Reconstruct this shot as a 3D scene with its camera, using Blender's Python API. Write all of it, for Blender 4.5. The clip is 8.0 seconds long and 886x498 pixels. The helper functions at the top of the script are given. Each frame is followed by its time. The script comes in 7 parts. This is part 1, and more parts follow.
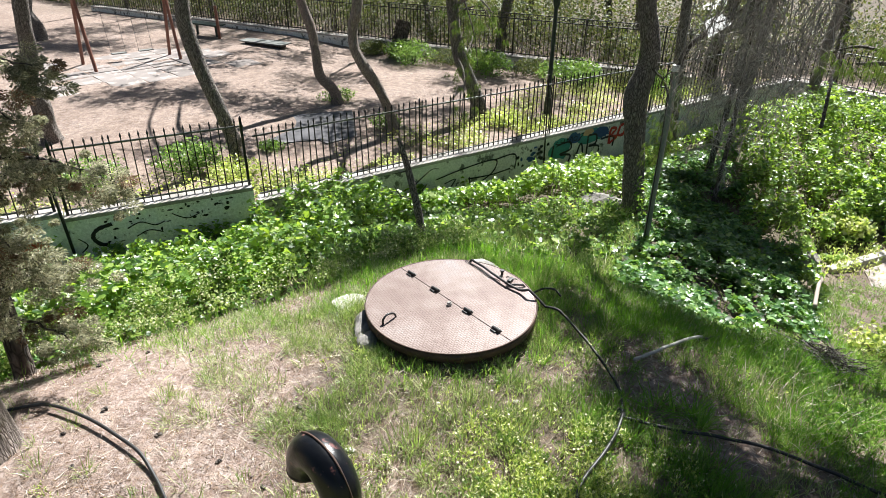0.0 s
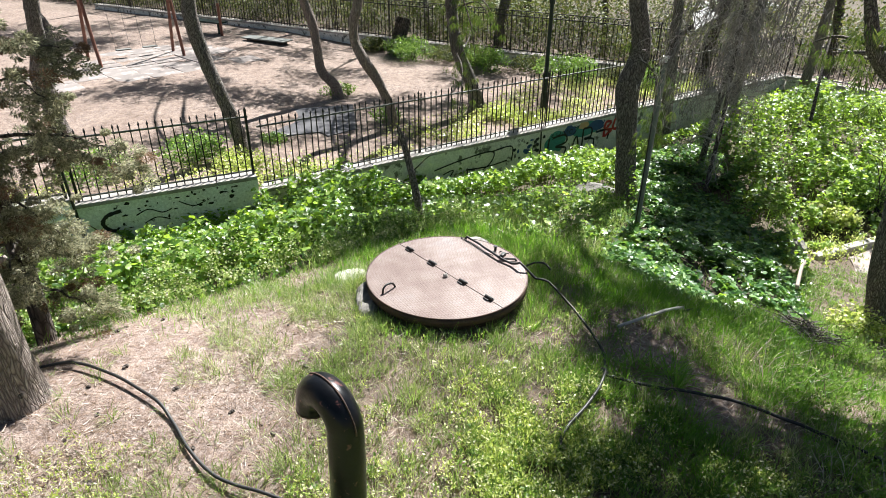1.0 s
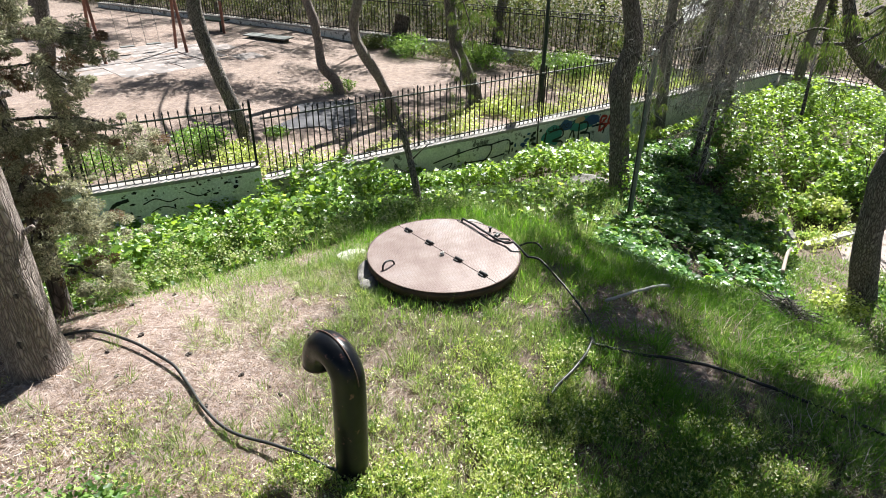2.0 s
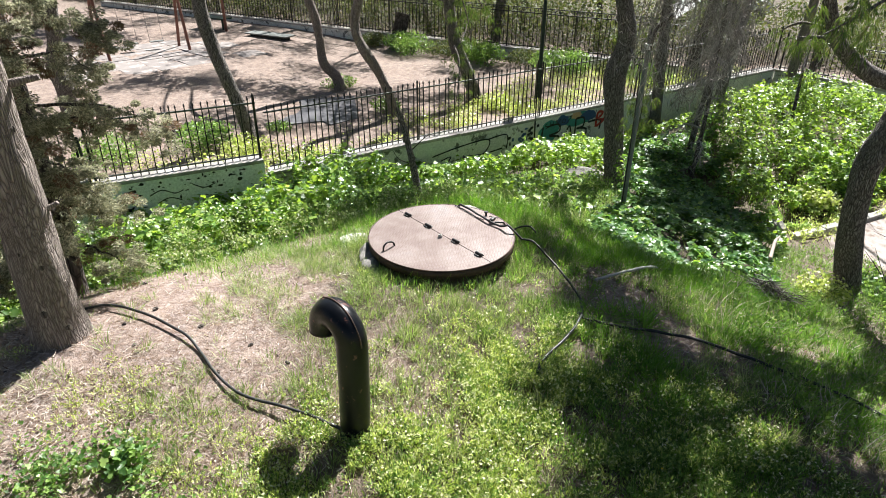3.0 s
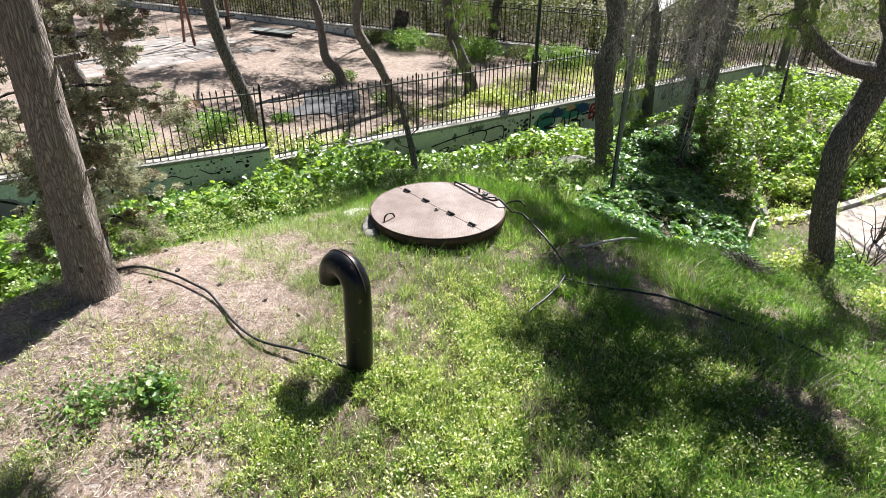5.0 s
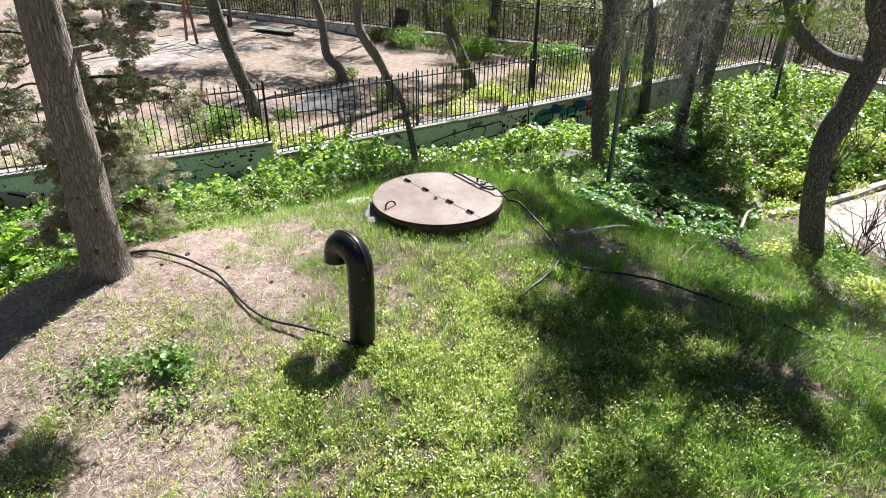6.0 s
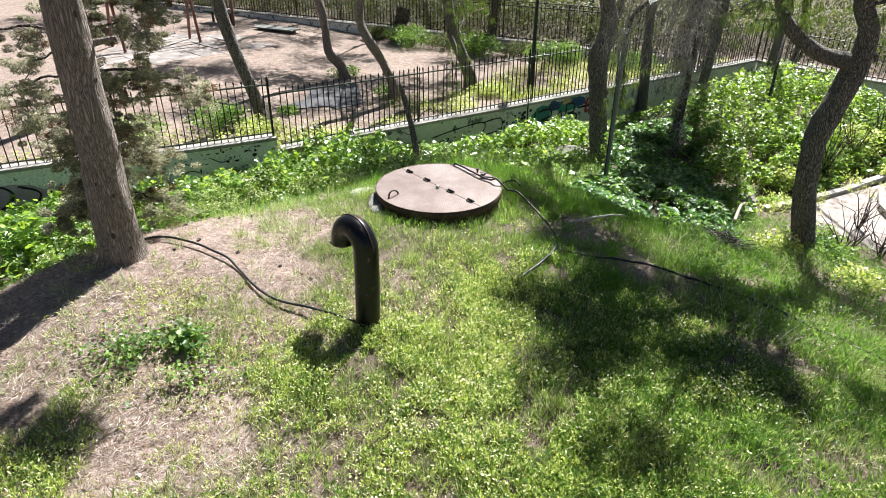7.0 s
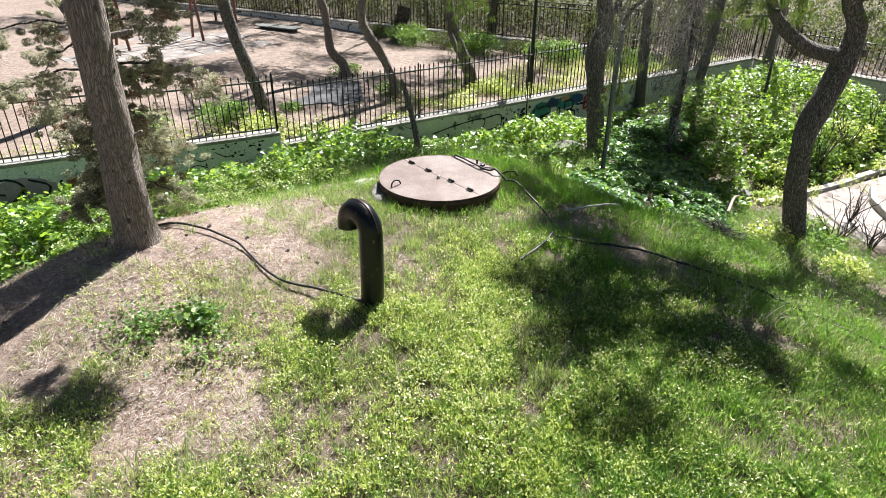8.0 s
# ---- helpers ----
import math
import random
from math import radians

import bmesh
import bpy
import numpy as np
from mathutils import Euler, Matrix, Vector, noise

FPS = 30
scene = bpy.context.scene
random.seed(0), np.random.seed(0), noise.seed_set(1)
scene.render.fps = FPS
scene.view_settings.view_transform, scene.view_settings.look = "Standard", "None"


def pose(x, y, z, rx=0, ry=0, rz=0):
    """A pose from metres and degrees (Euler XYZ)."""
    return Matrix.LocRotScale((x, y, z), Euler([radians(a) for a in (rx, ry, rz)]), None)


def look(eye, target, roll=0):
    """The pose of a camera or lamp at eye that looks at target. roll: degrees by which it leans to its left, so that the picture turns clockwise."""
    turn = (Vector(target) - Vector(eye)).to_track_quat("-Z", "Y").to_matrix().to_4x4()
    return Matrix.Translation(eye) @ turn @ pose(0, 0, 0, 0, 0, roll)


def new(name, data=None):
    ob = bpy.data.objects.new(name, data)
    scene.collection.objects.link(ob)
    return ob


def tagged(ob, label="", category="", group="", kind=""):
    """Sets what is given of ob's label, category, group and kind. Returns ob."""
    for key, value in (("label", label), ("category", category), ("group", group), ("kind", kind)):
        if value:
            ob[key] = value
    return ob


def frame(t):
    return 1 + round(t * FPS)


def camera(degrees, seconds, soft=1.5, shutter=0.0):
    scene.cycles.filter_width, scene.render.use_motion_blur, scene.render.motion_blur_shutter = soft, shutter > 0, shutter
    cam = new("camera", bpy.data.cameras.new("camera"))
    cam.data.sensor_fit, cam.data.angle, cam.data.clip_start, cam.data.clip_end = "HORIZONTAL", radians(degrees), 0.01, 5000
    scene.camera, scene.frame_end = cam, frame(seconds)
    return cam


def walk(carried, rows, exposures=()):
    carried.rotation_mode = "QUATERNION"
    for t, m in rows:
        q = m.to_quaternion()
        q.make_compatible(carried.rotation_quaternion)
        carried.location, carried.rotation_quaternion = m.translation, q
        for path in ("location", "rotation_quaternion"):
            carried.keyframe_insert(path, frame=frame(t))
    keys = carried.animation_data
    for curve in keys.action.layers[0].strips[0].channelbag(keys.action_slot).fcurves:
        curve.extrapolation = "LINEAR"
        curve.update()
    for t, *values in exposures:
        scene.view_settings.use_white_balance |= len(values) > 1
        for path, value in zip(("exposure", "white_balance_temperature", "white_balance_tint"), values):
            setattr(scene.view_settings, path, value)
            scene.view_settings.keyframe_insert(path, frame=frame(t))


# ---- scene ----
# ---- camera ----
cam = camera(69.98, 8.0, soft=0.6)
PATH = [
    (0.0, 0.000, 0.000, 3.640),
    (0.5, 0.019, -0.237, 3.619),
    (1.0, 0.037, -0.460, 3.604),
    (1.5, 0.053, -0.665, 3.589),
    (3.0, 0.094, -1.244, 3.562),
    (3.5, 0.101, -1.427, 3.561),
    (4.0, 0.122, -1.595, 3.558),
    (4.5, 0.132, -1.765, 3.555),
    (6.0, 0.149, -2.248, 3.536),
    (6.5, 0.142, -2.399, 3.533),
    (7.0, 0.134, -2.560, 3.530),
    (7.5, 0.130, -2.720, 3.531),
    (8.0, 0.124, -2.892, 3.526),
]
walk(cam, [(t, pose(x, y, z, 61.50, -0.48, 0.0)) for t, x, y, z in PATH])

# ---- light ----
SUN_AZ, SUN_EL = 24.0, 48.0
TO_SUN = Vector((math.sin(radians(SUN_AZ)) * math.cos(radians(SUN_EL)), math.cos(radians(SUN_AZ)) * math.cos(radians(SUN_EL)), math.sin(radians(SUN_EL))))
world = bpy.data.worlds.new("sky")
scene.world = world
world.use_nodes = True
wn, wl = world.node_tree.nodes, world.node_tree.links
sky = wn.new("ShaderNodeTexSky")
sky.sky_type, sky.sun_disc = "NISHITA", False
sky.dust_density = 1.0
sky.sun_elevation, sky.sun_rotation = radians(SUN_EL), radians(SUN_AZ)
wn["Background"].inputs["Strength"].default_value = 0.041
wl.new(sky.outputs[0], wn["Background"].inputs["Color"])
sun_data = bpy.data.lights.new("sun", "SUN")
sun_data.energy, sun_data.angle, sun_data.color = 8.5, radians(0.5), (1.0, 0.99, 0.975)
sun = new("sun", sun_data)
sun.matrix_world = look((0, 0, 30), Vector((0, 0, 30)) - TO_SUN)
scene.view_settings.exposure = 0.69


# ---- materials ----
def ramp(nt, stops):
    r = nt.nodes.new("ShaderNodeValToRGB")
    e = r.color_ramp.elements
    while len(e) < len(stops):
        e.new(0.5)
    for el, (p, c) in zip(e, stops):
        el.position, el.color = p, (*c, 1)
    return r


def noise_node(nt, coord, scale, detail=6, rough=0.6, stretch=None):
    n = nt.nodes.new("ShaderNodeTexNoise")
    n.inputs["Scale"].default_value, n.inputs["Detail"].default_value, n.inputs["Roughness"].default_value = scale, detail, rough
    if stretch:
        m = nt.nodes.new("ShaderNodeMapping")
        m.inputs["Scale"].default_value = stretch
        nt.links.new(coord, m.inputs[0])
        coord = m.outputs[0]
    nt.links.new(coord, n.inputs["Vector"])
    return n


def mixed(nt, fac, a, b, mode="MIX"):
    """Colour mix; fac, a and b may be sockets or values."""
    m = nt.nodes.new("ShaderNodeMix")
    m.data_type, m.blend_type = "RGBA", mode
    for i, v in ((0, fac), (6, a), (7, b)):
        if hasattr(v, "is_linked"):
            nt.links.new(v, m.inputs[i])
        else:
            m.inputs[i].default_value = v if i == 0 else (*v, 1)
    return m.outputs[2]


def start(name):
    mat = bpy.data.materials.new(name)
    mat.use_nodes = True
    nt = mat.node_tree
    tc = nt.nodes.new("ShaderNodeTexCoord")
    return mat, nt, nt.nodes["Principled BSDF"], tc.outputs["Object"]


def add_bump(nt, bsdf, height, strength, dist=0.02):
    b = nt.nodes.new("ShaderNodeBump")
    b.inputs["Strength"].default_value, b.inputs["Distance"].default_value = strength, dist
    nt.links.new(height, b.inputs["Height"])
    nt.links.new(b.outputs[0], bsdf.inputs["Normal"])


def surface(name, stops, scale=2.0, fine=25.0, rough=0.8, bump=0.4, dist=0.01, metal=0.0, stretch=None, blotch=None, vary=0.0):
    """A weathered surface: a coarse noise sets the colour, a fine one grains it and lifts the relief."""
    mat, nt, bsdf, co = start(name)
    big, small = noise_node(nt, co, scale, stretch=stretch), noise_node(nt, co, fine, 8, 0.7, stretch=stretch)
    r = ramp(nt, stops)
    nt.links.new(big.outputs["Fac"], r.inputs[0])
    g = ramp(nt, [(0.25, (0.62, 0.62, 0.62)), (0.75, (1.25, 1.25, 1.25))])
    nt.links.new(small.outputs["Fac"], g.inputs[0])
    col = mixed(nt, 1.0, r.outputs[0], g.outputs[0], "MULTIPLY")
    if blotch:
        tint, where, size = blotch
        bn = noise_node(nt, co, size, 5, 0.65)
        br = ramp(nt, [(where, (0, 0, 0)), (where + 0.07, (1, 1, 1))])
        nt.links.new(bn.outputs["Fac"], br.inputs[0])
        col = mixed(nt, br.outputs[0], col, tint)
    if vary:
        oi = nt.nodes.new("ShaderNodeObjectInfo")
        vr = ramp(nt, [(0, (1 - vary,) * 3), (1, (1 + vary,) * 3)])
        nt.links.new(oi.outputs["Random"], vr.inputs[0])
        col = mixed(nt, 1.0, col, vr.outputs[0], "MULTIPLY")
    nt.links.new(col, bsdf.inputs["Base Color"])
    bsdf.inputs["Roughness"].default_value, bsdf.inputs["Metallic"].default_value = rough, metal
    add_bump(nt, bsdf, small.outputs["Fac"], bump, dist)
    return mat


def leafy(name, stops, through_light=0.35, rough=0.5, patch=0.6, glow=(0.32, 0.45, 0.05), spec=0.4):
    """Foliage: each leaf takes its own tone, whole patches drift in tone, and some light shines through."""
    mat, nt, bsdf, co = start(name)
    geo = nt.nodes.new("ShaderNodeNewGeometry")
    r = ramp(nt, stops)
    n = noise_node(nt, geo.outputs["Position"], patch, 3)
    add = nt.nodes.new("ShaderNodeMath")
    add.operation = "MULTIPLY_ADD"
    add.inputs[1].default_value, add.inputs[2].default_value = 0.9, -0.45
    nt.links.new(n.outputs["Fac"], add.inputs[0])
    s = nt.nodes.new("ShaderNodeMath")
    nt.links.new(geo.outputs["Random Per Island"], s.inputs[0])
    nt.links.new(add.outputs[0], s.inputs[1])
    nt.links.new(s.outputs[0], r.inputs[0])
    nt.links.new(r.outputs[0], bsdf.inputs["Base Color"])
    bsdf.inputs["Roughness"].default_value = rough
    bsdf.inputs["Specular IOR Level"].default_value = spec
    tr = nt.nodes.new("ShaderNodeBsdfTranslucent")
    nt.links.new(mixed(nt, 0.5, r.outputs[0], glow), tr.inputs[0])
    mx = nt.nodes.new("ShaderNodeMixShader")
    mx.inputs[0].default_value = through_light
    nt.links.new(bsdf.outputs[0], mx.inputs[1])
    nt.links.new(tr.outputs[0], mx.inputs[2])
    nt.links.new(mx.outputs[0], nt.nodes["Material Output"].inputs[0])
    return mat


def ground_material():
    """Bare soil: pale walked-on sand, brown litter and dark humus with plant shade painted in, by zones."""
    mat, nt, bsdf, co = start("soil")
    at = nt.nodes.new("ShaderNodeAttribute")
    at.attribute_name = "humus_shade"
    big, mid, fine = noise_node(nt, co, 0.7), noise_node(nt, co, 6, 8, 0.7), noise_node(nt, co, 70, 8, 0.75)
    sand = ramp(nt, [(0.3, (0.35, 0.285, 0.255)), (0.5, (0.52, 0.435, 0.395)), (0.7, (0.67, 0.58, 0.535))])
    nt.links.new(big.outputs["Fac"], sand.inputs[0])
    litter = ramp(nt, [(0.3, (0.10, 0.058, 0.042)), (0.5, (0.25, 0.168, 0.126)), (0.7, (0.47, 0.365, 0.295))])
    nt.links.new(mid.outputs["Fac"], litter.inputs[0])
    speck = noise_node(nt, co, 22, 6, 0.8)
    mfac = ramp(nt, [(0.32, (0, 0, 0)), (0.54, (0.92, 0.92, 0.92))])
    nt.links.new(speck.outputs["Fac"], mfac.inputs[0])
    col = mixed(nt, mfac.outputs[0], sand.outputs[0], litter.outputs[0])
    humus_shade = ramp(nt, [(0.35, (0.05, 0.04, 0.025)), (0.65, (0.15, 0.115, 0.075))])
    nt.links.new(mid.outputs["Fac"], humus_shade.inputs[0])
    col = mixed(nt, at.outputs["Fac"], col, humus_shade.outputs[0])
    g = ramp(nt, [(0.3, (0.5, 0.5, 0.5)), (0.7, (1.35, 1.35, 1.35))])
    nt.links.new(fine.outputs["Fac"], g.inputs[0])
    col = mixed(nt, 1.0, col, g.outputs[0], "MULTIPLY")
    nt.links.new(col, bsdf.inputs["Base Color"])
    bsdf.inputs["Roughness"].default_value = 0.95
    add_bump(nt, bsdf, speck.outputs["Fac"], 0.9, 0.03)
    return mat


def plate_material():
    """Rusty tread plate: small lozenges in relief on painted, rusted steel."""
    mat, nt, bsdf, co = start("tread_plate")
    big, fine = noise_node(nt, co, 2.2, 7, 0.65), noise_node(nt, co, 60, 8, 0.7)
    r = ramp(nt, [(0.3, (0.135, 0.088, 0.074)), (0.46, (0.185, 0.138, 0.122)), (0.58, (0.235, 0.192, 0.175)), (0.72, (0.25, 0.238, 0.238))])
    nt.links.new(big.outputs["Fac"], r.inputs[0])
    g = ramp(nt, [(0.25, (0.7, 0.66, 0.64)), (0.75, (1.2, 1.2, 1.2))])
    nt.links.new(fine.outputs["Fac"], g.inputs[0])
    col = mixed(nt, 1.0, r.outputs[0], g.outputs[0], "MULTIPLY")
    v = nt.nodes.new("ShaderNodeTexBrick")
    v.offset = 0.5
    for k, val in (("Scale", 1.0), ("Mortar Size", 0.006), ("Mortar Smooth", 0.6), ("Brick Width", 0.042), ("Row Height", 0.02)):
        v.inputs[k].default_value = val
    m = nt.nodes.new("ShaderNodeMapping")
    m.inputs["Rotation"].default_value = (0, 0, radians(-35))
    nt.links.new(co, m.inputs[0])
    nt.links.new(m.outputs[0], v.inputs["Vector"])
    inv = nt.nodes.new("ShaderNodeMath")
    inv.operation = "SUBTRACT"
    inv.inputs[0].default_value = 1.0
    nt.links.new(v.outputs["Fac"], inv.inputs[1])
    dirt = ramp(nt, [(0, (1, 1, 1)), (1, (0.72, 0.66, 0.62))])
    nt.links.new(v.outputs["Fac"], dirt.inputs[0])
    col = mixed(nt, 1.0, col, dirt.outputs[0], "MULTIPLY")
    nt.links.new(col, bsdf.inputs["Base Color"])
    bsdf.inputs["Roughness"].default_value, bsdf.inputs["Metallic"].default_value = 0.55, 0.15
    add_bump(nt, bsdf, inv.outputs[0], 0.8, 0.003)
    return mat


def bark_material(name, dark, mid, light, plates=9.0, depth=0.03, along=0.3):
    """Furrowed bark: long plates parted by dark cracks."""
    mat, nt, bsdf, co = start(name)
    m = nt.nodes.new("ShaderNodeMapping")
    m.inputs["Scale"].default_value = (1, 1, along)
    nt.links.new(co, m.inputs[0])
    warp = noise_node(nt, m.outputs[0], 4, 3)
    w = mixed(nt, 0.22, m.outputs[0], warp.outputs["Color"], "ADD")
    v = nt.nodes.new("ShaderNodeTexVoronoi")
    v.feature = "DISTANCE_TO_EDGE"
    v.inputs["Scale"].default_value = plates
    nt.links.new(w, v.inputs["Vector"])
    fine = noise_node(nt, m.outputs[0], 45, 8, 0.7)
    r = ramp(nt, [(0.0, dark), (0.12, mid), (0.5, light)])
    nt.links.new(v.outputs["Distance"], r.inputs[0])
    g = ramp(nt, [(0.25, (0.6, 0.6, 0.6)), (0.75, (1.3, 1.3, 1.3))])
    nt.links.new(fine.outputs["Fac"], g.inputs[0])
    nt.links.new(mixed(nt, 1.0, r.outputs[0], g.outputs[0], "MULTIPLY"), bsdf.inputs["Base Color"])
    bsdf.inputs["Roughness"].default_value = 0.95
    h = nt.nodes.new("ShaderNodeMath")
    h.operation = "MULTIPLY_ADD"
    h.inputs[1].default_value = 0.35
    nt.links.new(fine.outputs["Fac"], h.inputs[0])
    cap = ramp(nt, [(0.0, (0, 0, 0)), (0.25, (1, 1, 1))])
    nt.links.new(v.outputs["Distance"], cap.inputs[0])
    nt.links.new(cap.outputs[0], h.inputs[2])
    add_bump(nt, bsdf, h.outputs[0], 0.9, depth)
    return mat


SOIL, PLATE = ground_material(), plate_material()
IVY = leafy("mallow_leaf", [(0.0, (0.010, 0.04, 0.010)), (0.35, (0.065, 0.155, 0.03)), (0.65, (0.21, 0.36, 0.06)), (1.0, (0.48, 0.60, 0.20))], 0.50, 0.34, 1.4, glow=(0.58, 0.82, 0.05), spec=0.7)
# Ivy leaf with the hollow's shade mixed into its dark tones.
SHADED_IVY = leafy("shaded_ivy_leaf", [(0.0, (0.012, 0.045, 0.014)), (0.4, (0.055, 0.15, 0.042)), (0.75, (0.14, 0.29, 0.075)), (1.0, (0.30, 0.47, 0.16))], 0.38, 0.34, 1.4, glow=(0.34, 0.62, 0.05), spec=0.42)
WEED = leafy("weed_leaf", [(0.0, (0.016, 0.05, 0.014)), (0.5, (0.095, 0.20, 0.05)), (1.0, (0.33, 0.46, 0.13))], 0.42, 0.38, glow=(0.40, 0.64, 0.07), spec=0.38)
YELLOW_WEED = leafy("yellow_weed_leaf", [(0.0, (0.03, 0.08, 0.018)), (0.2, (0.20, 0.31, 0.06)), (0.5, (0.52, 0.60, 0.12)), (0.78, (0.74, 0.76, 0.32)), (1.0, (0.90, 0.85, 0.66))], 0.50, 0.30, glow=(0.68, 0.80, 0.14), spec=0.8)
GRASS = leafy("grass_blade", [(0.0, (0.03, 0.085, 0.02)), (0.4, (0.16, 0.27, 0.065)), (0.7, (0.40, 0.47, 0.17)), (0.88, (0.58, 0.57, 0.31)), (1.0, (0.72, 0.66, 0.50))], 0.46, 0.36, glow=(0.48, 0.66, 0.10), spec=0.6)
LONG_GRASS = leafy("long_grass_blade", [(0.0, (0.025, 0.10, 0.014)), (0.55, (0.10, 0.27, 0.035)), (1.0, (0.27, 0.43, 0.08))], 0.50, 0.42, glow=(0.34, 0.68, 0.02))
DRY = leafy("dry_stalk", [(0.0, (0.20, 0.145, 0.115)), (0.5, (0.46, 0.375, 0.305)), (1.0, (0.74, 0.66, 0.57))], 0.15, 0.8, glow=(0.5, 0.42, 0.30))
CYPRESS = leafy("cypress_spray", [(0.0, (0.04, 0.048, 0.028)), (0.35, (0.17, 0.18, 0.11)), (0.7, (0.44, 0.435, 0.30)), (1.0, (0.70, 0.65, 0.50))], 0.44, 0.6, 2.0, (0.56, 0.56, 0.34))
DULL_LEAF = leafy("shrub_leaf", [(0.0, (0.02, 0.04, 0.014)), (0.5, (0.07, 0.11, 0.035)), (0.8, (0.15, 0.18, 0.06)), (1.0, (0.26, 0.20, 0.12))], 0.3, 0.6, 0.9, (0.3, 0.34, 0.06))
NEEDLE = leafy("pine_needle", [(0.0, (0.015, 0.05, 0.012)), (0.6, (0.05, 0.125, 0.025)), (0.85, (0.13, 0.19, 0.045)), (1.0, (0.24, 0.19, 0.09))], 0.3, 0.42)
DEAD_TWIG = leafy("dead_twig", [(0.0, (0.11, 0.098, 0.092)), (0.5, (0.27, 0.245, 0.23)), (1.0, (0.56, 0.52, 0.48))], 0.15, 0.9, glow=(0.3, 0.28, 0.26))
BROWN_NEEDLE = leafy("brown_needle", [(0.0, (0.10, 0.06, 0.035)), (1.0, (0.28, 0.19, 0.12))], 0.2, 0.8, glow=(0.4, 0.25, 0.12))
PETAL = leafy("petal", [(0.0, (0.55, 0.54, 0.30)), (1.0, (0.80, 0.77, 0.56))], 0.30, 0.6, glow=(0.85, 0.82, 0.50))
YELLOW_PETAL = leafy("yellow_petal", [(0.0, (0.75, 0.55, 0.03)), (1.0, (0.85, 0.70, 0.05))], 0.25, 0.6, glow=(0.9, 0.7, 0.05))
BARK_GREY = bark_material("grey_bark", (0.13, 0.10, 0.085), (0.285, 0.238, 0.207), (0.43, 0.37, 0.325), 60, 0.012, 0.13)
BARK_PINE = bark_material("pine_bark", (0.05, 0.042, 0.037), (0.20, 0.175, 0.155), (0.42, 0.38, 0.345), 42, 0.024, 0.26)
BARK_DARK = bark_material("dark_bark", (0.03, 0.025, 0.02), (0.095, 0.078, 0.066), (0.18, 0.155, 0.135), 16, 0.02, 0.35)
IRON = surface("black_iron", [(0.3, (0.010, 0.011, 0.011)), (0.7, (0.024, 0.026, 0.025))], 3, 60, 0.42, 0.25, 0.003, 0.3, blotch=((0.10, 0.05, 0.03), 0.68, 9))
RAIL = surface("worn_rail", [(0.3, (0.05, 0.05, 0.05)), (0.7, (0.16, 0.16, 0.155))], 3, 60, 0.4, 0.25, 0.003, 0.5)
GREEN_IRON = surface("green_iron", [(0.3, (0.008, 0.022, 0.016)), (0.7, (0.018, 0.04, 0.03))], 3, 60, 0.45, 0.25, 0.003, 0.2)
WHITEWASH = surface("flaking_whitewash", [(0.25, (0.56, 0.56, 0.53)), (0.5, (0.76, 0.75, 0.71)), (0.75, (0.85, 0.84, 0.80))], 1.3, 22, 0.9, 0.5, 0.012, blotch=((0.15, 0.15, 0.13), 0.56, 4.0))
TEAL_WASH = surface("pale_green_whitewash", [(0.25, (0.66, 0.68, 0.68)), (0.45, (0.86, 0.87, 0.88)), (0.75, (0.93, 0.935, 0.945))], 2.2, 22, 0.9, 0.6, 0.012, blotch=((0.20, 0.21, 0.19), 0.60, 8.0))
CONCRETE = surface("weathered_concrete", [(0.3, (0.26, 0.245, 0.22)), (0.5, (0.38, 0.36, 0.33)), (0.7, (0.5, 0.475, 0.44))], 2.5, 40, 0.92, 0.5, 0.008, blotch=((0.16, 0.15, 0.12), 0.66, 6), vary=0.12)
PATHSTONE = surface("dusty_path", [(0.3, (0.24, 0.20, 0.175)), (0.5, (0.36, 0.31, 0.28)), (0.7, (0.46, 0.41, 0.37))], 2.0, 35, 0.95, 0.5, 0.008, blotch=((0.18, 0.14, 0.11), 0.58, 3))
PALE_STONE = surface("pale_stone", [(0.3, (0.45, 0.43, 0.38)), (0.7, (0.66, 0.63, 0.57))], 4, 40, 0.9, 0.6, 0.01)
GREY_ROCK = surface("grey_rock", [(0.3, (0.17, 0.16, 0.145)), (0.7, (0.33, 0.31, 0.28))], 4, 30, 0.92, 0.7, 0.02)
RUBBER = surface("worn_rubber_tile", [(0.3, (0.19, 0.168, 0.156)), (0.7, (0.31, 0.273, 0.25))], 1.6, 60, 0.95, 0.4, 0.004, blotch=((0.44, 0.37, 0.335), 0.56, 2.5), vary=0.14)
# Asphalt grey lowered to include the tree shade lying on the patch.
SHADED_ASPHALT = surface("shaded_asphalt", [(0.3, (0.07, 0.07, 0.076)), (0.7, (0.135, 0.132, 0.135))], 1.2, 80, 0.95, 0.4, 0.004, blotch=((0.36, 0.31, 0.26), 0.64, 1.5), vary=0.2)
RUST = surface("rusty_edge", [(0.3, (0.045, 0.028, 0.022)), (0.7, (0.12, 0.07, 0.05))], 5, 60, 0.7, 0.5, 0.004, 0.3)
BLACK_STEEL = surface("black_painted_steel", [(0.3, (0.0035, 0.004, 0.0055)), (0.6, (0.006, 0.007, 0.009)), (0.8, (0.022, 0.022, 0.026))], 5, 24, 0.30, 0.5, 0.003, 0.0, blotch=((0.13, 0.06, 0.055), 0.625, 11))
BLACK_STEEL.node_tree.nodes["Principled BSDF"].inputs["Specular IOR Level"].default_value = 0.32
HOSE = surface("black_hose", [(0.3, (0.012, 0.012, 0.012)), (0.7, (0.03, 0.03, 0.029))], 8, 90, 0.5, 0.2, 0.002)
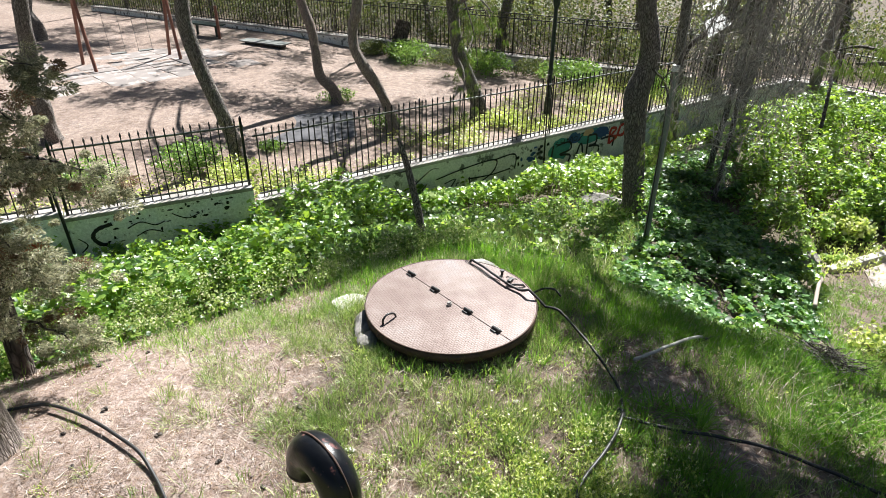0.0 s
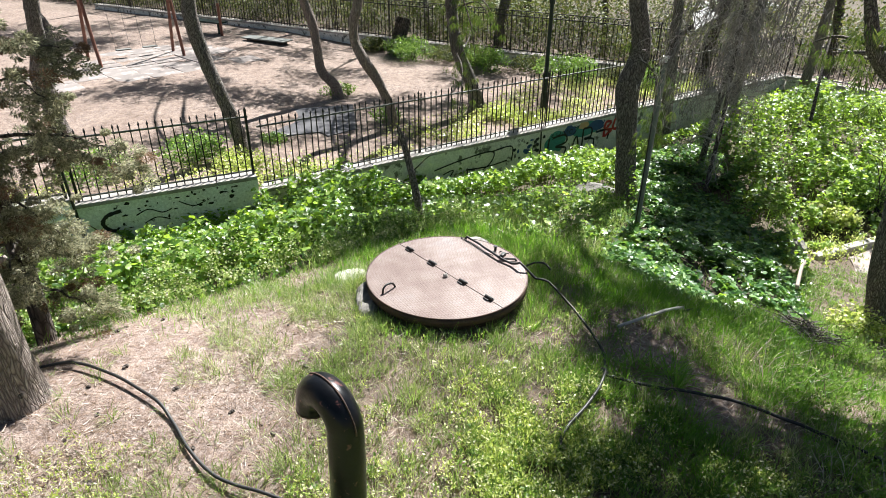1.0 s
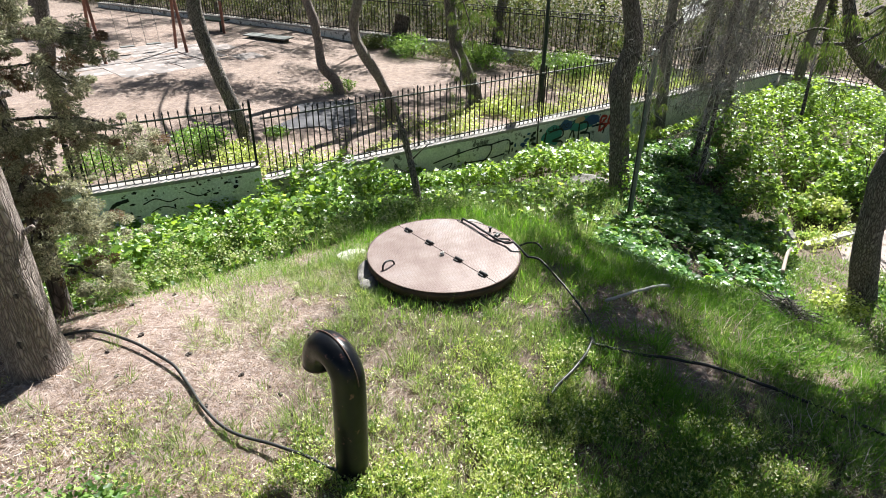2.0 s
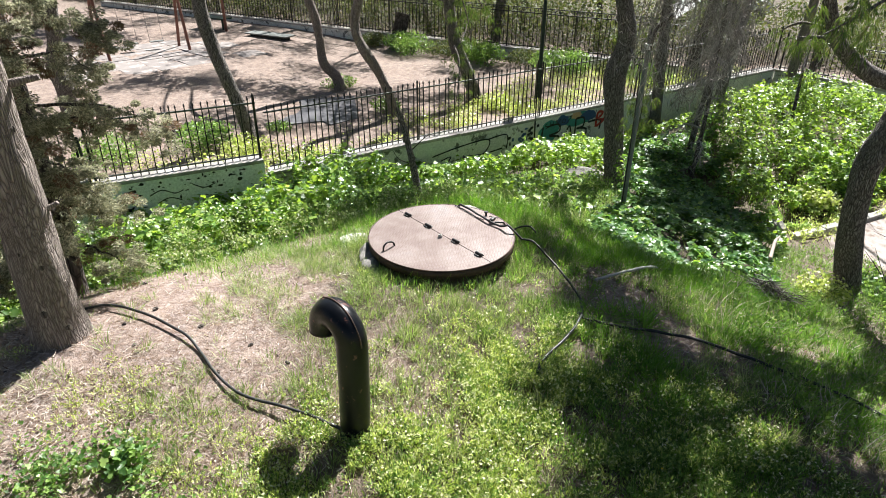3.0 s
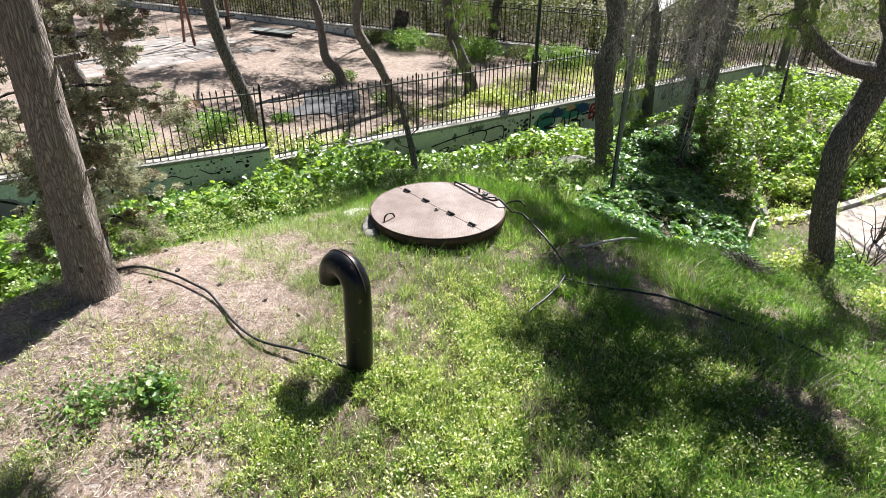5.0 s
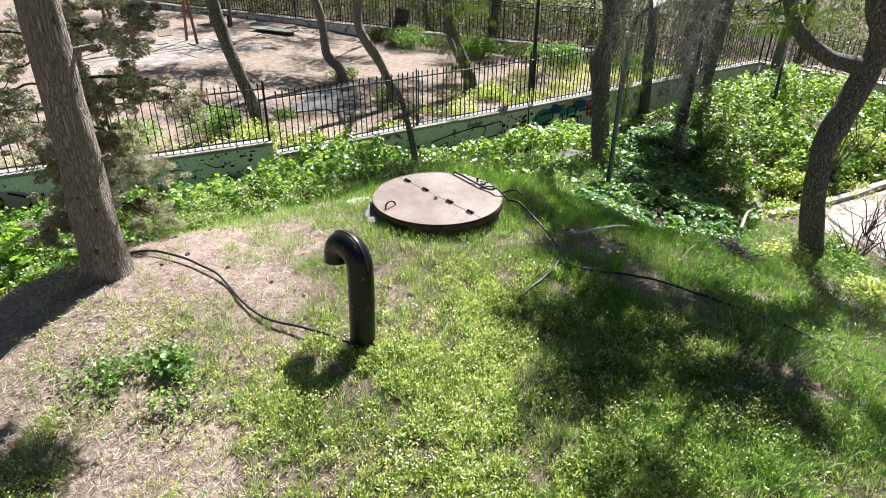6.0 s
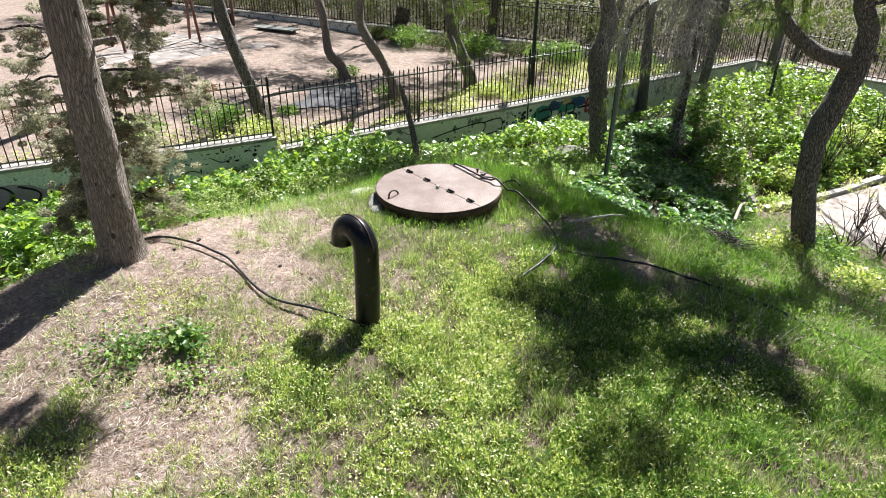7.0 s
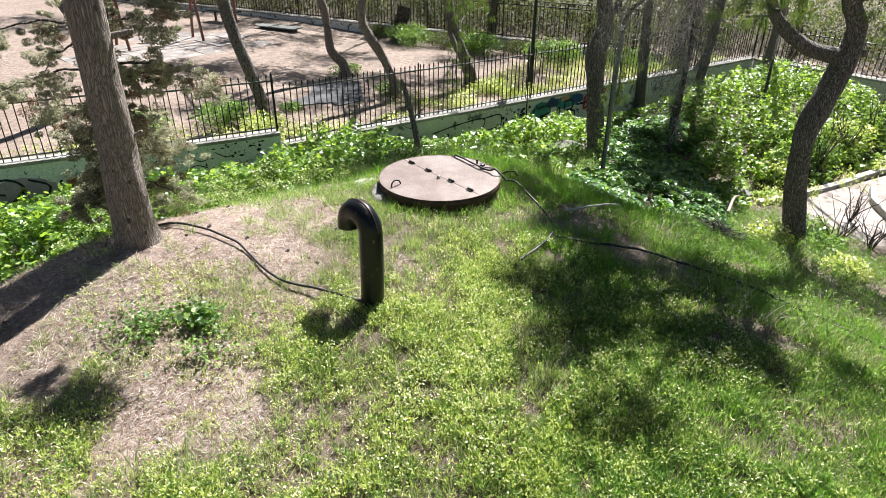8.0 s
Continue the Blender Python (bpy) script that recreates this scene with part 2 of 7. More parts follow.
GREY_PIPE = surface("dusty_pipe", [(0.3, (0.32, 0.31, 0.28)), (0.7, (0.52, 0.50, 0.46))], 6, 70, 0.8, 0.3, 0.003)
POLE = surface("grey_green_paint", [(0.3, (0.13, 0.16, 0.145)), (0.7, (0.22, 0.25, 0.23))], 3, 60, 0.55, 0.3, 0.003, blotch=((0.12, 0.08, 0.05), 0.68, 7))
RED_BROWN = surface("red_brown_paint", [(0.3, (0.14, 0.055, 0.035)), (0.7, (0.24, 0.10, 0.065))], 4, 60, 0.6, 0.3, 0.003, blotch=((0.06, 0.04, 0.03), 0.66, 6))
WHITE_ENAMEL = surface("white_enamel", [(0.3, (0.72, 0.72, 0.70)), (0.7, (0.84, 0.84, 0.82))], 4, 60, 0.35, 0.1, 0.002)
BENCH_WOOD = surface("grey_bench_slab", [(0.3, (0.11, 0.12, 0.11)), (0.7, (0.21, 0.22, 0.205))], 3, 50, 0.8, 0.4, 0.004)
PAINTS = {n: surface("spray_" + n, [(0.3, c), (0.7, tuple(min(1, v * 1.3) for v in c))], 6, 60, 0.75, 0.1, 0.002)
          for n, c in dict(black=(0.012, 0.012, 0.014), teal=(0.05, 0.22, 0.20), blue=(0.03, 0.07, 0.18), red=(0.40, 0.04, 0.03),
                           orange=(0.45, 0.17, 0.09), purple=(0.40, 0.31, 0.44), skin=(0.5, 0.33, 0.2)).items()}

# ---- lie of the land (plan numbers) ----
WALL = [(-16.0, 4.9), (-3.6, 11.15), (11.7, 21.3), (14.2, 18.05), (24.0, 6.0)]
TOP_LEFT, TOP_RIGHT, PARK = -1.05, -1.35, -1.45
LID = (0.105, 5.09, 0.31)
MOUND = [(-3.2, 1.5, 0.21), (-2, 0.5, 0.02), (0, 0.6, 0), (2.8, 0.5, 0), (2.9, 1.7, 0.06), (1.2, 2.2, 0.08), (-1.2, 2.8, 0.12),
         (-1.4, 3.4, 0.15), (0.4, 3.9, 0.14), (2.4, 4.7, -0.08), (-2.6, 3.85, 0.2), (-3.1, 3.1, 0.3), (-1.9, 4.5, 0.12), (-0.8, 5.1, 0.12),
         (0.9, 4.4, 0.1), (0.1, 5.1, 0.1), (0.45, 6.3, 0.05), (1.45, 3.5, 0.05), (-1.7, 5.4, -0.08), (-2.7, 5.05, -0.12), (-4, 4.5, -0.25),
         (0, -3, 0), (-5, -2, 0.2), (4, -2, -0.1), (0, -8, 0.1)]
BANK = [(3.75, 5.1, -0.55), (4, 6.5, -1.0), (6.3, 7.0, -1.65), (5.5, 4, -1.0), (6, 2, -0.8), (8.1, 7.4, -2.25), (8, 3, -1.7),
        (-4.1, 6.1, -1.1), (-5.5, 4.4, -0.95), (-7, 3, -1.1), (-4.2, 7.5, -1.6), (-1, 7.2, -0.5), (-0.25, 8.3, -0.75), (1.5, 8, -0.65),
        (3.55, 9.7, -1.4), (3.8, 11.3, -1.7), (-1.5, 9.5, -1.6), (2, 10.5, -1.5)]
GULLY = [(-3.5, 9.5, -2.0), (-7, 8, -2.0), (-2, 11, -2.1), (1, 12.8, -2.2), (3.3, 13.9, -2.25), (5.7, 12.4, -2.3), (7, 10.6, -2.45),
         (9, 17, -2.3), (12, 19, -2.2), (9.2, 9.6, -2.55), (11, 11, -2.55), (14, 14, -2.5), (9.8, 8, -2.52), (14, 4, -2.4), (-12, 5, -1.9), (9, -4, -1.9)]


def _rbf():
    p = np.array(MOUND + BANK + GULLY)
    d = np.hypot(p[:, None, 0] - p[None, :, 0], p[:, None, 1] - p[None, :, 1])
    k = np.sqrt(d * d + 1.2) + np.eye(len(p)) * -0.06
    return p, np.linalg.solve(k, p[:, 2] + 1.0)


RBF_P, RBF_W = _rbf()


def vnoise(x, y, seed=0):
    """Smooth value noise, 0 to 1, for arrays."""
    xi, yi = np.floor(x).astype(np.int64), np.floor(y).astype(np.int64)
    fx, fy = x - xi, y - yi
    fx, fy = fx * fx * (3 - 2 * fx), fy * fy * (3 - 2 * fy)

    def h(a, b):
        n = (a * 374761393 + b * 668265263 + seed * 974711) & 0x7FFFFFFF
        n = ((n ^ (n >> 13)) * 1274126177) & 0x7FFFFFFF
        return ((n ^ (n >> 16)) & 0xFFFF) / 65535.0
    a, b, c, d = h(xi, yi), h(xi + 1, yi), h(xi, yi + 1), h(xi + 1, yi + 1)
    return (a * (1 - fx) + b * fx) * (1 - fy) + (c * (1 - fx) + d * fx) * fy


def wall_y(x):
    return np.interp(x, [p[0] for p in WALL], [p[1] for p in WALL])


def beyond_wall(x, y):
    """Roughly the distance behind the boundary wall's middle line (minus: in front)."""
    slope = np.interp(x, [-3.7, -3.5, 11.6, 11.8], [0.504, 0.663, 0.663, -1.3])
    return (y - wall_y(x)) / np.sqrt(1 + slope ** 2)


def land(x, y):
    """Height of the ground."""
    x, y = np.atleast_1d(np.asarray(x, float)), np.atleast_1d(np.asarray(y, float))
    shape = x.shape
    x, y = x.ravel(), y.ravel()
    z = np.zeros_like(x)
    cx, cy = np.clip(x, -14, 15), np.clip(y, -8, 22)
    for (px, py, _), w in zip(RBF_P, RBF_W):
        z += w * np.sqrt((cx - px) ** 2 + (cy - py) ** 2 + 1.2)
    z -= 1.0
    z = np.maximum(z, -2.6)
    z += (vnoise(x * 1.7, y * 1.7, 3) - 0.5) * 0.05 + (vnoise(x * 5.3, y * 5.3, 4) - 0.5) * 0.02
    park = PARK + 0.16 * np.clip((-3.6 - x) / 3, 0, 1) + (vnoise(x * 0.5, y * 0.5, 5) - 0.5) * 0.06 + (vnoise(x * 3.1, y * 3.1, 6) - 0.5) * 0.02
    s = np.clip((beyond_wall(x, y) + 0.05) / 0.1, 0, 1)
    return (z * (1 - s) + park * s).reshape(shape)


# ---- mesh helpers ----
RNG = np.random.default_rng(7)


def raw_mesh(name, verts, tris, material, smooth=False):
    """A mesh from arrays of corners and triangles."""
    me = bpy.data.meshes.new(name)
    me.vertices.add(len(verts))
    me.vertices.foreach_set("co", np.ascontiguousarray(verts, dtype=np.float32).ravel())
    me.loops.add(len(tris) * 3)
    me.loops.foreach_set("vertex_index", np.ascontiguousarray(tris, dtype=np.int32).ravel())
    me.polygons.add(len(tris))
    me.polygons.foreach_set("loop_start", np.arange(0, len(tris) * 3, 3, dtype=np.int32))
    if smooth:
        me.polygons.foreach_set("use_smooth", np.ones(len(tris), dtype=bool))
    me.update(calc_edges=True)
    me.materials.append(material)
    return me


def part(name, bm, material, parent=None, label="", smooth=False):
    """Links a bmesh as one mesh object, under a thing or a part."""
    me = bpy.data.meshes.new(name)
    bm.to_mesh(me)
    bm.free()
    if smooth:
        for p in me.polygons:
            p.use_smooth = True
    me.materials.append(material)
    ob = new(name, me)
    ob.parent = parent
    return tagged(ob, label)


def child(name, mesh, parent, label="", kind=""):
    ob = new(name, mesh)
    ob.parent = parent
    return tagged(ob, label, kind=kind)


def thing(name, place, label, category, group="", kind=""):
    ob = new(name)
    ob.location = place
    return tagged(ob, label, category, group, kind)


def box(bm, size, m=Matrix(), bevel=0.0):
    """Adds a box of that size, its base in the middle of m's floor, to bm."""
    made = bmesh.ops.create_cube(bm, size=1.0, matrix=m @ Matrix.Translation((0, 0, size[2] / 2)) @ Matrix.Diagonal((*size, 1)))
    if bevel:
        edges = list({e for v in made["verts"] for e in v.link_edges})
        bmesh.ops.bevel(bm, geom=edges, offset=bevel, segments=2, affect="EDGES", profile=0.6)
    return bm


def cyl(bm, r1, r2, h, m=Matrix(), seg=20, caps=True):
    bmesh.ops.create_cone(bm, cap_ends=caps, segments=seg, radius1=r1, radius2=r2, depth=h, matrix=m @ Matrix.Translation((0, 0, h / 2)))
    return bm


def smooth_line(points, n):
    """n points on a Catmull-Rom line through the given ones."""
    p = np.array([points[0], *points, points[-1]], float)
    out = []
    for u in np.linspace(0, len(points) - 1 - 1e-6, n):
        i, f = int(u), u - int(u)
        a, b, c, d = p[i], p[i + 1], p[i + 2], p[i + 3]
        out.append(0.5 * (2 * b + (c - a) * f + (2 * a - 5 * b + 4 * c - d) * f * f + (3 * b - a - 3 * c + d) * f ** 3))
    return np.array(out)


def tube_arrays(line, radii, seg=8, rough=0.0, seed=0, cap=True):
    """Corners and triangles of a tube along a line; rough: uneven radius."""
    line = np.asarray(line, float)
    n = len(line)
    tan = np.gradient(line, axis=0)
    tan /= np.linalg.norm(tan, axis=1)[:, None] + 1e-9
    ref = np.array([0.0, 1.0, 0.0]) if abs(tan[:, 1]).mean() < 0.7 else np.array([1.0, 0.0, 0.0])
    side = np.cross(tan, ref)
    side /= np.linalg.norm(side, axis=1)[:, None] + 1e-9
    up = np.cross(side, tan)
    a = np.linspace(0, 2 * np.pi, seg, endpoint=False)
    r = np.broadcast_to(np.asarray(radii, float), (n,))[:, None] * np.ones((1, seg))
    if rough:
        run = np.r_[0, np.cumsum(np.linalg.norm(np.diff(line, axis=0), axis=1))][:, None]
        ring = np.cos(a)[None, :] * 1.4 + 7
        r = r * (1 + rough * (vnoise(ring * 2.2 + 0 * run, run * 2.5 + np.sin(a)[None, :] * 1.4, seed) - 0.5) * 2
                 + 0.5 * rough * (vnoise(ring * 7 + 0 * run, run * 6 + np.sin(a)[None, :] * 5, seed + 1) - 0.5) * 2)
    v = line[:, None, :] + r[:, :, None] * (np.cos(a)[None, :, None] * side[:, None, :] + np.sin(a)[None, :, None] * up[:, None, :])
    v = v.reshape(-1, 3)
    i, j = np.meshgrid(np.arange(n - 1), np.arange(seg), indexing="ij")
    k = (j + 1) % seg
    q = np.stack([i * seg + j, i * seg + k, (i + 1) * seg + k, (i + 1) * seg + j], -1).reshape(-1, 4)
    t = np.concatenate([q[:, [0, 1, 2]], q[:, [0, 2, 3]]])
    if cap:
        c0, c1 = len(v), len(v) + 1
        v = np.vstack([v, line[0], line[-1]])
        jj = np.arange(seg)
        kk = (jj + 1) % seg
        t = np.vstack([t, np.stack([np.full(seg, c0), kk, jj], 1), np.stack([np.full(seg, c1), (n - 1) * seg + jj, (n - 1) * seg + kk], 1)])
    return v, t


def join_arrays(pieces):
    vs, ts, o = [], [], 0
    for v, t in pieces:
        vs.append(v)
        ts.append(t + o)
        o += len(v)
    return np.vstack(vs), np.vstack(ts)


def tube(name, points, radius, material, parent=None, n=40, seg=10, label="", rough=0.0, seed=0):
    line = smooth_line(points, n)
    radii = np.interp(np.linspace(0, 1, n), np.linspace(0, 1, len(np.atleast_1d(radius))), np.atleast_1d(radius))
    v, t = tube_arrays(line, radii, seg, rough, seed)
    return child(name, raw_mesh(name, v, t, material, True), parent, label)


def turned(yaw, pitch, roll):
    """Turn matrices for arrays of angles: roll about the leaf's length, pitch up from the level, yaw about the vertical."""
    cy, sy, cp, sp, cr, sr = np.cos(yaw), np.sin(yaw), np.cos(pitch), np.sin(pitch), np.cos(roll), np.sin(roll)
    o, l = np.zeros_like(yaw), np.ones_like(yaw)
    rz = np.stack([cy, -sy, o, sy, cy, o, o, o, l], -1).reshape(-1, 3, 3)
    rx = np.stack([l, o, o, o, cp, -sp, o, sp, cp], -1).reshape(-1, 3, 3)
    ry = np.stack([cr, o, sr, o, l, o, -sr, o, cr], -1).reshape(-1, 3, 3)
    return rz @ rx @ ry


def strew(shape, at, yaw, pitch, roll, size):
    """Copies of a small shape (corners, triangles; length along +y), as one pair of arrays."""
    sv, st = np.asarray(shape[0], float), np.asarray(shape[1])
    n, k = len(at), len(sv)
    size = np.broadcast_to(np.asarray(size, float).reshape(len(np.atleast_1d(size)), -1), (n, np.asarray(size).reshape(len(np.atleast_1d(size)), -1).shape[1]))
    if size.shape[1] == 1:
        size = np.repeat(size, 3, 1)
    v = np.einsum("nij,nkj->nki", turned(yaw, pitch, roll), sv[None] * size[:, None, :]) + at[:, None, :]
    return v.reshape(-1, 3), (st[None] + (np.arange(n) * k)[:, None, None]).reshape(-1, 3)


BLADE = ([(-0.5, 0, 0), (0.5, 0, 0), (-0.38, 0.55, 0.0), (0.38, 0.55, 0.0), (0, 1, -0.22)], [(0, 1, 3), (0, 3, 2), (2, 3, 4)])
SLIVER = ([(-0.5, 0, 0), (0.5, 0, 0), (0, 1, 0)], [(0, 1, 2)])
DIAMOND = ([(0, 0, 0), (0.5, 0.5, 0.06), (0, 1, 0), (-0.5, 0.5, 0.06)], [(0, 1, 2), (0, 2, 3)])
LOBED = ([(0, 0.12, -0.03), (0, -0.02, 0.03), (0.34, -0.12, 0.05), (0.52, 0.28, 0.02), (0.3, 0.42, 0.04), (0.34, 0.78, -0.03), (0, 0.98, -0.08), (-0.34, 0.78, -0.03), (-0.3, 0.42, 0.04), (-0.52, 0.28, 0.02), (-0.34, -0.12, 0.05)],
         [(0, 1, 2), (0, 2, 3), (0, 3, 4), (0, 4, 5), (0, 5, 6), (0, 6, 7), (0, 7, 8), (0, 8, 9), (0, 9, 10), (0, 10, 1)])
FLOWER = ([(0, 0, 0), (1, 0, 0.2), (0.3, 0.95, 0.2), (-0.8, 0.6, 0.2), (-0.8, -0.6, 0.2), (0.3, -0.95, 0.2)],
          [(0, 1, 2), (0, 2, 3), (0, 3, 4), (0, 4, 5), (0, 5, 1)])


def sown(n, x0, x1, y0, y1, chance):
    """Random places in a rectangle, kept by a chance from 0 to 1 that depends on the place."""
    x, y = RNG.uniform(x0, x1, n), RNG.uniform(y0, y1, n)
    keep = RNG.random(n) < chance(x, y)
    return x[keep], y[keep]


def stuff(name, pieces, material, label, category, parent=None):
    v, t = join_arrays(pieces)
    ob = new(name, raw_mesh(name, v, t, material))
    ob.parent = parent
    return tagged(ob, label, category, kind="stuff")


# ---- ground ----
def edge_y(x):
    """The rim of the mown mound: the rank growth begins behind it."""
    return np.interp(x, [-12, -6, -4, -2.7, -1.7, -0.9, 0, 1.0, 1.5, 1.85, 2.25, 2.5, 2.75, 3.1, 3.6, 4.8, 6, 7.4, 9.4, 11.8, 16],
                     [2.5, 3.8, 4.7, 5.3, 5.8, 6.6, 7.0, 6.9, 6.8, 6.55, 6.35, 6.0, 5.8, 5.7, 5.9, 6.3, 8.3, 10.7, 11.6, 13.0, 15.2])


def lawn(x, y):
    """How much the short turf covers the mound, 0 to 1."""
    patch = vnoise(x * 1.1 + 5, y * 1.1, 11) * 0.65 + vnoise(x * 3.3, y * 3.3, 12) * 0.35
    lean = np.interp(x, [-5, -3.2, -2.2, -1.5, -1.15, -0.8, 0, 2, 3, 4.5, 7], [0.36, 0.26, 0.27, 0.35, 0.52, 0.70, 0.9, 0.85, 0.75, 0.8, 0.95])
    lean = lean + 0.45 * np.exp(-((x + 0.95) ** 2 / 0.16 + (y - 1.75) ** 2 / 0.5)) + np.clip((1.8 - y) * 0.22, -0.10, 0.42) - 0.4 * np.exp(-((x + 2.8) ** 2 + (y - 3.8) ** 2) / 0.9) - 0.22 * np.exp(-((x - 1.85) ** 2 + (y - 4.4) ** 2) / 0.25)
    return np.clip((patch + lean - 0.86) * 2.4, 0, 1)


def grid_axis(lo, hi, step, far):
    inner = np.arange(lo, hi + 1e-6, step)
    out = [step]
    while sum(out) < far:
        out.append(out[-1] * 1.35)
    out = np.cumsum(out)
    return np.r_[lo - out[::-1], inner, hi + out]


def ground_sheet():
    xs, ys = grid_axis(-12.5, 14.5, 0.14, 900), grid_axis(-4.0, 22.5, 0.14, 900)
    gx, gy = np.meshgrid(xs, ys)
    z = land(gx, gy)
    v = np.stack([gx.ravel(), gy.ravel(), z.ravel()], 1)
    w, h = len(xs), len(ys)
    i, j = np.meshgrid(np.arange(h - 1), np.arange(w - 1), indexing="ij")
    a = (i * w + j).ravel()
    t = np.concatenate([np.stack([a, a + 1, a + w + 1], 1), np.stack([a, a + w + 1, a + w], 1)])
    me = raw_mesh("ground", v, t, SOIL, True)
    x, y = v[:, 0], v[:, 1]
    behind = beyond_wall(x, y)
    rank = np.clip((y - edge_y(x)) * 1.5 + 0.3, 0, 1) * (behind < 0)
    # Raised under the turf to paint dark shade gaps between the plants.
    turf = 0.62 * lawn(x, y) * (y < edge_y(x))
    far = np.clip((y - 27 + 0.45 * x) * 0.5, 0, 1) * (behind > 0)
    # Tones the soil down evenly behind the wall.
    park_tone = 0.26 * (behind > 0)
    needles = 0.17 * (behind < 0) * (1 - 0.8 * np.exp(-((x + 2.6) ** 2 / 2.2 + (y - 4.2) ** 2 / 0.5)))
    hum = np.clip(rank + turf + far + needles + park_tone, 0, 1)
    at = me.attributes.new("humus_shade", "FLOAT", "POINT")
    at.data.foreach_set("value", hum.astype(np.float32))
    return tagged(new("ground", me), "bare sandy soil with pine litter, darkened for humus and shade under the plants", "ground", kind="structure")


ground_sheet()


# ---- boundary walls ----
def along(p, q, z):
    """A matrix whose x runs level from p to q."""
    d = Vector((q[0] - p[0], q[1] - p[1], 0))
    return Matrix.Translation((p[0], p[1], z)) @ Matrix.Rotation(math.atan2(d.y, d.x), 4, "Z"), d.length


def wall_run(name, p, q, top, low, material, label, thick=0.26):
    m, length = along(p, q, 0)
    bm = bmesh.new()
    n = max(2, int(length / 0.25))
    rows = 5
    grid = []
    for side in (-1, 1):
        face = []
        for k in range(rows + 1):
            z = low + (top - 0.07 - low) * k / rows
            face.append([bm.verts.new((length * i / n, side * thick / 2 + side * 0.012 * noise.noise((i * 0.9, k * 1.3, side + length)), z)) for i in range(n + 1)])
        grid.append(face)
        for k in range(rows):
            for i in range(n):
                c = [face[k][i], face[k][i + 1], face[k + 1][i + 1], face[k + 1][i]]
                bm.faces.new(c if side < 0 else c[::-1])
    for i in range(n):
        bm.faces.new([grid[0][rows][i], grid[0][rows][i + 1], grid[1][rows][i + 1], grid[1][rows][i]])
    for i, flip in ((0, False), (n, True)):
        for k in range(rows):
            c = [grid[1][k][i], grid[0][k][i], grid[0][k + 1][i], grid[1][k + 1][i]]
            bm.faces.new(c[::-1] if flip else c)
    ob = part(name, bm, material, None, label)
    ob.matrix_world = m
    tagged(ob, category="wall", kind="structure")
    step, k = 2.4, 0
    while k * step < length - 0.05:
        a, b = k * step, min(length, (k + 1) * step)
        bm = bmesh.new()
        box(bm, (b - a - 0.012, thick + 0.07, 0.075), Matrix.Translation(((a + b) / 2, 0, top - 0.07 + 0.006 * math.sin(k * 2.1))), 0.012)
        part("coping", bm, CONCRETE, ob, "grey concrete coping" if k == 0 else "")
        k += 1
    return ob


P0, P1, P2, P4 = WALL[0], WALL[1], WALL[2], WALL[4]
PM = (-6.42, 9.729)                          # where the wall steps down
wall_west = wall_run("wall_west", P0, (PM[0] - 0.01, PM[1] - 0.005), TOP_LEFT + 0.10, -2.6, TEAL_WASH, "higher stretch of boundary wall with pale green whitewash and bright graffiti")
wall_northwest = wall_run("wall_northwest", PM, P1, TOP_LEFT, -2.6, TEAL_WASH, "low boundary wall with peeling pale green whitewash and black graffiti")
wall_north = wall_run("wall_north", (P1[0] + 0.1, P1[1] + 0.06), P2, TOP_RIGHT, -2.8, WHITEWASH, "low boundary wall with flaking whitewash and painted graffiti")
wall_run("wall_east", (P2[0] + 0.1, P2[1] - 0.14), P4, TOP_RIGHT, -3.0, WHITEWASH, "low whitewashed boundary wall at the corner of the park")


# ---- graffiti: sprayed lines, a few millimetres proud of the plaster ----
def spray(parent, colour, lines, width):
    """Broad lines on the wall's front face, in metres along the wall and below its top."""
    pieces = []
    for line in lines:
        p = smooth_line([(u, 0.0, v) for u, v in line], 6 * len(line))
        tan = np.gradient(p, axis=0)
        tan /= np.linalg.norm(tan, axis=1)[:, None] + 1e-9
        side = np.stack([-tan[:, 2], np.zeros(len(p)), tan[:, 0]], 1) * (width / 2 * (0.8 + 0.4 * RNG.random(len(p))))[:, None]
        p[:, 1] = -0.150
        v = np.concatenate([p - side, p + side])
        n = len(p)
        i = np.arange(n - 1)
        pieces.append((v, np.concatenate([np.stack([i, i + 1, i + 1 + n], 1), np.stack([i, i + 1 + n, i + n], 1)])))
    v, t = join_arrays(pieces)
    return child("graffiti", raw_mesh("graffiti", v, t, PAINTS[colour]), parent, colour + " sprayed graffiti")


def blot(parent, colour, u, v, ru, rv, seed, lift=0.146):
    """A ragged field of paint on the wall's front face."""
    a = np.linspace(0, 2 * np.pi, 28, endpoint=False)
    r = 0.7 + 0.5 * vnoise(np.cos(a) * 2 + 9, np.sin(a) * 2 + 9, seed)
    p = np.stack([u + ru * r * np.cos(a), np.full(28, -lift), v + rv * r * np.sin(a)], 1)
    i = np.arange(28)
    return child("graffiti", raw_mesh("graffiti", np.vstack([[(u, -lift, v)], p]), np.stack([np.zeros(28, int), i + 1, (i + 1) % 28 + 1], 1), PAINTS[colour]), parent, colour + " sprayed field of paint")


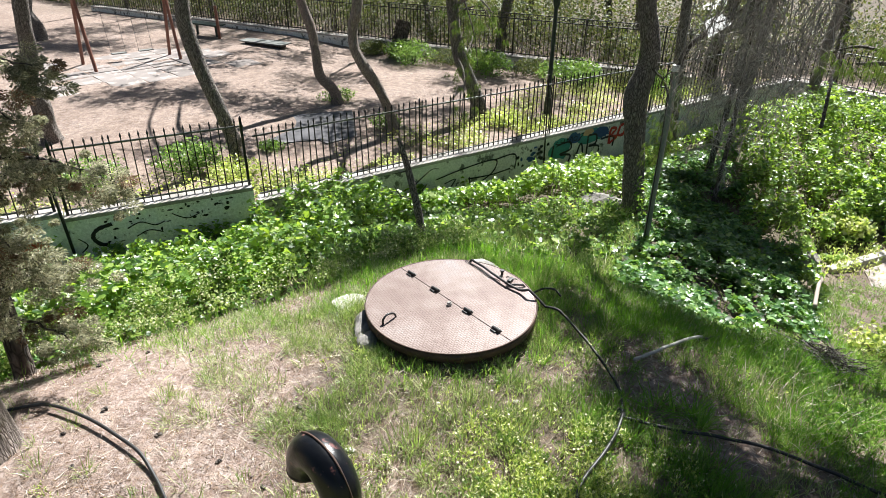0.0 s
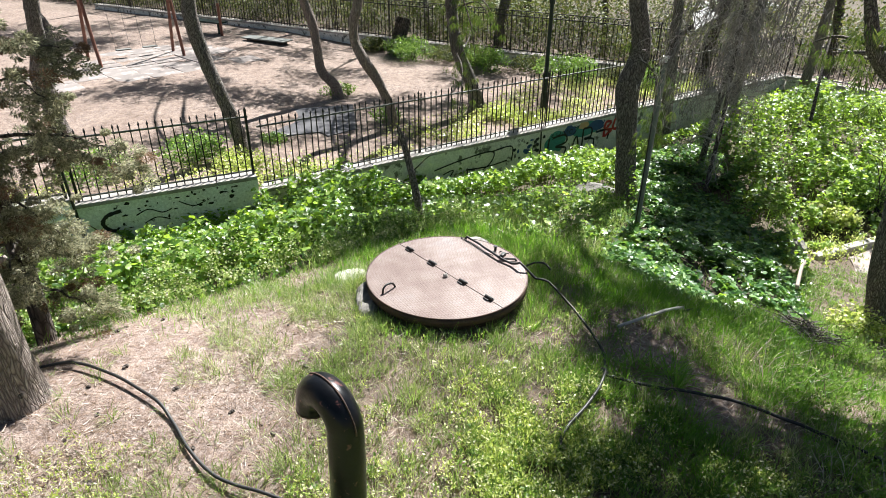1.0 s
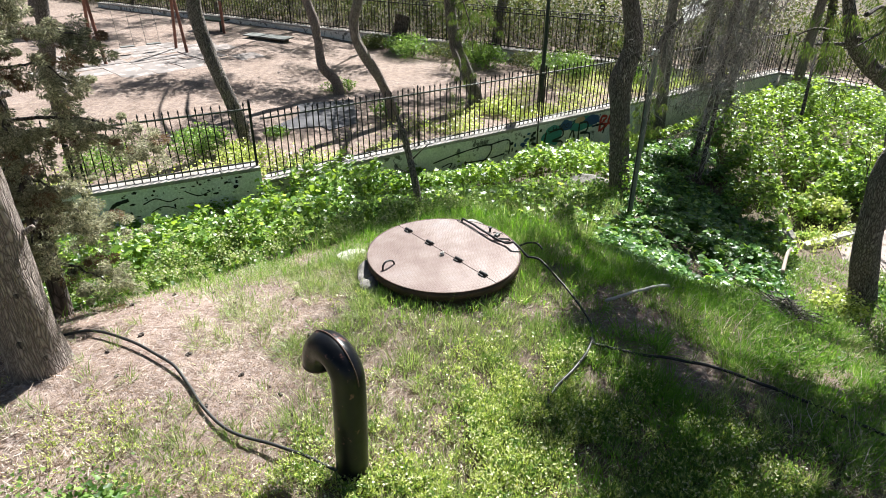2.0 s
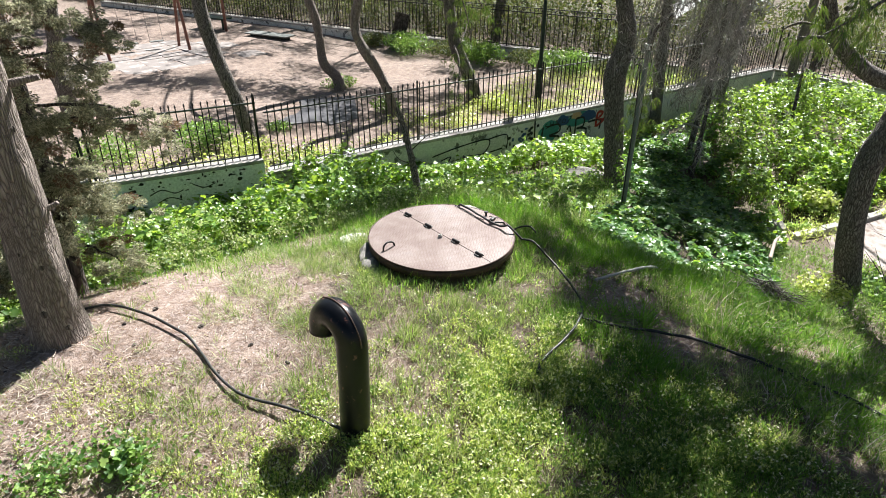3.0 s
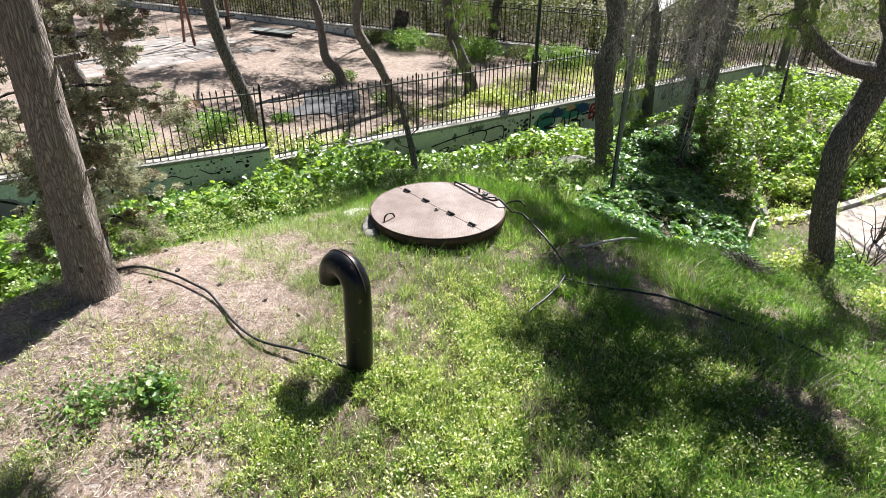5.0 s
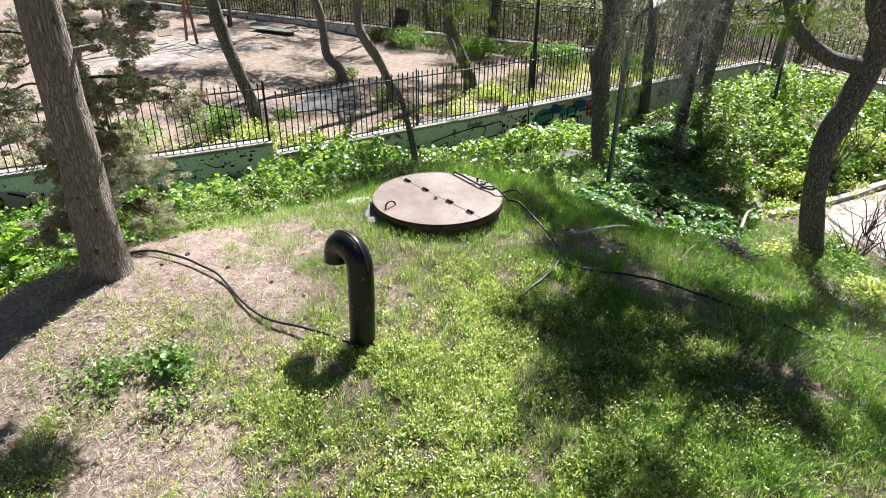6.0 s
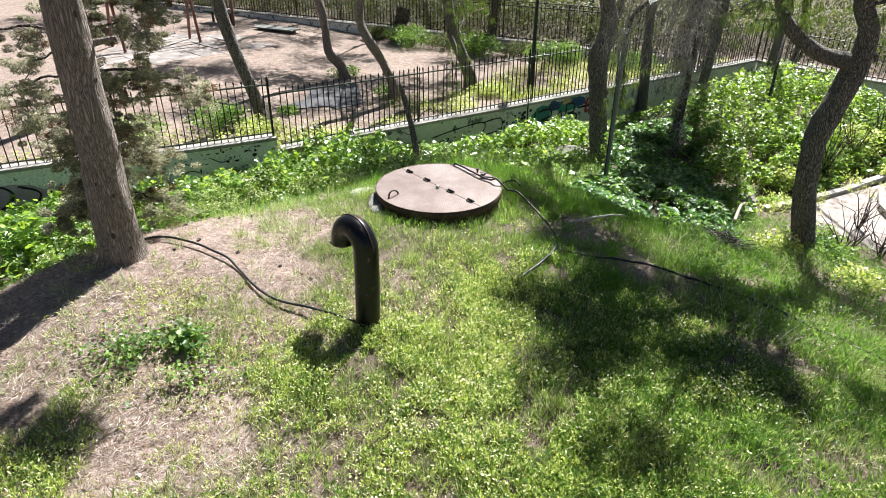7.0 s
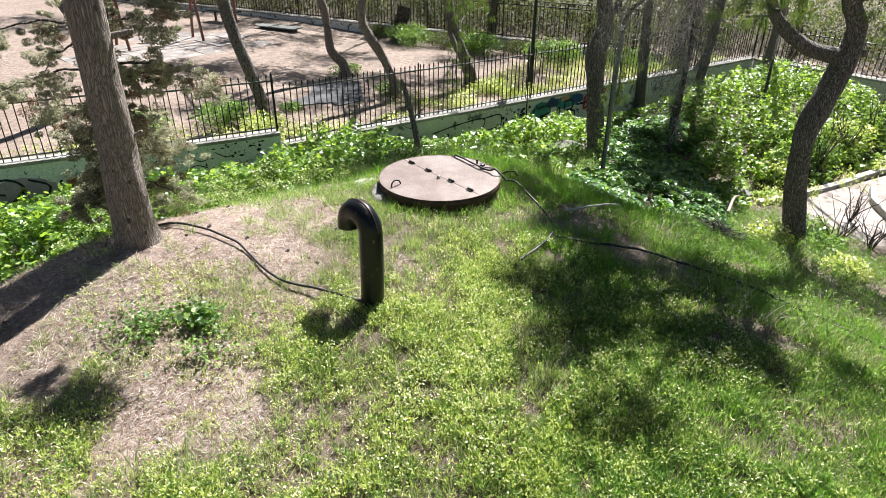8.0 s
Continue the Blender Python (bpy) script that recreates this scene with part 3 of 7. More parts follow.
ZT = TOP_RIGHT
U = lambda x: (x - P1[0] - 0.1) / 0.8335     # metres along the north wall at a given x
blot(wall_north, "teal", U(2.95), ZT - 0.42, 0.36, 0.34, 1)
blot(wall_north, "teal", U(3.9), ZT - 0.28, 0.5, 0.2, 2)
blot(wall_north, "blue", U(3.35), ZT - 0.22, 0.22, 0.14, 3, 0.148)
blot(wall_north, "blue", U(4.15), ZT - 0.22, 0.28, 0.15, 4, 0.148)
blot(wall_north, "skin", U(3.75), ZT - 0.17, 0.2, 0.1, 5, 0.148)
b = lambda x, d: (U(x), ZT - d)
spray(wall_north, "black", [[b(2.75, 0.3), b(2.72, 0.6), b(2.75, 0.85)], [b(2.85, 0.32), b(3.2, 0.3), b(3.25, 0.5), b(2.95, 0.58), b(3.25, 0.66), b(3.2, 0.88)],
                            [b(3.42, 0.85), b(3.5, 0.5), b(3.58, 0.45), b(3.66, 0.86)], [b(3.75, 0.25), b(3.75, 0.85)], [b(3.75, 0.25), b(4.0, 0.27), b(4.0, 0.5), b(3.8, 0.54), b(4.1, 0.6), b(4.1, 0.85)],
                            [b(4.15, 0.42), b(4.55, 0.44), b(4.55, 0.7)]], 0.055)
spray(wall_north, "black", [[b(2.86, 0.22), b(2.8, 0.27), b(2.88, 0.31), b(2.82, 0.36)], [b(2.95, 0.2), b(2.95, 0.34)], [b(3.05, 0.19), b(3.05, 0.33)], [b(2.95, 0.27), b(3.05, 0.26)],
                            [b(3.12, 0.32), b(3.14, 0.18), b(3.2, 0.27), b(3.26, 0.17), b(3.28, 0.31)], [b(3.36, 0.18), b(3.32, 0.26), b(3.38, 0.3), b(3.42, 0.22), b(3.36, 0.18)], [b(3.48, 0.17), b(3.6, 0.15), b(3.45, 0.33)]], 0.022)
spray(wall_north, "black", [[b(-0.2, 0.45), b(0.5, 0.33), b(1.2, 0.3), b(1.15, 0.6), b(0.7, 0.85)], [b(1.2, 0.3), b(1.7, 0.28), b(1.72, 0.65)], [b(0.55, 0.62), b(1.1, 0.66), b(1.6, 0.62)], [b(0.58, 0.58), b(0.6, 0.75)]], 0.035)
spray(wall_north, "black", [[b(-0.4, 0.5), b(-0.55, 0.75), b(-0.2, 0.8)], [b(0.0, 0.6), b(0.25, 0.55), b(0.1, 0.8), b(0.35, 0.78)]], 0.03)
for k in range(22):
    uu, dd = U(1.75 + RNG.random() * 0.9), 0.2 + RNG.random() * 0.5
    blot(wall_north, "black" if k % 3 else "blue", uu, ZT - dd, 0.03 + 0.05 * RNG.random(), 0.02 + 0.04 * RNG.random(), 20 + k, 0.147)
spray(wall_north, "blue", [[b(4.2, 0.15), b(4.16, 0.42), b(4.28, 0.4), b(4.3, 0.2), b(4.2, 0.15)], [b(4.4, 0.12), b(4.34, 0.3), b(4.42, 0.33)]], 0.03)
spray(wall_north, "red", [[b(4.42, 0.62), b(4.45, 0.22), b(4.62, 0.24), b(4.48, 0.4), b(4.66, 0.46), b(4.45, 0.6)], [b(4.74, 0.18), b(4.7, 0.42), b(4.88, 0.42), b(4.9, 0.16), b(4.74, 0.18)],
                          [b(4.98, 0.45), b(5.0, 0.12), b(5.16, 0.14), b(5.08, 0.3), b(5.2, 0.42)]], 0.08)
W = lambda x: (x - P0[0]) / 0.893            # metres along the west wall at a given x
ZW = TOP_LEFT + 0.04
w = lambda x, d: (W(x), ZW - d)
blot(wall_west, "purple", W(-8.2), ZW - 0.5, 0.62, 0.32, 61)
blot(wall_west, "purple", W(-9.1), ZW - 0.6, 0.5, 0.3, 62)
spray(wall_west, "black", [[w(-8.9, 0.3), w(-8.4, 0.25), w(-8.2, 0.5), w(-8.6, 0.8), w(-9.0, 0.7)], [w(-8.1, 0.3), w(-7.8, 0.5), w(-8.0, 0.85)], [w(-7.6, 0.4), w(-7.7, 0.7), w(-7.5, 0.6)], [w(-8.7, 0.5), w(-8.5, 0.55)]], 0.045)
spray(wall_west, "orange", [[w(-7.45, 0.42), w(-7.45, 0.7)], [w(-7.5, 0.5), w(-6.7, 0.45)]], 0.17)
spray(wall_west, "red", [[w(-7.2, 0.5), w(-7.0, 0.4), w(-6.95, 0.6), w(-7.15, 0.62)], [w(-6.9, 0.4), w(-6.8, 0.6), w(-6.7, 0.42)]], 0.03)
W = lambda x: (x - PM[0]) / 0.893           # metres along the lower stretch at a given x
spray(wall_northwest, "black", [[w(-5.80, 0.28), w(-6.02, 0.34), w(-6.10, 0.48), w(-6.02, 0.62), w(-5.9, 0.66)]], 0.07)
spray(wall_northwest, "black", [[w(-5.6, 0.42), w(-5.4, 0.34), w(-5.2, 0.44), w(-5.05, 0.4)], [w(-5.5, 0.6), w(-5.3, 0.52), w(-5.1, 0.6)], [w(-4.9, 0.3), w(-4.7, 0.42), w(-4.5, 0.36)], [w(-6.3, 0.45), w(-6.2, 0.6), w(-6.3, 0.72)]], 0.022)
G = np.random.default_rng(17)
for k in range(44):
    blot(wall_northwest, "black", W(-5.9 + G.random() * 2.2), ZW - 0.14 - G.random() ** 1.5 * 0.5, 0.012 + 0.05 * G.random() ** 2, 0.010 + 0.03 * G.random() ** 2, 80 + k, 0.147)


# ---- iron fences ----
def picket_mesh(height, bar=0.019):
    bm = bmesh.new()
    box(bm, (bar, bar, height - 0.09), Matrix())
    cyl(bm, bar * 0.55, 0.021, 0.03, Matrix.Translation((0, 0, height - 0.09)), 6, False)
    cyl(bm, 0.021, 0.002, 0.06, Matrix.Translation((0, 0, height - 0.06)), 6, True)
    me = bpy.data.meshes.new("picket")
    bm.to_mesh(me)
    bm.free()
    me.materials.append(IRON)
    return me


def iron_fence(p, q, base, height, spacing, posts, label, first=0.08, rail_material=RAIL, lean=0.0):
    m, length = along(p, q, base)
    fence = thing("iron_fence", (0, 0, 0), label, "fence")
    fence.matrix_world = m @ Matrix.Rotation(radians(lean), 4, "X")
    me = picket_mesh(height)
    n = int((length - first) / spacing)
    for k in range(n):
        ob = child("picket", me, fence)
        ob.matrix_basis = pose(first + k * spacing, 0, 0, RNG.normal(0, 0.5), RNG.normal(0, 0.7), 0)
    for z, th in ((0.07, 0.028), (height - 0.17, 0.032)):
        bm = bmesh.new()
        box(bm, (length, 0.034, th), Matrix.Translation((length / 2, 0, z)), 0.004)
        part("rail", bm, rail_material, fence, "worn flat iron rail")
    for u in posts:
        if u > length:
            continue
        bm = bmesh.new()
        w_ = 0.045 if u == posts[-1] or u < 2 else 0.03
        box(bm, (w_, w_, height + 0.05), Matrix.Translation((u, -0.03, -0.06)), 0.006)
        cyl(bm, 0.028, 0.003, 0.06, Matrix.Translation((u, -0.03, height - 0.01)), 8)
        part("post", bm, IRON, fence)
    return fence


iron_fence((PM[0] - 6.0 * 0.893, PM[1] - 6.0 * 0.45), (PM[0] - 0.06, PM[1] - 0.03), TOP_LEFT + 0.10, 1.28, 0.143, (0.1, 2.9, 5.9), "black wrought-iron fence with spear tips on the higher wall")
iron_fence((PM[0] + 0.05, PM[1] + 0.025), P1, TOP_LEFT, 1.30, 0.143, (0.02, 3.06), "black wrought-iron fence with spear tips on the wall")
bm = bmesh.new()
box(bm, (0.045, 0.03, 2.05), Matrix.Rotation(radians(-2.5), 4, "Y"), 0.004)
stay = part("fence_stay", bm, IRON, None, "black iron stay standing against the wall where it steps")
stay.location = (PM[0] + 0.12, PM[1] - 0.16, -2.15)
tagged(stay, category="post")
bm = bmesh.new()
box(bm, (0.035, 0.03, 2.6), Matrix.Rotation(radians(-1.5), 4, "Y"), 0.004)
stay = part("fence_stay", bm, IRON, None, "thin black iron stay standing against the painted wall")
stay.location = (2.60, 15.07, -2.45)
tagged(stay, category="post")
iron_fence((P1[0] + 0.12, P1[1] + 0.08), P2, TOP_RIGHT, 1.38, 0.143, (3.6, 7.4, 11.1, 14.8, 18.2), "black iron railings with spear tips along the boundary wall")
iron_fence((P2[0] + 0.1, P2[1] - 0.14), P4, TOP_RIGHT, 1.2, 0.16, (0.1, 3.2, 6.4), "black iron railings on the corner wall")


# ---- far park wall with its railings ----
BACK = ((-18.0, 34.7), (8.0, 20.2))
wall_run("wall_park", BACK[0], BACK[1], -1.05, -1.8, WHITEWASH, "low pale wall at the far side of the park", 0.3)
far_fence = iron_fence(BACK[0], BACK[1], -1.05, 1.40, 0.165, tuple(0.1 + 2.6 * k for k in range(12)), "tall black iron fence closing the far side of the park", rail_material=IRON)
bm = bmesh.new()
for k in range(100):
    m = Matrix.Translation((18.2 + k * 0.115, 0, 1.40 - 0.06)) @ Matrix.Rotation(radians(45 if k % 2 else -45), 4, "Y")
    box(bm, (0.13, 0.012, 0.014), m)
part("scroll_band", bm, IRON, far_fence, "band of iron scrollwork under the top rail")
bm = bmesh.new()
box(bm, (11.6, 0.03, 0.025), Matrix.Translation((23.9, 0, 1.40 + 0.0)))
part("top_rail", bm, IRON, far_fence)


# ---- path and kerbs at the foot of the bank ----
def paving():
    bm = bmesh.new()
    ring = [(7.9, 9.7), (8.3, 7.6), (9.6, 5.4), (13, 3.0), (17, 2.0), (17, 14.6), (13.5, 13.25), (11.8, 12.45), (9.4, 11.2), (8.2, 10.55)]
    top = [bm.verts.new((x, y, -2.50 + 0.02 * noise.noise((x, y, 1)))) for x, y in ring]
    low = [bm.verts.new((x, y, -2.8)) for x, y in ring]
    bm.faces.new(top)
    for i in range(len(ring)):
        j = (i + 1) % len(ring)
        bm.faces.new([top[j], top[i], low[i], low[j]])
    bmesh.ops.recalc_face_normals(bm, faces=bm.faces)
    ob = part("path", bm, PATHSTONE, None, "pale concrete footpath strewn with dry twigs")
    return tagged(ob, category="path", kind="structure")


paving()


def pad():
    """Grey asphalt apron between the trunks in the park, with tree shade put into its colour."""
    bm = bmesh.new()
    ring = [(-5.3, 16.3), (-4.9, 14.7), (-4.1, 14.5), (-3.0, 14.9), (-2.75, 14.6), (-2.1, 15.2), (-2.5, 17.4), (-3.8, 17.0)]
    top = [bm.verts.new((x, y, PARK + 0.035)) for x, y in ring]
    low = [bm.verts.new((x, y, PARK - 0.2)) for x, y in ring]
    bm.faces.new(top)
    for i in range(len(ring)):
        j = (i + 1) % len(ring)
        bm.faces.new([top[j], top[i], low[i], low[j]])
    bmesh.ops.recalc_face_normals(bm, faces=bm.faces)
    return tagged(part("pavement", bm, SHADED_ASPHALT, None, "worn grey asphalt patch on the sandy ground, coloured darker for the shade on it"), category="pavement", kind="structure")


pad()


def kerb(points, label, h=0.17, wid=0.13, z=-2.52):
    kerb_ob = thing("kerb", (0, 0, 0), label, "kerb", kind="structure")
    line = smooth_line([(x, y, z) for x, y in points], 12 * len(points))
    run = np.r_[0, np.cumsum(np.linalg.norm(np.diff(line, axis=0), axis=1))]
    n = int(run[-1] / 0.8)
    for k in range(n):
        a, b_ = [np.array([np.interp(u, run, line[:, i]) for i in range(3)]) for u in (run[-1] * k / n, run[-1] * (k + 1) / n)]
        m, length = along(a, b_, z - 0.1)
        bm = bmesh.new()
        box(bm, (length - 0.012, wid, h + 0.1 + 0.012 * math.sin(k * 1.7)), m @ Matrix.Translation((length / 2, 0, 0)), 0.018)
        part("kerb_stone", bm, CONCRETE, kerb_ob)
    return kerb_ob


kerb([(7.45, 10.5), (9.4, 11.35), (11.8, 12.7), (14.5, 13.9)], "raised pale concrete kerb along the footpath", 0.11, 0.17)
kerb([(10.6, 11.3), (10.1, 10.4), (10.0, 9.6), (10.3, 8.8), (11.0, 8.3)], "curved pale concrete kerb round a bed")


# ---- cistern cover on the mound ----
def half_disc(r, z0, z1, ang0, ang1, seg=40):
    bm = bmesh.new()
    a = np.linspace(ang0, ang1, seg)
    top = [bm.verts.new((r * math.cos(t), r * math.sin(t), z1)) for t in a]
    low = [bm.verts.new((r * math.cos(t), r * math.sin(t), z0)) for t in a]
    bm.faces.new(top)
    bm.faces.new(low[::-1])
    for i in range(seg):
        j = (i + 1) % seg
        bm.faces.new([top[j], top[i], low[i], low[j]])
    bmesh.ops.recalc_face_normals(bm, faces=bm.faces)
    bmesh.ops.bevel(bm, geom=[e for e in bm.edges if abs(e.verts[0].co.z - z1) < 1e-5 and abs(e.verts[1].co.z - z1) < 1e-5], offset=0.003, segments=1, affect="EDGES")
    return bm


def cistern_cover():
    r = 0.82
    lid = thing("cistern_cover", (LID[0], LID[1], 0.0), "round rusty tread-plate cover with hinged halves on a low ring", "hatch cover")
    base = -0.05
    # Set back and coloured dark to read as the shade below the rim.
    bm = bmesh.new()
    cyl(bm, r - 0.09, r - 0.09, LID[2] - 0.03 - base, Matrix.Translation((0, 0, base)), 72)
    part("ring", bm, RUST, lid, "rusted steel ring, coloured dark as the shade under the rim", False)
    bm = bmesh.new()
    for i in range(72):
        a0, a1 = 2 * math.pi * i / 72, 2 * math.pi * (i + 1) / 72
        q = [[(rr * math.cos(a), rr * math.sin(a), z) for a in (a0, a1)] for rr, z in ((r, LID[2] - 0.085), (r, LID[2] - 0.012), (r - 0.02, LID[2] - 0.012), (r - 0.02, LID[2] - 0.085))]
        for (p0, p1), (q0, q1) in zip(q, q[1:] + q[:1]):
            bm.faces.new([bm.verts.new(p) for p in (p0, p1, q1, q0)])
    bmesh.ops.remove_doubles(bm, verts=bm.verts, dist=1e-5)
    bmesh.ops.recalc_face_normals(bm, faces=bm.faces)
    part("skirt", bm, RUST, lid, "dark rusted steel skirt", True)
    cut = math.atan2(-1.21, 1.0)                     # the seam's direction
    gap = 0.0028
    for k, (a0, a1) in enumerate(((cut + gap, cut + math.pi - gap), (cut + math.pi + gap, cut + 2 * math.pi - gap))):
        part("plate", half_disc(r - 0.006, LID[2] - 0.02, LID[2], a0, a1, 64), PLATE, lid, "rust-brown tread plate")
    rim = tube_arrays(np.array([((r - 0.004) * math.cos(a), (r - 0.004) * math.sin(a), LID[2] - 0.004) for a in np.linspace(0, 2 * math.pi, 97)]), 0.008, 6, cap=False)
    child("rim", raw_mesh("rim", *rim, RUST, True), lid, "worn steel rim")
    d = Vector((math.cos(cut), math.sin(cut), 0))
    for u in (-0.63, -0.245, 0.24, 0.62):
        hinge = thing("hinge", (0, 0, 0), "", "")
        hinge.parent = lid
        hinge.matrix_basis = Matrix.Translation(d * u + Vector((0, 0, LID[2]))) @ Matrix.Rotation(cut, 4, "Z")
        bm = bmesh.new()
        cyl(bm, 0.016, 0.016, 0.088, Matrix.Translation((-0.044, 0, 0.018)) @ Matrix.Rotation(radians(90), 4, "Y"), 12)
        part("barrel", bm, IRON, hinge)
        for s in (-1, 1):
            bm = bmesh.new()
            box(bm, (0.066, 0.032, 0.012), Matrix.Translation((s * 0.010, s * 0.019, 0.001)), 0.003)
            part("leaf_plate", bm, IRON, hinge)
    tube("handle", [(-0.62, -0.39, LID[2]), (-0.615, -0.385, LID[2] + 0.05), (-0.58, -0.345, LID[2] + 0.075), (-0.53, -0.29, LID[2] + 0.05), (-0.51, -0.27, LID[2])], 0.010, IRON, lid, 24, 8, "black iron lifting handle")
    for x, y in ((-0.785, -0.03), (-0.64, -0.47), (-0.60, -0.51)):
        bm = bmesh.new()
        cyl(bm, 0.022, 0.022, 0.05, Matrix.Translation((x, y, LID[2] - 0.05)) @ Matrix.Rotation(radians(70), 4, "X"), 10)
        part("lock_lug", bm, RUST, lid)
    bm = bmesh.new()
    cyl(bm, 0.014, 0.014, 0.05, Matrix.Translation((0.53, 0.50, LID[2])), 10)
    cyl(bm, 0.022, 0.022, 0.014, Matrix.Translation((0.53, 0.50, LID[2] + 0.04)), 8)
    part("stud", bm, IRON, lid)
    return lid


cistern_cover()


def pebble(name, place, size, material, label, category="stone", seed=0, group="", flat=1.0):
    bm = bmesh.new()
    bmesh.ops.create_icosphere(bm, subdivisions=3, radius=1.0)
    for v in bm.verts:
        n = noise.noise(v.co * 1.3 + Vector((seed * 3.1, 0, 0))) * 0.35 + noise.noise(v.co * 3.7 + Vector((0, seed, 0))) * 0.12
        v.co *= 1 + n
        v.co.z = max(v.co.z, -0.35) * flat
        v.co = Vector((v.co.x * size[0], v.co.y * size[1], v.co.z * size[2]))
    ob = part(name, bm, material, None, label, False)
    ob.location = place
    return tagged(ob, category=category, group=group)


def ground_at(x, y, lift=0.0):
    return (x, y, float(land(x, y)[0]) + lift)


pebble("stone", (0.09, 5.02, LID[2] + 0.012), (0.024, 0.02, 0.03), PALE_STONE, "small pale stone lying on the rusty cover", seed=1)
# broken concrete collar round the cover
for k, (x, y, sx, sy, sz, seed) in enumerate(((-0.88, 5.36, 0.20, 0.19, 0.022, 4), (-0.72, 4.92, 0.09, 0.22, 0.13, 5), (0.40, 6.00, 0.25, 0.12, 0.16, 6), (-0.66, 4.66, 0.09, 0.14, 0.10, 7))):
    pebble("concrete_block", ground_at(x, y, 0.02), (sx, sy, sz), PALE_STONE if k % 2 == 0 else GREY_ROCK, "broken pale concrete beside the cistern cover", "concrete", seed, "broken concrete collar", 0.8)


def vent_pipe():
    base = ground_at(-0.53, 2.26, -0.08)
    pipe = thing("vent_pipe", base, "black-painted steel gooseneck vent pipe standing in the grass", "pipe")
    bx, by = base[0], base[1]
    d = Vector((-0.70, 0.71, 0)).normalized()
    pts, r, R = [], 0.113, 0.163
    for z in np.linspace(0, 0.83, 12):
        pts.append((0.01 * z - 0.05 * max(z - 0.45, 0) ** 2, 0.12 * z + 0.06 * max(z - 0.45, 0) ** 2, z))
    top = Vector(pts[-1])
    for a in np.linspace(8, 180, 26):
        c = top + d * R
        pts.append(tuple(c - d * R * math.cos(radians(a)) + Vector((0, 0, R * math.sin(radians(a))))))
    pts += [(pts[-1][0], pts[-1][1], pts[-1][2] - 0.02 * k) for k in (1, 2)]
    v, t = tube_arrays(np.array(pts), r, 32, 0.02, 3, cap=False)
    child("tube", raw_mesh("tube", v, t, BLACK_STEEL, True), pipe)
    v, t = tube_arrays(np.array(pts[-8:]), r - 0.012, 32, 0.0, 3, cap=False)
    child("bore", raw_mesh("bore", v, t[:, ::-1], RUST, True), pipe, "dark rusty bore of the pipe")
    p = np.array(pts)
    end = Vector(pts[-1]) - Vector(pts[-2])
    m = Matrix.Translation(pts[-1]) @ end.to_track_quat("Z", "Y").to_matrix().to_4x4()
    lip = [(m @ Vector(((r - 0.005) * math.cos(a), (r - 0.005) * math.sin(a), 0)))[:] for a in np.linspace(0, 2 * math.pi, 41)]
    child("lip", raw_mesh("lip", *tube_arrays(np.array(lip), 0.009, 6, cap=False), RUST, True), pipe, "rusted rim of the mouth")
    # weld bead over the back of the bend
    tan = np.gradient(p, axis=0)
    tan /= np.linalg.norm(tan, axis=1)[:, None]
    side = np.cross(tan, np.array([d.y, -d.x, 0.0]))
    out = p + side * (r + 0.001) * np.where((side @ np.array([-d.x, -d.y, 1.0]))[:, None] > 0, 1, -1)
    child("weld", raw_mesh("weld", *tube_arrays(out[11:36], 0.006, 6, 0.45, 5), RUST, True), pipe, "rough rusty weld seam")
    return pipe


vent_pipe()


def hose(name, points, radius, material, label, lift=0.0, n=90, sag=True):
    """A hose that lies on the ground; a third number in a point is its height over the ground."""
    line = smooth_line([(p[0], p[1], p[2] if len(p) > 2 else 0.0) for p in points], n)
    under = np.where(np.hypot(line[:, 0] - LID[0], line[:, 1] - LID[1]) < 0.82, LID[2], land(line[:, 0], line[:, 1]))
    if n > 100 or "cover" in label or "sticking" in label:
        k = 5 if n > 100 else 3
        under = np.convolve(np.pad(under, k, mode="edge"), np.ones(2 * k + 1) / (2 * k + 1), mode="valid")
    line[:, 2] = under + radius + lift + np.maximum(line[:, 2], 0) + 0.012 * (vnoise(np.arange(n) * 0.25, np.zeros(n), 9))
    ob = new(name, raw_mesh(name, *tube_arrays(line, radius, 10), material, True))
    return tagged(ob, label, "hose")


hose("hose", [(-6.6, 5.1), (-5.45, 4.55), (-4.5, 4.0), (-3.7, 3.74), (-3.42, 3.70), (-3.06, 3.68, 0.02), (-2.78, 3.58, 0.04), (-2.48, 3.43, 0.04), (-2.1, 3.2, 0.03), (-1.9, 3.0), (-1.73, 2.79, 0.01), (-1.48, 2.58, 0.03), (-1.17, 2.47, 0.05), (-0.91, 2.38, 0.06), (-0.71, 2.27, 0.06), (-0.6, 2.22, 0.05)], 0.0125, HOSE, "black irrigation hose curving over the dirt to the pipe", 0.0, 100)
hose("hose", [(-0.42, 2.2), (-0.2, 2.24), (0.1, 2.2)], 0.014, HOSE, "short end of black hose in the grass beside the pipe", 0.02, 20)
hose("hose", [(0.22, 5.93), (0.34, 5.83), (0.45, 5.69), (0.63, 5.41), (0.78, 5.25), (0.93, 5.12, 0.10), (1.1, 5.0, 0.17), (1.22, 4.87, 0.12), (1.36, 4.64, 0.05), (1.47, 4.30), (1.5, 4.04), (1.45, 3.80)], 0.0125, HOSE, "black hose running off the rusty cover into the grass", 0.014, 130)
hose("hose", [(0.70, 5.36), (0.85, 5.36, 0.01), (0.98, 5.42, 0.12), (1.12, 5.38, 0.18), (1.20, 5.30, 0.14)], 0.011, HOSE, "short black hose end sticking out over the grass", 0.008, 40)
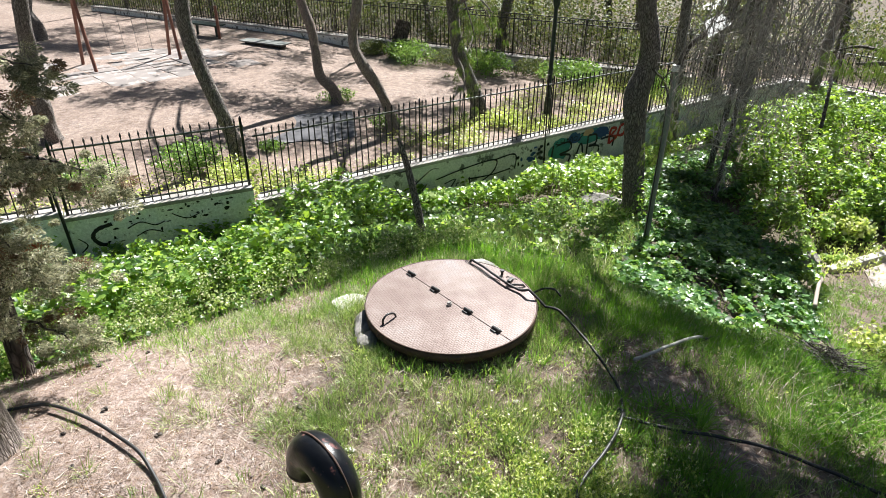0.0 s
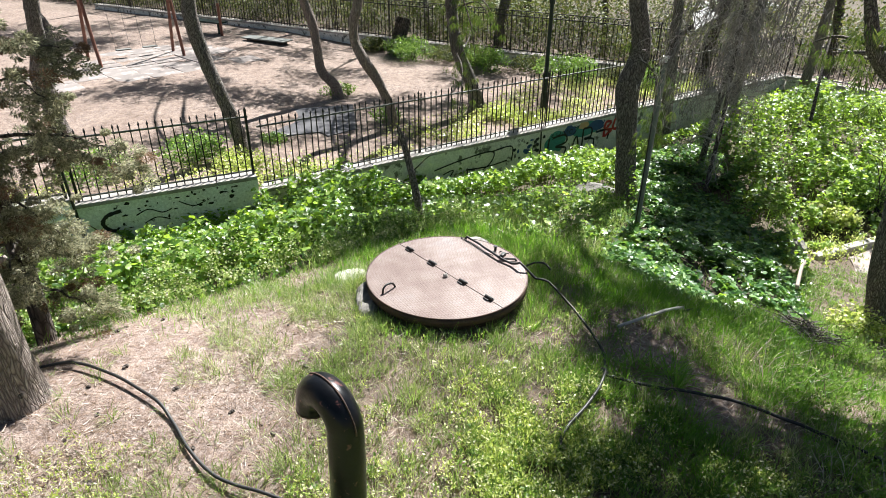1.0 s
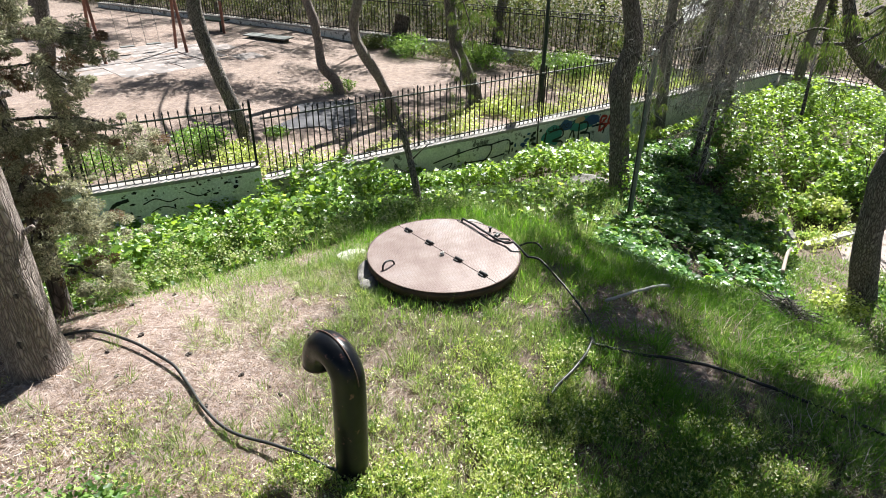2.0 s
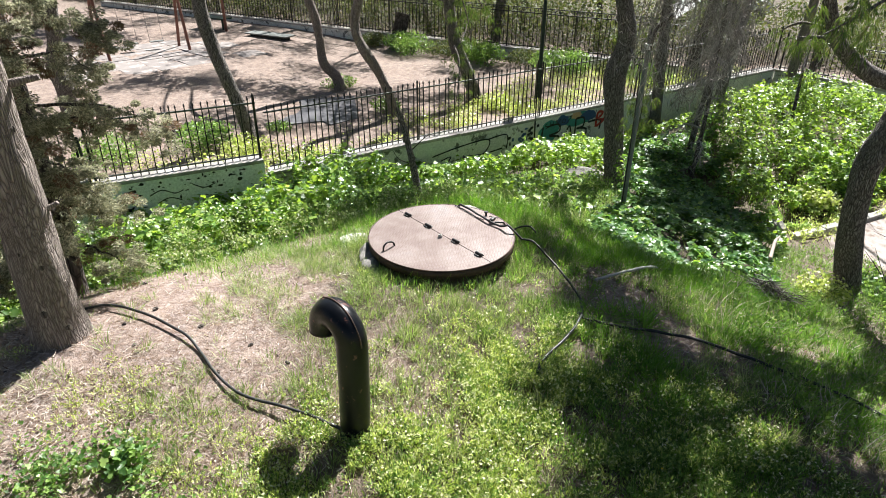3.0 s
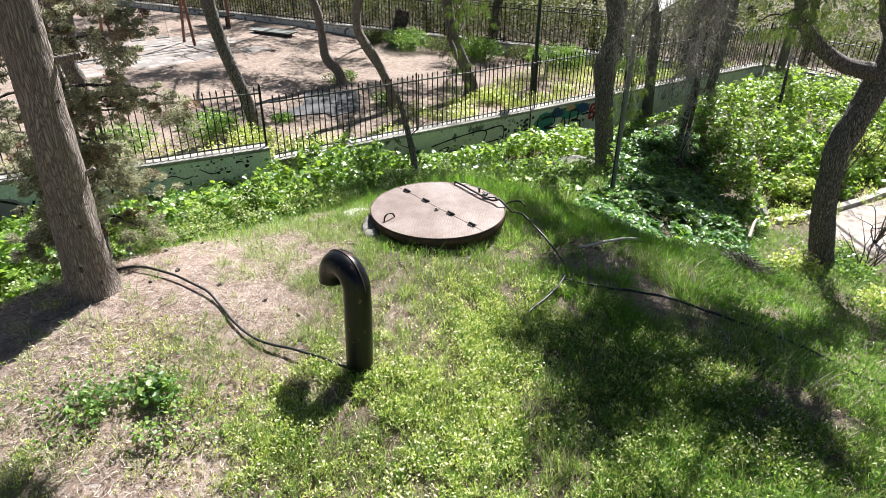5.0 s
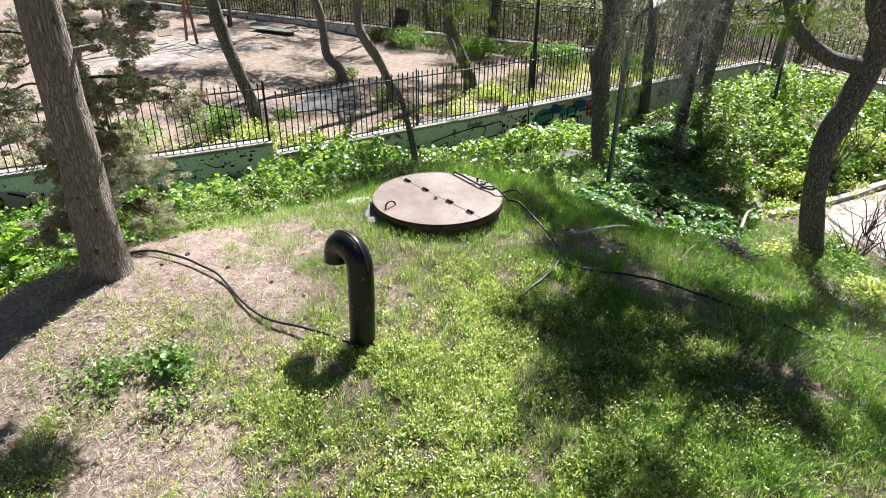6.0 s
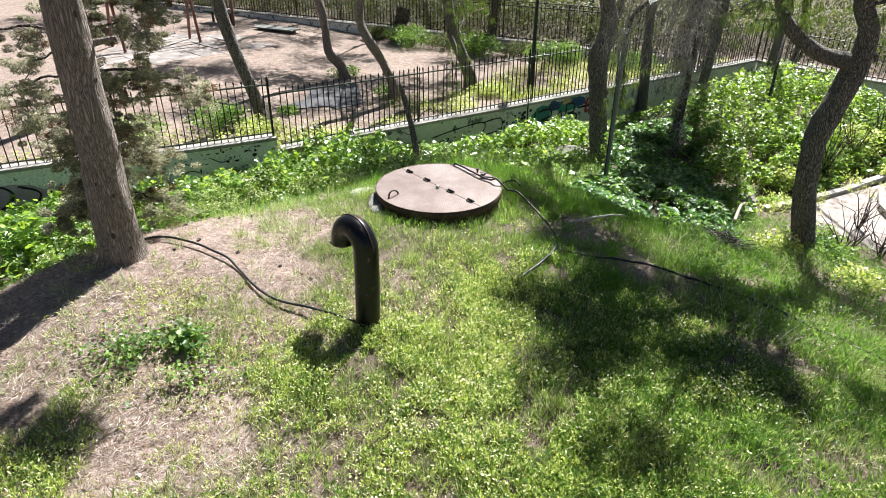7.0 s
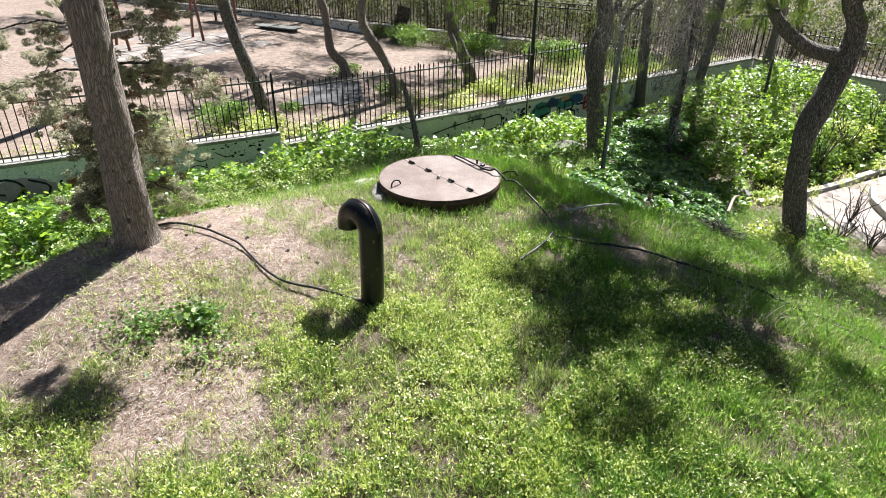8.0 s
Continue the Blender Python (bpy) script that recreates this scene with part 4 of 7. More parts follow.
hose("hose", [(0.24, 5.90), (0.38, 5.72), (0.50, 5.54), (0.60, 5.44)], 0.005, HOSE, "thin black cable lying across the rusty cover", 0.0, 40)
hose("hose", [(1.44, 3.74), (1.33, 3.52), (1.20, 3.33), (0.98, 3.05), (0.9, 2.85)], 0.014, HOSE, "black hose trailing into the weeds", 0.07, 40)
hose("hose", [(1.46, 3.72), (1.7, 3.66), (2.0, 3.6), (2.45, 3.5), (2.85, 3.36), (3.2, 3.12), (3.6, 2.85), (4.0, 2.5), (4.6, 2.1)], 0.014, HOSE, "black hose crossing the shaded grass", 0.04)
hose("pipe", [(1.74, 4.50), (1.93, 4.62), (2.2, 4.82), (2.62, 5.14)], 0.016, GREY_PIPE, "pale dusty length of plastic pipe in the grass", 0.05, 40)
hose("hose", [(2.58, 5.10), (2.9, 5.38), (3.25, 5.68), (3.8, 6.1)], 0.016, HOSE, "dusty black hose end beside the bank", 0.01, 40)


def clamp():
    c = thing("hose_clamp", (0.70, 5.41, LID[2] + 0.02), "black hose clamp with wing screws on the rusty cover", "clamp")
    bm = bmesh.new()
    box(bm, (0.04, 0.08, 0.04), Matrix.Rotation(radians(-35), 4, "Z"), 0.008)
    part("body", bm, IRON, c)
    for a in (0, 110, 220):
        tube("wing", [(0, 0, 0.03), (0.04 * math.cos(radians(a)), 0.04 * math.sin(radians(a)), 0.04), (0.065 * math.cos(radians(a + 15)), 0.065 * math.sin(radians(a + 15)), 0.025)], 0.006, IRON, c, 10, 6)
    return c


clamp()
bm = bmesh.new()
cyl(bm, 0.032, 0.032, 0.10, Matrix.Translation((0, -0.05, 0.03)) @ Matrix.Rotation(radians(-90), 4, "X"), 14)
joint = part("hose_joint", bm, HOSE, None, "black coupling joining the hoses on the ground")
joint.location = ground_at(1.45, 3.78)
tagged(joint, category="coupling")


# ---- trees ----
def clumps(n_clumps, centre, spread, per, size, shape, seed, droop=0.0, core=0.35):
    """Foliage in clumps inside an ellipsoid: arrays of many small pieces that point outward and a little down."""
    g = np.random.default_rng(seed)
    c = g.normal(0, 1, (n_clumps, 3))
    c /= np.linalg.norm(c, axis=1)[:, None]
    c *= (g.random((n_clumps, 1)) ** 0.5)
    c = np.array(centre) + c * np.array(spread)
    r = g.uniform(0.5, 1.3, (n_clumps, 1)) * core
    at = np.repeat(c, per, 0)
    off = g.normal(0, 1, at.shape)
    off /= np.linalg.norm(off, axis=1)[:, None]
    at = at + off * np.repeat(r, per, 0) * (g.random((len(at), 1)) ** 0.6) * np.array([1, 1, 0.65])
    yaw = np.arctan2(-off[:, 0], off[:, 1]) + g.normal(0, 0.5, len(at))
    pitch = np.arcsin(np.clip(off[:, 2], -1, 1)) * 0.7 - droop + g.normal(0, 0.35, len(at))
    s = g.uniform(0.6, 1.3, (len(at), 1)) * np.array([size])
    return strew(shape, at, yaw, pitch, g.uniform(-3.1, 3.1, len(at)), s)


def tree(points, radii, bark, label, shade_crown=None, limbs=(), category="tree", seed=0, seg=22, rough=0.10, flare=1.25):
    base = points[0]
    t = thing("tree", base, label, category)
    rel = [(p[0] - base[0], p[1] - base[1], p[2] - base[2]) for p in points]
    n = 64
    line = smooth_line(rel, n)
    rad = np.interp(np.linspace(0, 1, n), np.linspace(0, 1, len(radii)), radii)
    rad *= 1 + (flare - 1) * np.exp(-np.arange(n) / 3.0)
    line = np.vstack([line[0] - [0, 0, 0.25], line])
    rad = np.r_[rad[0] * 1.1, rad]
    child("trunk", raw_mesh("trunk", *tube_arrays(line, rad, seg, rough, seed), bark, True), t)
    for k, (pts, rr) in enumerate(limbs):
        r2 = [(p[0] - base[0], p[1] - base[1], p[2] - base[2]) for p in pts]
        tube("limb", r2, rr, bark, t, 28, 12, "", rough, seed + 3 + k)
    for k, (name, arrays, material, lab) in enumerate(shade_crown or ()):
        v, tr = arrays
        # Unseen limb added to tie the shade clump to its trunk.
        heart = v.mean(0) - np.array(base)
        mid = (line[-1] + heart) / 2 + [0, 0, 0.25]
        tube("limb", [tuple(line[-4]), tuple(mid), tuple(heart)], (0.05, 0.04, 0.02), bark, t, 16, 8, "", rough, seed + 11 + k)
        child(name, raw_mesh(name, v - np.array(base), tr, material), t, lab, kind="stuff")
    return t


# Needle clumps above the view, placed and thinned so their shade falls where wanted.
def shade_clumps(centre, spread, n, seed, per=70, core=0.5):
    return ("shade_crown", clumps(n, centre, spread, per, (0.05, 0.17, 0.05), SLIVER, seed, 0.1, core), NEEDLE, "dark green needle clumps above the view, placed to cast shade")


# the straight grey trunk beside the hose
tree([(-3.16, 3.18, 0.22), (-3.13, 3.16, 1.0), (-3.11, 3.15, 1.6), (-3.10, 3.15, 2.3), (-3.09, 3.16, 3.2), (-3.05, 3.2, 5.0), (-3.0, 3.25, 7.5)], (0.215, 0.19, 0.178, 0.165, 0.155, 0.13, 0.09), BARK_GREY,
     "straight grey-brown trunk with stubs and knots on the mound", [shade_clumps((-3.0, 3.4, 8.0), (1.3, 1.3, 1.6), 26, 31), shade_clumps((-1.27, 4.33, 4.4), (0.4, 0.2, 0.1), 5, 30, 60, 0.2), shade_clumps((-1.9, 7.6, 6.0), (0.75, 0.8, 0.4), 22, 48, 80, 0.36)],
     # The first limb is added to reach a shade clump out of view.
     [([(-3.05, 3.2, 4.6), (-2.2, 3.8, 4.7), (-1.0, 4.4, 4.4)], (0.06, 0.04, 0.015)), ([(-3.0, 3.2, 2.42), (-2.88, 3.24, 2.45), (-2.76, 3.28, 2.47)], (0.036, 0.028, 0.022)), ([(-3.0, 3.18, 1.45), (-2.86, 3.22, 1.52)], (0.03, 0.018))], seed=1, rough=0.05)
# knots on the straight trunk
grey_trunk = bpy.data.objects["tree"]
for k in range(17):
    z = 0.35 + 0.165 * k + 0.05 * math.sin(k * 5.1)
    a = radians(-95 + 95 * ((k * 0.618) % 1.0))
    r = np.interp(z, [0.2, 1.0, 1.6, 2.3, 3.2], [0.215, 0.19, 0.178, 0.165, 0.155]) + 0.002
    ax = np.interp(z, [0.2, 1.0, 3.2], [-3.16, -3.13, -3.09])
    bm = bmesh.new()
    bmesh.ops.create_icosphere(bm, subdivisions=2, radius=1.0)
    big = 0.016 + 0.012 * ((k * 7) % 5) / 4
    for v in bm.verts:
        v.co = Vector((v.co.x * 0.012, v.co.y * big, v.co.z * big * 1.2)) * (1 + 0.3 * noise.noise(v.co * 2 + Vector((k, 0, 0))))
    knot = part("knot", bm, BARK_DARK if k % 3 else BARK_GREY, grey_trunk)
    knot.matrix_basis = Matrix.Translation((ax + r * math.cos(a) + 3.16, 3.165 + r * math.sin(a) - 3.18, z - 0.22)) @ Matrix.Rotation(a, 4, "Z")
# pine at the foot of the bank
tree([(3.80, 11.25, -1.75), (3.66, 11.22, -0.9), (3.55, 11.2, 0.0), (3.46, 11.2, 0.7), (3.60, 11.2, 1.35), (3.44, 11.2, 2.1), (3.3, 11.2, 3.0), (3.6, 10.9, 4.6), (4.2, 10.6, 6.2)], (0.20, 0.19, 0.185, 0.21, 0.17, 0.15, 0.13, 0.11, 0.07), BARK_PINE,
     "bent pine with dark plated bark among the ivy", [shade_clumps((5.1, 10.9, 6.3), (1.2, 1.0, 1.0), 34, 32), shade_clumps((2.3, 16.1, 6.1), (2.3, 1.1, 0.5), 92, 42), shade_clumps((1.5, 12.1, 5.8), (1.25, 0.85, 0.4), 46, 49), shade_clumps((4.1, 14.6, 6.0), (1.3, 1.0, 0.4), 20, 52)],
     [([(3.46, 11.18, 0.75), (3.30, 11.1, 0.85)], (0.12, 0.07)), ([(3.45, 11.2, 2.2), (4.0, 11.3, 3.0), (4.9, 11.2, 3.9)], (0.07, 0.05, 0.03))], seed=2)
# forked pine on the bank above the path
tree([(6.52, 7.2, -1.80), (6.42, 7.2, -1.45), (6.26, 7.2, -0.80), (6.17, 7.2, -0.25), (6.14, 7.2, 0.22), (6.20, 7.2, 0.62), (6.33, 7.2, 1.05), (6.41, 7.2, 1.42), (6.46, 7.2, 1.72), (6.43, 7.2, 2.0), (6.24, 7.2, 2.35), (6.05, 7.15, 3.0), (5.9, 7.1, 3.7), (5.3, 7.4, 5.2)],
     (0.190, 0.178, 0.170, 0.168, 0.176, 0.190, 0.180, 0.175, 0.150, 0.140, 0.130, 0.115, 0.10, 0.06), BARK_PINE,
     "forked pine with furrowed bark leaning over the bank", [shade_clumps((3.95, 8.95, 6.1), (0.95, 1.3, 0.5), 20, 33, 80, 0.36), shade_clumps((3.85, 7.2, 6.1), (1.3, 1.0, 0.5), 34, 46, 66, 0.36), shade_clumps((5.55, 7.8, 6.0), (0.8, 0.9, 0.4), 16, 47, 66, 0.34), shade_clumps((4.95, 8.05, 6.0), (0.55, 0.5, 0.3), 11, 53, 80, 0.32), shade_clumps((5.3, 6.55, 6.0), (1.2, 0.5, 0.3), 21, 54, 60, 0.26), shade_clumps((3.45, 6.75, 6.0), (0.4, 0.4, 0.3), 6, 56, 66, 0.32), shade_clumps((7.5, 9.4, 6.0), (0.7, 0.6, 0.3), 8, 57, 80, 0.34), shade_clumps((3.5, 5.6, 6.0), (0.6, 0.3, 0.3), 4, 55, 50, 0.22), shade_clumps((3.65, 10.4, 6.1), (0.35, 0.65, 0.3), 9, 50, 80, 0.3),
      shade_clumps((8.9, 10.3, 5.8), (1.3, 1.2, 0.5), 30, 43, 90, 0.42)],
     [([(6.39, 7.2, 1.50), (6.08, 7.2, 1.55), (5.80, 7.2, 1.62), (5.55, 7.2, 1.76), (5.29, 7.2, 1.97), (5.10, 7.2, 2.22), (4.85, 7.2, 2.8)], (0.15, 0.125, 0.115, 0.105, 0.095, 0.085, 0.06)),
      ([(6.50, 7.18, 1.55), (6.66, 7.12, 1.58)], (0.08, 0.055)), ([(5.32, 7.2, 1.95), (5.3, 7.5, 2.05), (5.0, 7.8, 2.0)], (0.04, 0.03, 0.015)), ([(5.9, 7.1, 3.6), (5.2, 7.6, 4.8), (4.8, 8.2, 5.8)], (0.07, 0.05, 0.03))], seed=3)
# leaning trees in the park
tree([(-4.42, 13.25, -1.4), (-4.52, 13.2, -0.8), (-4.72, 13.1, 0.0), (-4.92, 13.1, 0.7), (-5.08, 13.1, 1.5), (-5.1, 13.2, 2.6), (-5.8, 13.6, 4.2), (-7.2, 14.8, 6.6)], (0.15, 0.15, 0.145, 0.14, 0.15, 0.13, 0.11, 0.06), BARK_PINE, "leaning grey trunk behind the iron fence",
     [shade_clumps((-7.6, 15.2, 7.0), (1.6, 1.6, 0.9), 30, 34)], seed=4)
tree([(-3.02, 18.25, -1.5), (-3.12, 18.2, -1.05), (-3.44, 18.1, -0.62), (-3.52, 18.1, 0.1), (-3.60, 18.1, 0.7), (-3.80, 18.1, 1.4), (-4.0, 18.2, 3.0), (-3.8, 18.4, 5.5)], (0.17, 0.15, 0.14, 0.125, 0.13, 0.12, 0.10, 0.06), BARK_GREY, "thin crooked grey trunk on bare ground",
     [shade_clumps((-5.6, 24.3, 6.0), (2.8, 1.5, 0.7), 78, 35), shade_clumps((-2.6, 24.0, 6.2), (1.6, 1.3, 0.6), 34, 40)], [([(-4.0, 18.2, 3.0), (-4.3, 20.0, 4.6), (-4.6, 23.4, 6.0)], (0.08, 0.06, 0.03))], seed=5)
tree([(-1.20, 15.5, -1.5), (-1.28, 15.4, -0.9), (-1.5, 15.3, -0.3), (-1.78, 15.2, 0.2), (-2.02, 15.2, 0.65), (-2.06, 15.2, 1.1), (-1.9, 15.2, 1.8), (-1.95, 15.8, 3.3), (-2.8, 19.0, 5.2)], (0.13, 0.125, 0.12, 0.135, 0.125, 0.12, 0.115, 0.09, 0.05), BARK_GREY, "crooked pale grey trunk behind the railings",
     [shade_clumps((-2.9, 19.6, 5.4), (1.7, 1.5, 0.7), 34, 36)], seed=6)
tree([(1.02, 16.95, -1.5), (0.98, 16.9, -1.0), (0.72, 16.9, -0.4), (0.46, 16.9, 0.2), (0.30, 16.9, 1.0), (0.2, 16.9, 2.0), (0.0, 17.0, 4.5)], (0.22, 0.19, 0.17, 0.165, 0.15, 0.14, 0.08), BARK_PINE, "pine trunk draped with drooping needles beside the railings",
     [shade_clumps((0.6, 21.0, 5.8), (2.6, 1.5, 0.8), 48, 37), shade_clumps((-0.3, 23.6, 6.0), (2.6, 1.2, 0.6), 66, 41)], [([(0.0, 17.0, 4.3), (0.2, 19.5, 5.2), (0.4, 21.6, 5.8)], (0.07, 0.05, 0.03)), ([(0.28, 16.9, 1.4), (0.8, 16.4, 1.7), (1.2, 15.9, 1.4)], (0.05, 0.03, 0.012)), ([(0.4, 16.85, 0.6), (0.75, 16.3, 0.8), (0.6, 15.7, 0.5)], (0.04, 0.025, 0.01))], seed=7)
tree([(-9.1, 14.25, -1.35), (-9.05, 14.1, -0.9), (-8.98, 14.0, -0.4), (-9.05, 13.95, 0.1), (-8.85, 13.9, 0.7), (-8.7, 13.8, 1.4), (-8.6, 13.8, 2.4), (-8.7, 14, 5)], (0.23, 0.205, 0.19, 0.18, 0.16, 0.155, 0.15, 0.1), BARK_PINE, "stout dark crooked trunk in the park",
     [shade_clumps((-8.6, 14.3, 6.0), (1.8, 1.8, 1.0), 34, 38)], seed=8)


tree([(-16.2, 26.5, PARK), (-16.25, 26.5, PARK + 0.7), (-16.5, 26.6, PARK + 1.5), (-15.8, 27.4, PARK + 3.2), (-13.0, 31.0, PARK + 6.6)], (0.30, 0.26, 0.24, 0.2, 0.09), BARK_PINE, "leaning pine trunk behind the swings",
     [shade_clumps((-11.6, 31.0, 6.0), (2.4, 1.6, 0.7), 70, 44), shade_clumps((-14.8, 32.6, 6.0), (2.0, 1.8, 0.7), 50, 45)], seed=9)


# broken dead trunk behind the cover
def snag():
    base = (-0.25, 8.35, -0.95)
    t = thing("snag", base, "thin dead leaning tree with a broken top", "dead tree")
    line = smooth_line([(0, 0, -0.1), (-0.03, 0, 0.3), (-0.10, 0.0, 0.8), (-0.22, 0.0, 1.35), (-0.34, 0.0, 1.78)], 40)
    v, tr = tube_arrays(line, np.interp(np.linspace(0, 1, 40), [0, 0.1, 0.6, 0.9, 1], [0.085, 0.066, 0.054, 0.042, 0.016]), 16, 0.12, 12)
    child("trunk", raw_mesh("trunk", v, tr, BARK_PINE, True), t)
    for pts in ([(-0.10, 0, 0.85), (-0.32, -0.05, 0.95), (-0.42, -0.05, 1.1)], [(-0.16, 0, 1.05), (0.1, 0.03, 1.3), (0.22, 0.05, 1.32)], [(-0.22, 0, 1.3), (-0.45, 0, 1.25)]):
        tube("twig", pts, (0.012, 0.007, 0.003), BARK_DARK, t, 14, 6)
    return t


snag()


def pole_lamp():
    """A leaning pole with a bent arm that carries a white reflector."""
    base = ground_at(3.55, 9.72, -0.1)
    p = thing("leaning_pole", base, "leaning grey-green metal pole with a bare arm and white reflector", "street lamp")
    tube("mast", [(0, 0, 0), (0.0, 0.0, 1.4), (0.02, 0, 3.02)], (0.050, 0.046, 0.042), POLE, p, 30, 14)
    tube("arm", [(0.02, 0, 2.95), (0.05, 0, 3.15), (0.14, 0, 3.35), (0.34, 0, 3.52), (0.62, 0.02, 3.72), (1.0, 0.05, 4.0)], (0.05, 0.045, 0.04, 0.035, 0.03, 0.02), BARK_DARK, p, 30, 10, "dark bent arm")
    bm = bmesh.new()
    q = [(0.30, -0.22, 3.50), (0.62, -0.20, 3.70), (0.60, 0.22, 3.78), (0.38, 0.22, 3.66)]
    a = [bm.verts.new(v) for v in q]
    c = [bm.verts.new((v[0] + 0.01, v[1] + 0.03, v[2] - 0.01)) for v in q]
    bm.faces.new(a)
    bm.faces.new(c[::-1])
    for i in range(4):
        bm.faces.new([a[i], c[i], c[(i + 1) % 4], a[(i + 1) % 4]])
    bmesh.ops.recalc_face_normals(bm, faces=bm.faces)
    part("reflector", bm, WHITE_ENAMEL, p, "white sunlit reflector")
    bm = bmesh.new()
    cyl(bm, 0.06, 0.05, 0.05, Matrix.Translation((-0.02, -0.03, 2.98)), 12)
    cyl(bm, 0.065, 0.06, 0.03, Matrix.Translation((-0.01, -0.03, 3.04)), 12)
    part("insulator", bm, WHITE_ENAMEL, p, "chipped white insulator")
    tube("wire", [(-0.04, -0.04, 3.0), (-0.16, -0.04, 2.9), (-0.2, -0.04, 2.75), (-0.08, -0.05, 2.6), (-0.05, -0.05, 1.4), (-0.04, -0.05, 0.2)], 0.011, HOSE, p, 40, 6)
    return p


pole_lamp()


# ---- park furniture ----
def park_lamp():
    p = thing("street_lamp", (2.92, 17.2, PARK - 0.05), "dark green cast-iron park lamp post behind the railings", "street lamp")
    bm = bmesh.new()
    cyl(bm, 0.11, 0.09, 0.5, Matrix(), 12)
    part("foot", bm, GREEN_IRON, p)
    bm = bmesh.new()
    cyl(bm, 0.085, 0.085, 0.06, Matrix.Translation((0, 0, 0.5)), 16)
    part("collar", bm, GREEN_IRON, p)
    bm = bmesh.new()
    cyl(bm, 0.075, 0.075, 0.05, Matrix.Translation((0, 0, 0.78)), 16)
    part("collar", bm, GREEN_IRON, p)
    bm = bmesh.new()
    cyl(bm, 0.062, 0.05, 2.42, Matrix.Translation((0, 0, 0.5)), 16)
    part("column", bm, GREEN_IRON, p)
    bm = bmesh.new()
    cyl(bm, 0.07, 0.14, 0.34, Matrix.Translation((0, 0, 2.86)), 6)
    cyl(bm, 0.15, 0.16, 0.03, Matrix.Translation((0, 0, 3.2)), 6)
    cyl(bm, 0.16, 0.02, 0.2, Matrix.Translation((0, 0, 3.23)), 6)
    part("lantern", bm, GREEN_IRON, p)
    return p


park_lamp()


def swing_set():
    s = thing("swing_set", (-10.8, 22.6, PARK), "red-brown A-frame swing set on rubber matting", "swing")
    O = Vector((-10.8, 22.6, PARK))
    ends = (((-9.3, 23.1), (-10.1, 24.05)), ((-11.35, 21.1), (-12.4, 22.25)))
    tops = []
    for (ax, ay), (bx, by) in ends:
        top = Vector(((ax + bx) / 2, (ay + by) / 2, PARK + 2.6))
        tops.append(top)
        for x, y in ((ax, ay), (bx, by)):
            tube("leg", [(Vector((x, y, PARK - 0.1)) - O)[:], (top - O)[:]], 0.055, RED_BROWN, s, 8, 12)
    tube("crossbar", [(tops[0] - O)[:], (tops[1] - O)[:]], 0.05, RED_BROWN, s, 8, 12)
    d = (tops[1] - tops[0]).normalized()
    for f in (0.36, 0.68):
        hang = tops[0].lerp(tops[1], f)
        seat_c = Vector((hang.x - 0.15, hang.y + 0.5, PARK + 0.42))
        bm = bmesh.new()
        box(bm, (0.5, 0.2, 0.035), Matrix.Translation(seat_c - O) @ Matrix.Rotation(math.atan2(d.y, d.x), 4, "Z"), 0.01)
        part("seat", bm, BENCH_WOOD, s, "flat grey swing seat")
        for k in (-1, 1):
            tube("chain", [(hang + d * 0.24 * k - O)[:], (seat_c + d * 0.24 * k - O)[:]], 0.006, RAIL, s, 12, 5)
    return s


swing_set()


def mats():
    """Sunken, dusty tiles; some are missing towards the edges."""
    g = np.random.default_rng(23)
    for i in range(-3, 4):
        for j in range(-2, 3):
            if g.random() < 0.16 * (abs(i) + abs(j) - 2):
                continue
            bm = bmesh.new()
            box(bm, (0.98, 0.98, 0.05), Matrix(), 0.012)
            ob = part("rubber_mat", bm, RUBBER, None, "worn dusty grey rubber tile under the swings")
            m = Matrix.Translation((-10.5, 21.9, 0)) @ Matrix.Rotation(radians(45), 4, "Z") @ pose(i, j, 0, g.normal(0, 0.5), g.normal(0, 0.5), g.normal(0, 1))
            m.translation.z = float(land(m.translation.x, m.translation.y)[0]) - 0.04
            ob.matrix_world = m
            tagged(ob, category="mat", group="tiles under the swings")


mats()


def bench():
    b_ = thing("bench", (-7.0, 25.9, PARK), "low backless grey-green slab bench by the far wall", "bench")
    rot_ = Matrix.Rotation(math.atan2(-0.5, 1.0), 4, "Z")
    for k in range(3):
        bm = bmesh.new()
        box(bm, (2.15, 0.20, 0.05), rot_ @ Matrix.Translation((0, (k - 1) * 0.215, 0.26)), 0.01)
        part("plank", bm, BENCH_WOOD, b_)
    for s in (-0.8, 0.8):
        bm = bmesh.new()
        box(bm, (0.14, 0.4, 0.27), rot_ @ Matrix.Translation((s, 0, 0)), 0.015)
        # Dark bark colour makes the legs read as the shade under the slab.
        part("leg", bm, BARK_DARK, b_)
    return b_


bench()


def table():
    t_ = thing("park_table", (-9.9, 27.8, PARK), "low dark slab table by the far wall", "table")
    bm = bmesh.new()
    box(bm, (1.7, 0.55, 0.06), Matrix.Translation((0, 0, 0.62)) @ Matrix.Rotation(radians(-28), 4, "Z"), 0.01)
    part("tabletop", bm, GREEN_IRON, t_)
    for s in (-0.55, 0.55):
        bm = bmesh.new()
        box(bm, (0.09, 0.09, 0.63), Matrix.Translation((s * 0.88, -s * 0.47, 0)), 0.01)
        part("leg", bm, GREEN_IRON, t_)
    return t_


table()
bm = bmesh.new()
box(bm, (0.10, 0.10, 1.5), Matrix(), 0.01)
post = part("wooden_post", bm, RED_BROWN, None, "dark red-brown wooden post at the far wall")
post.location = (-9.2, 27.2, PARK - 0.05)
tagged(post, category="post")


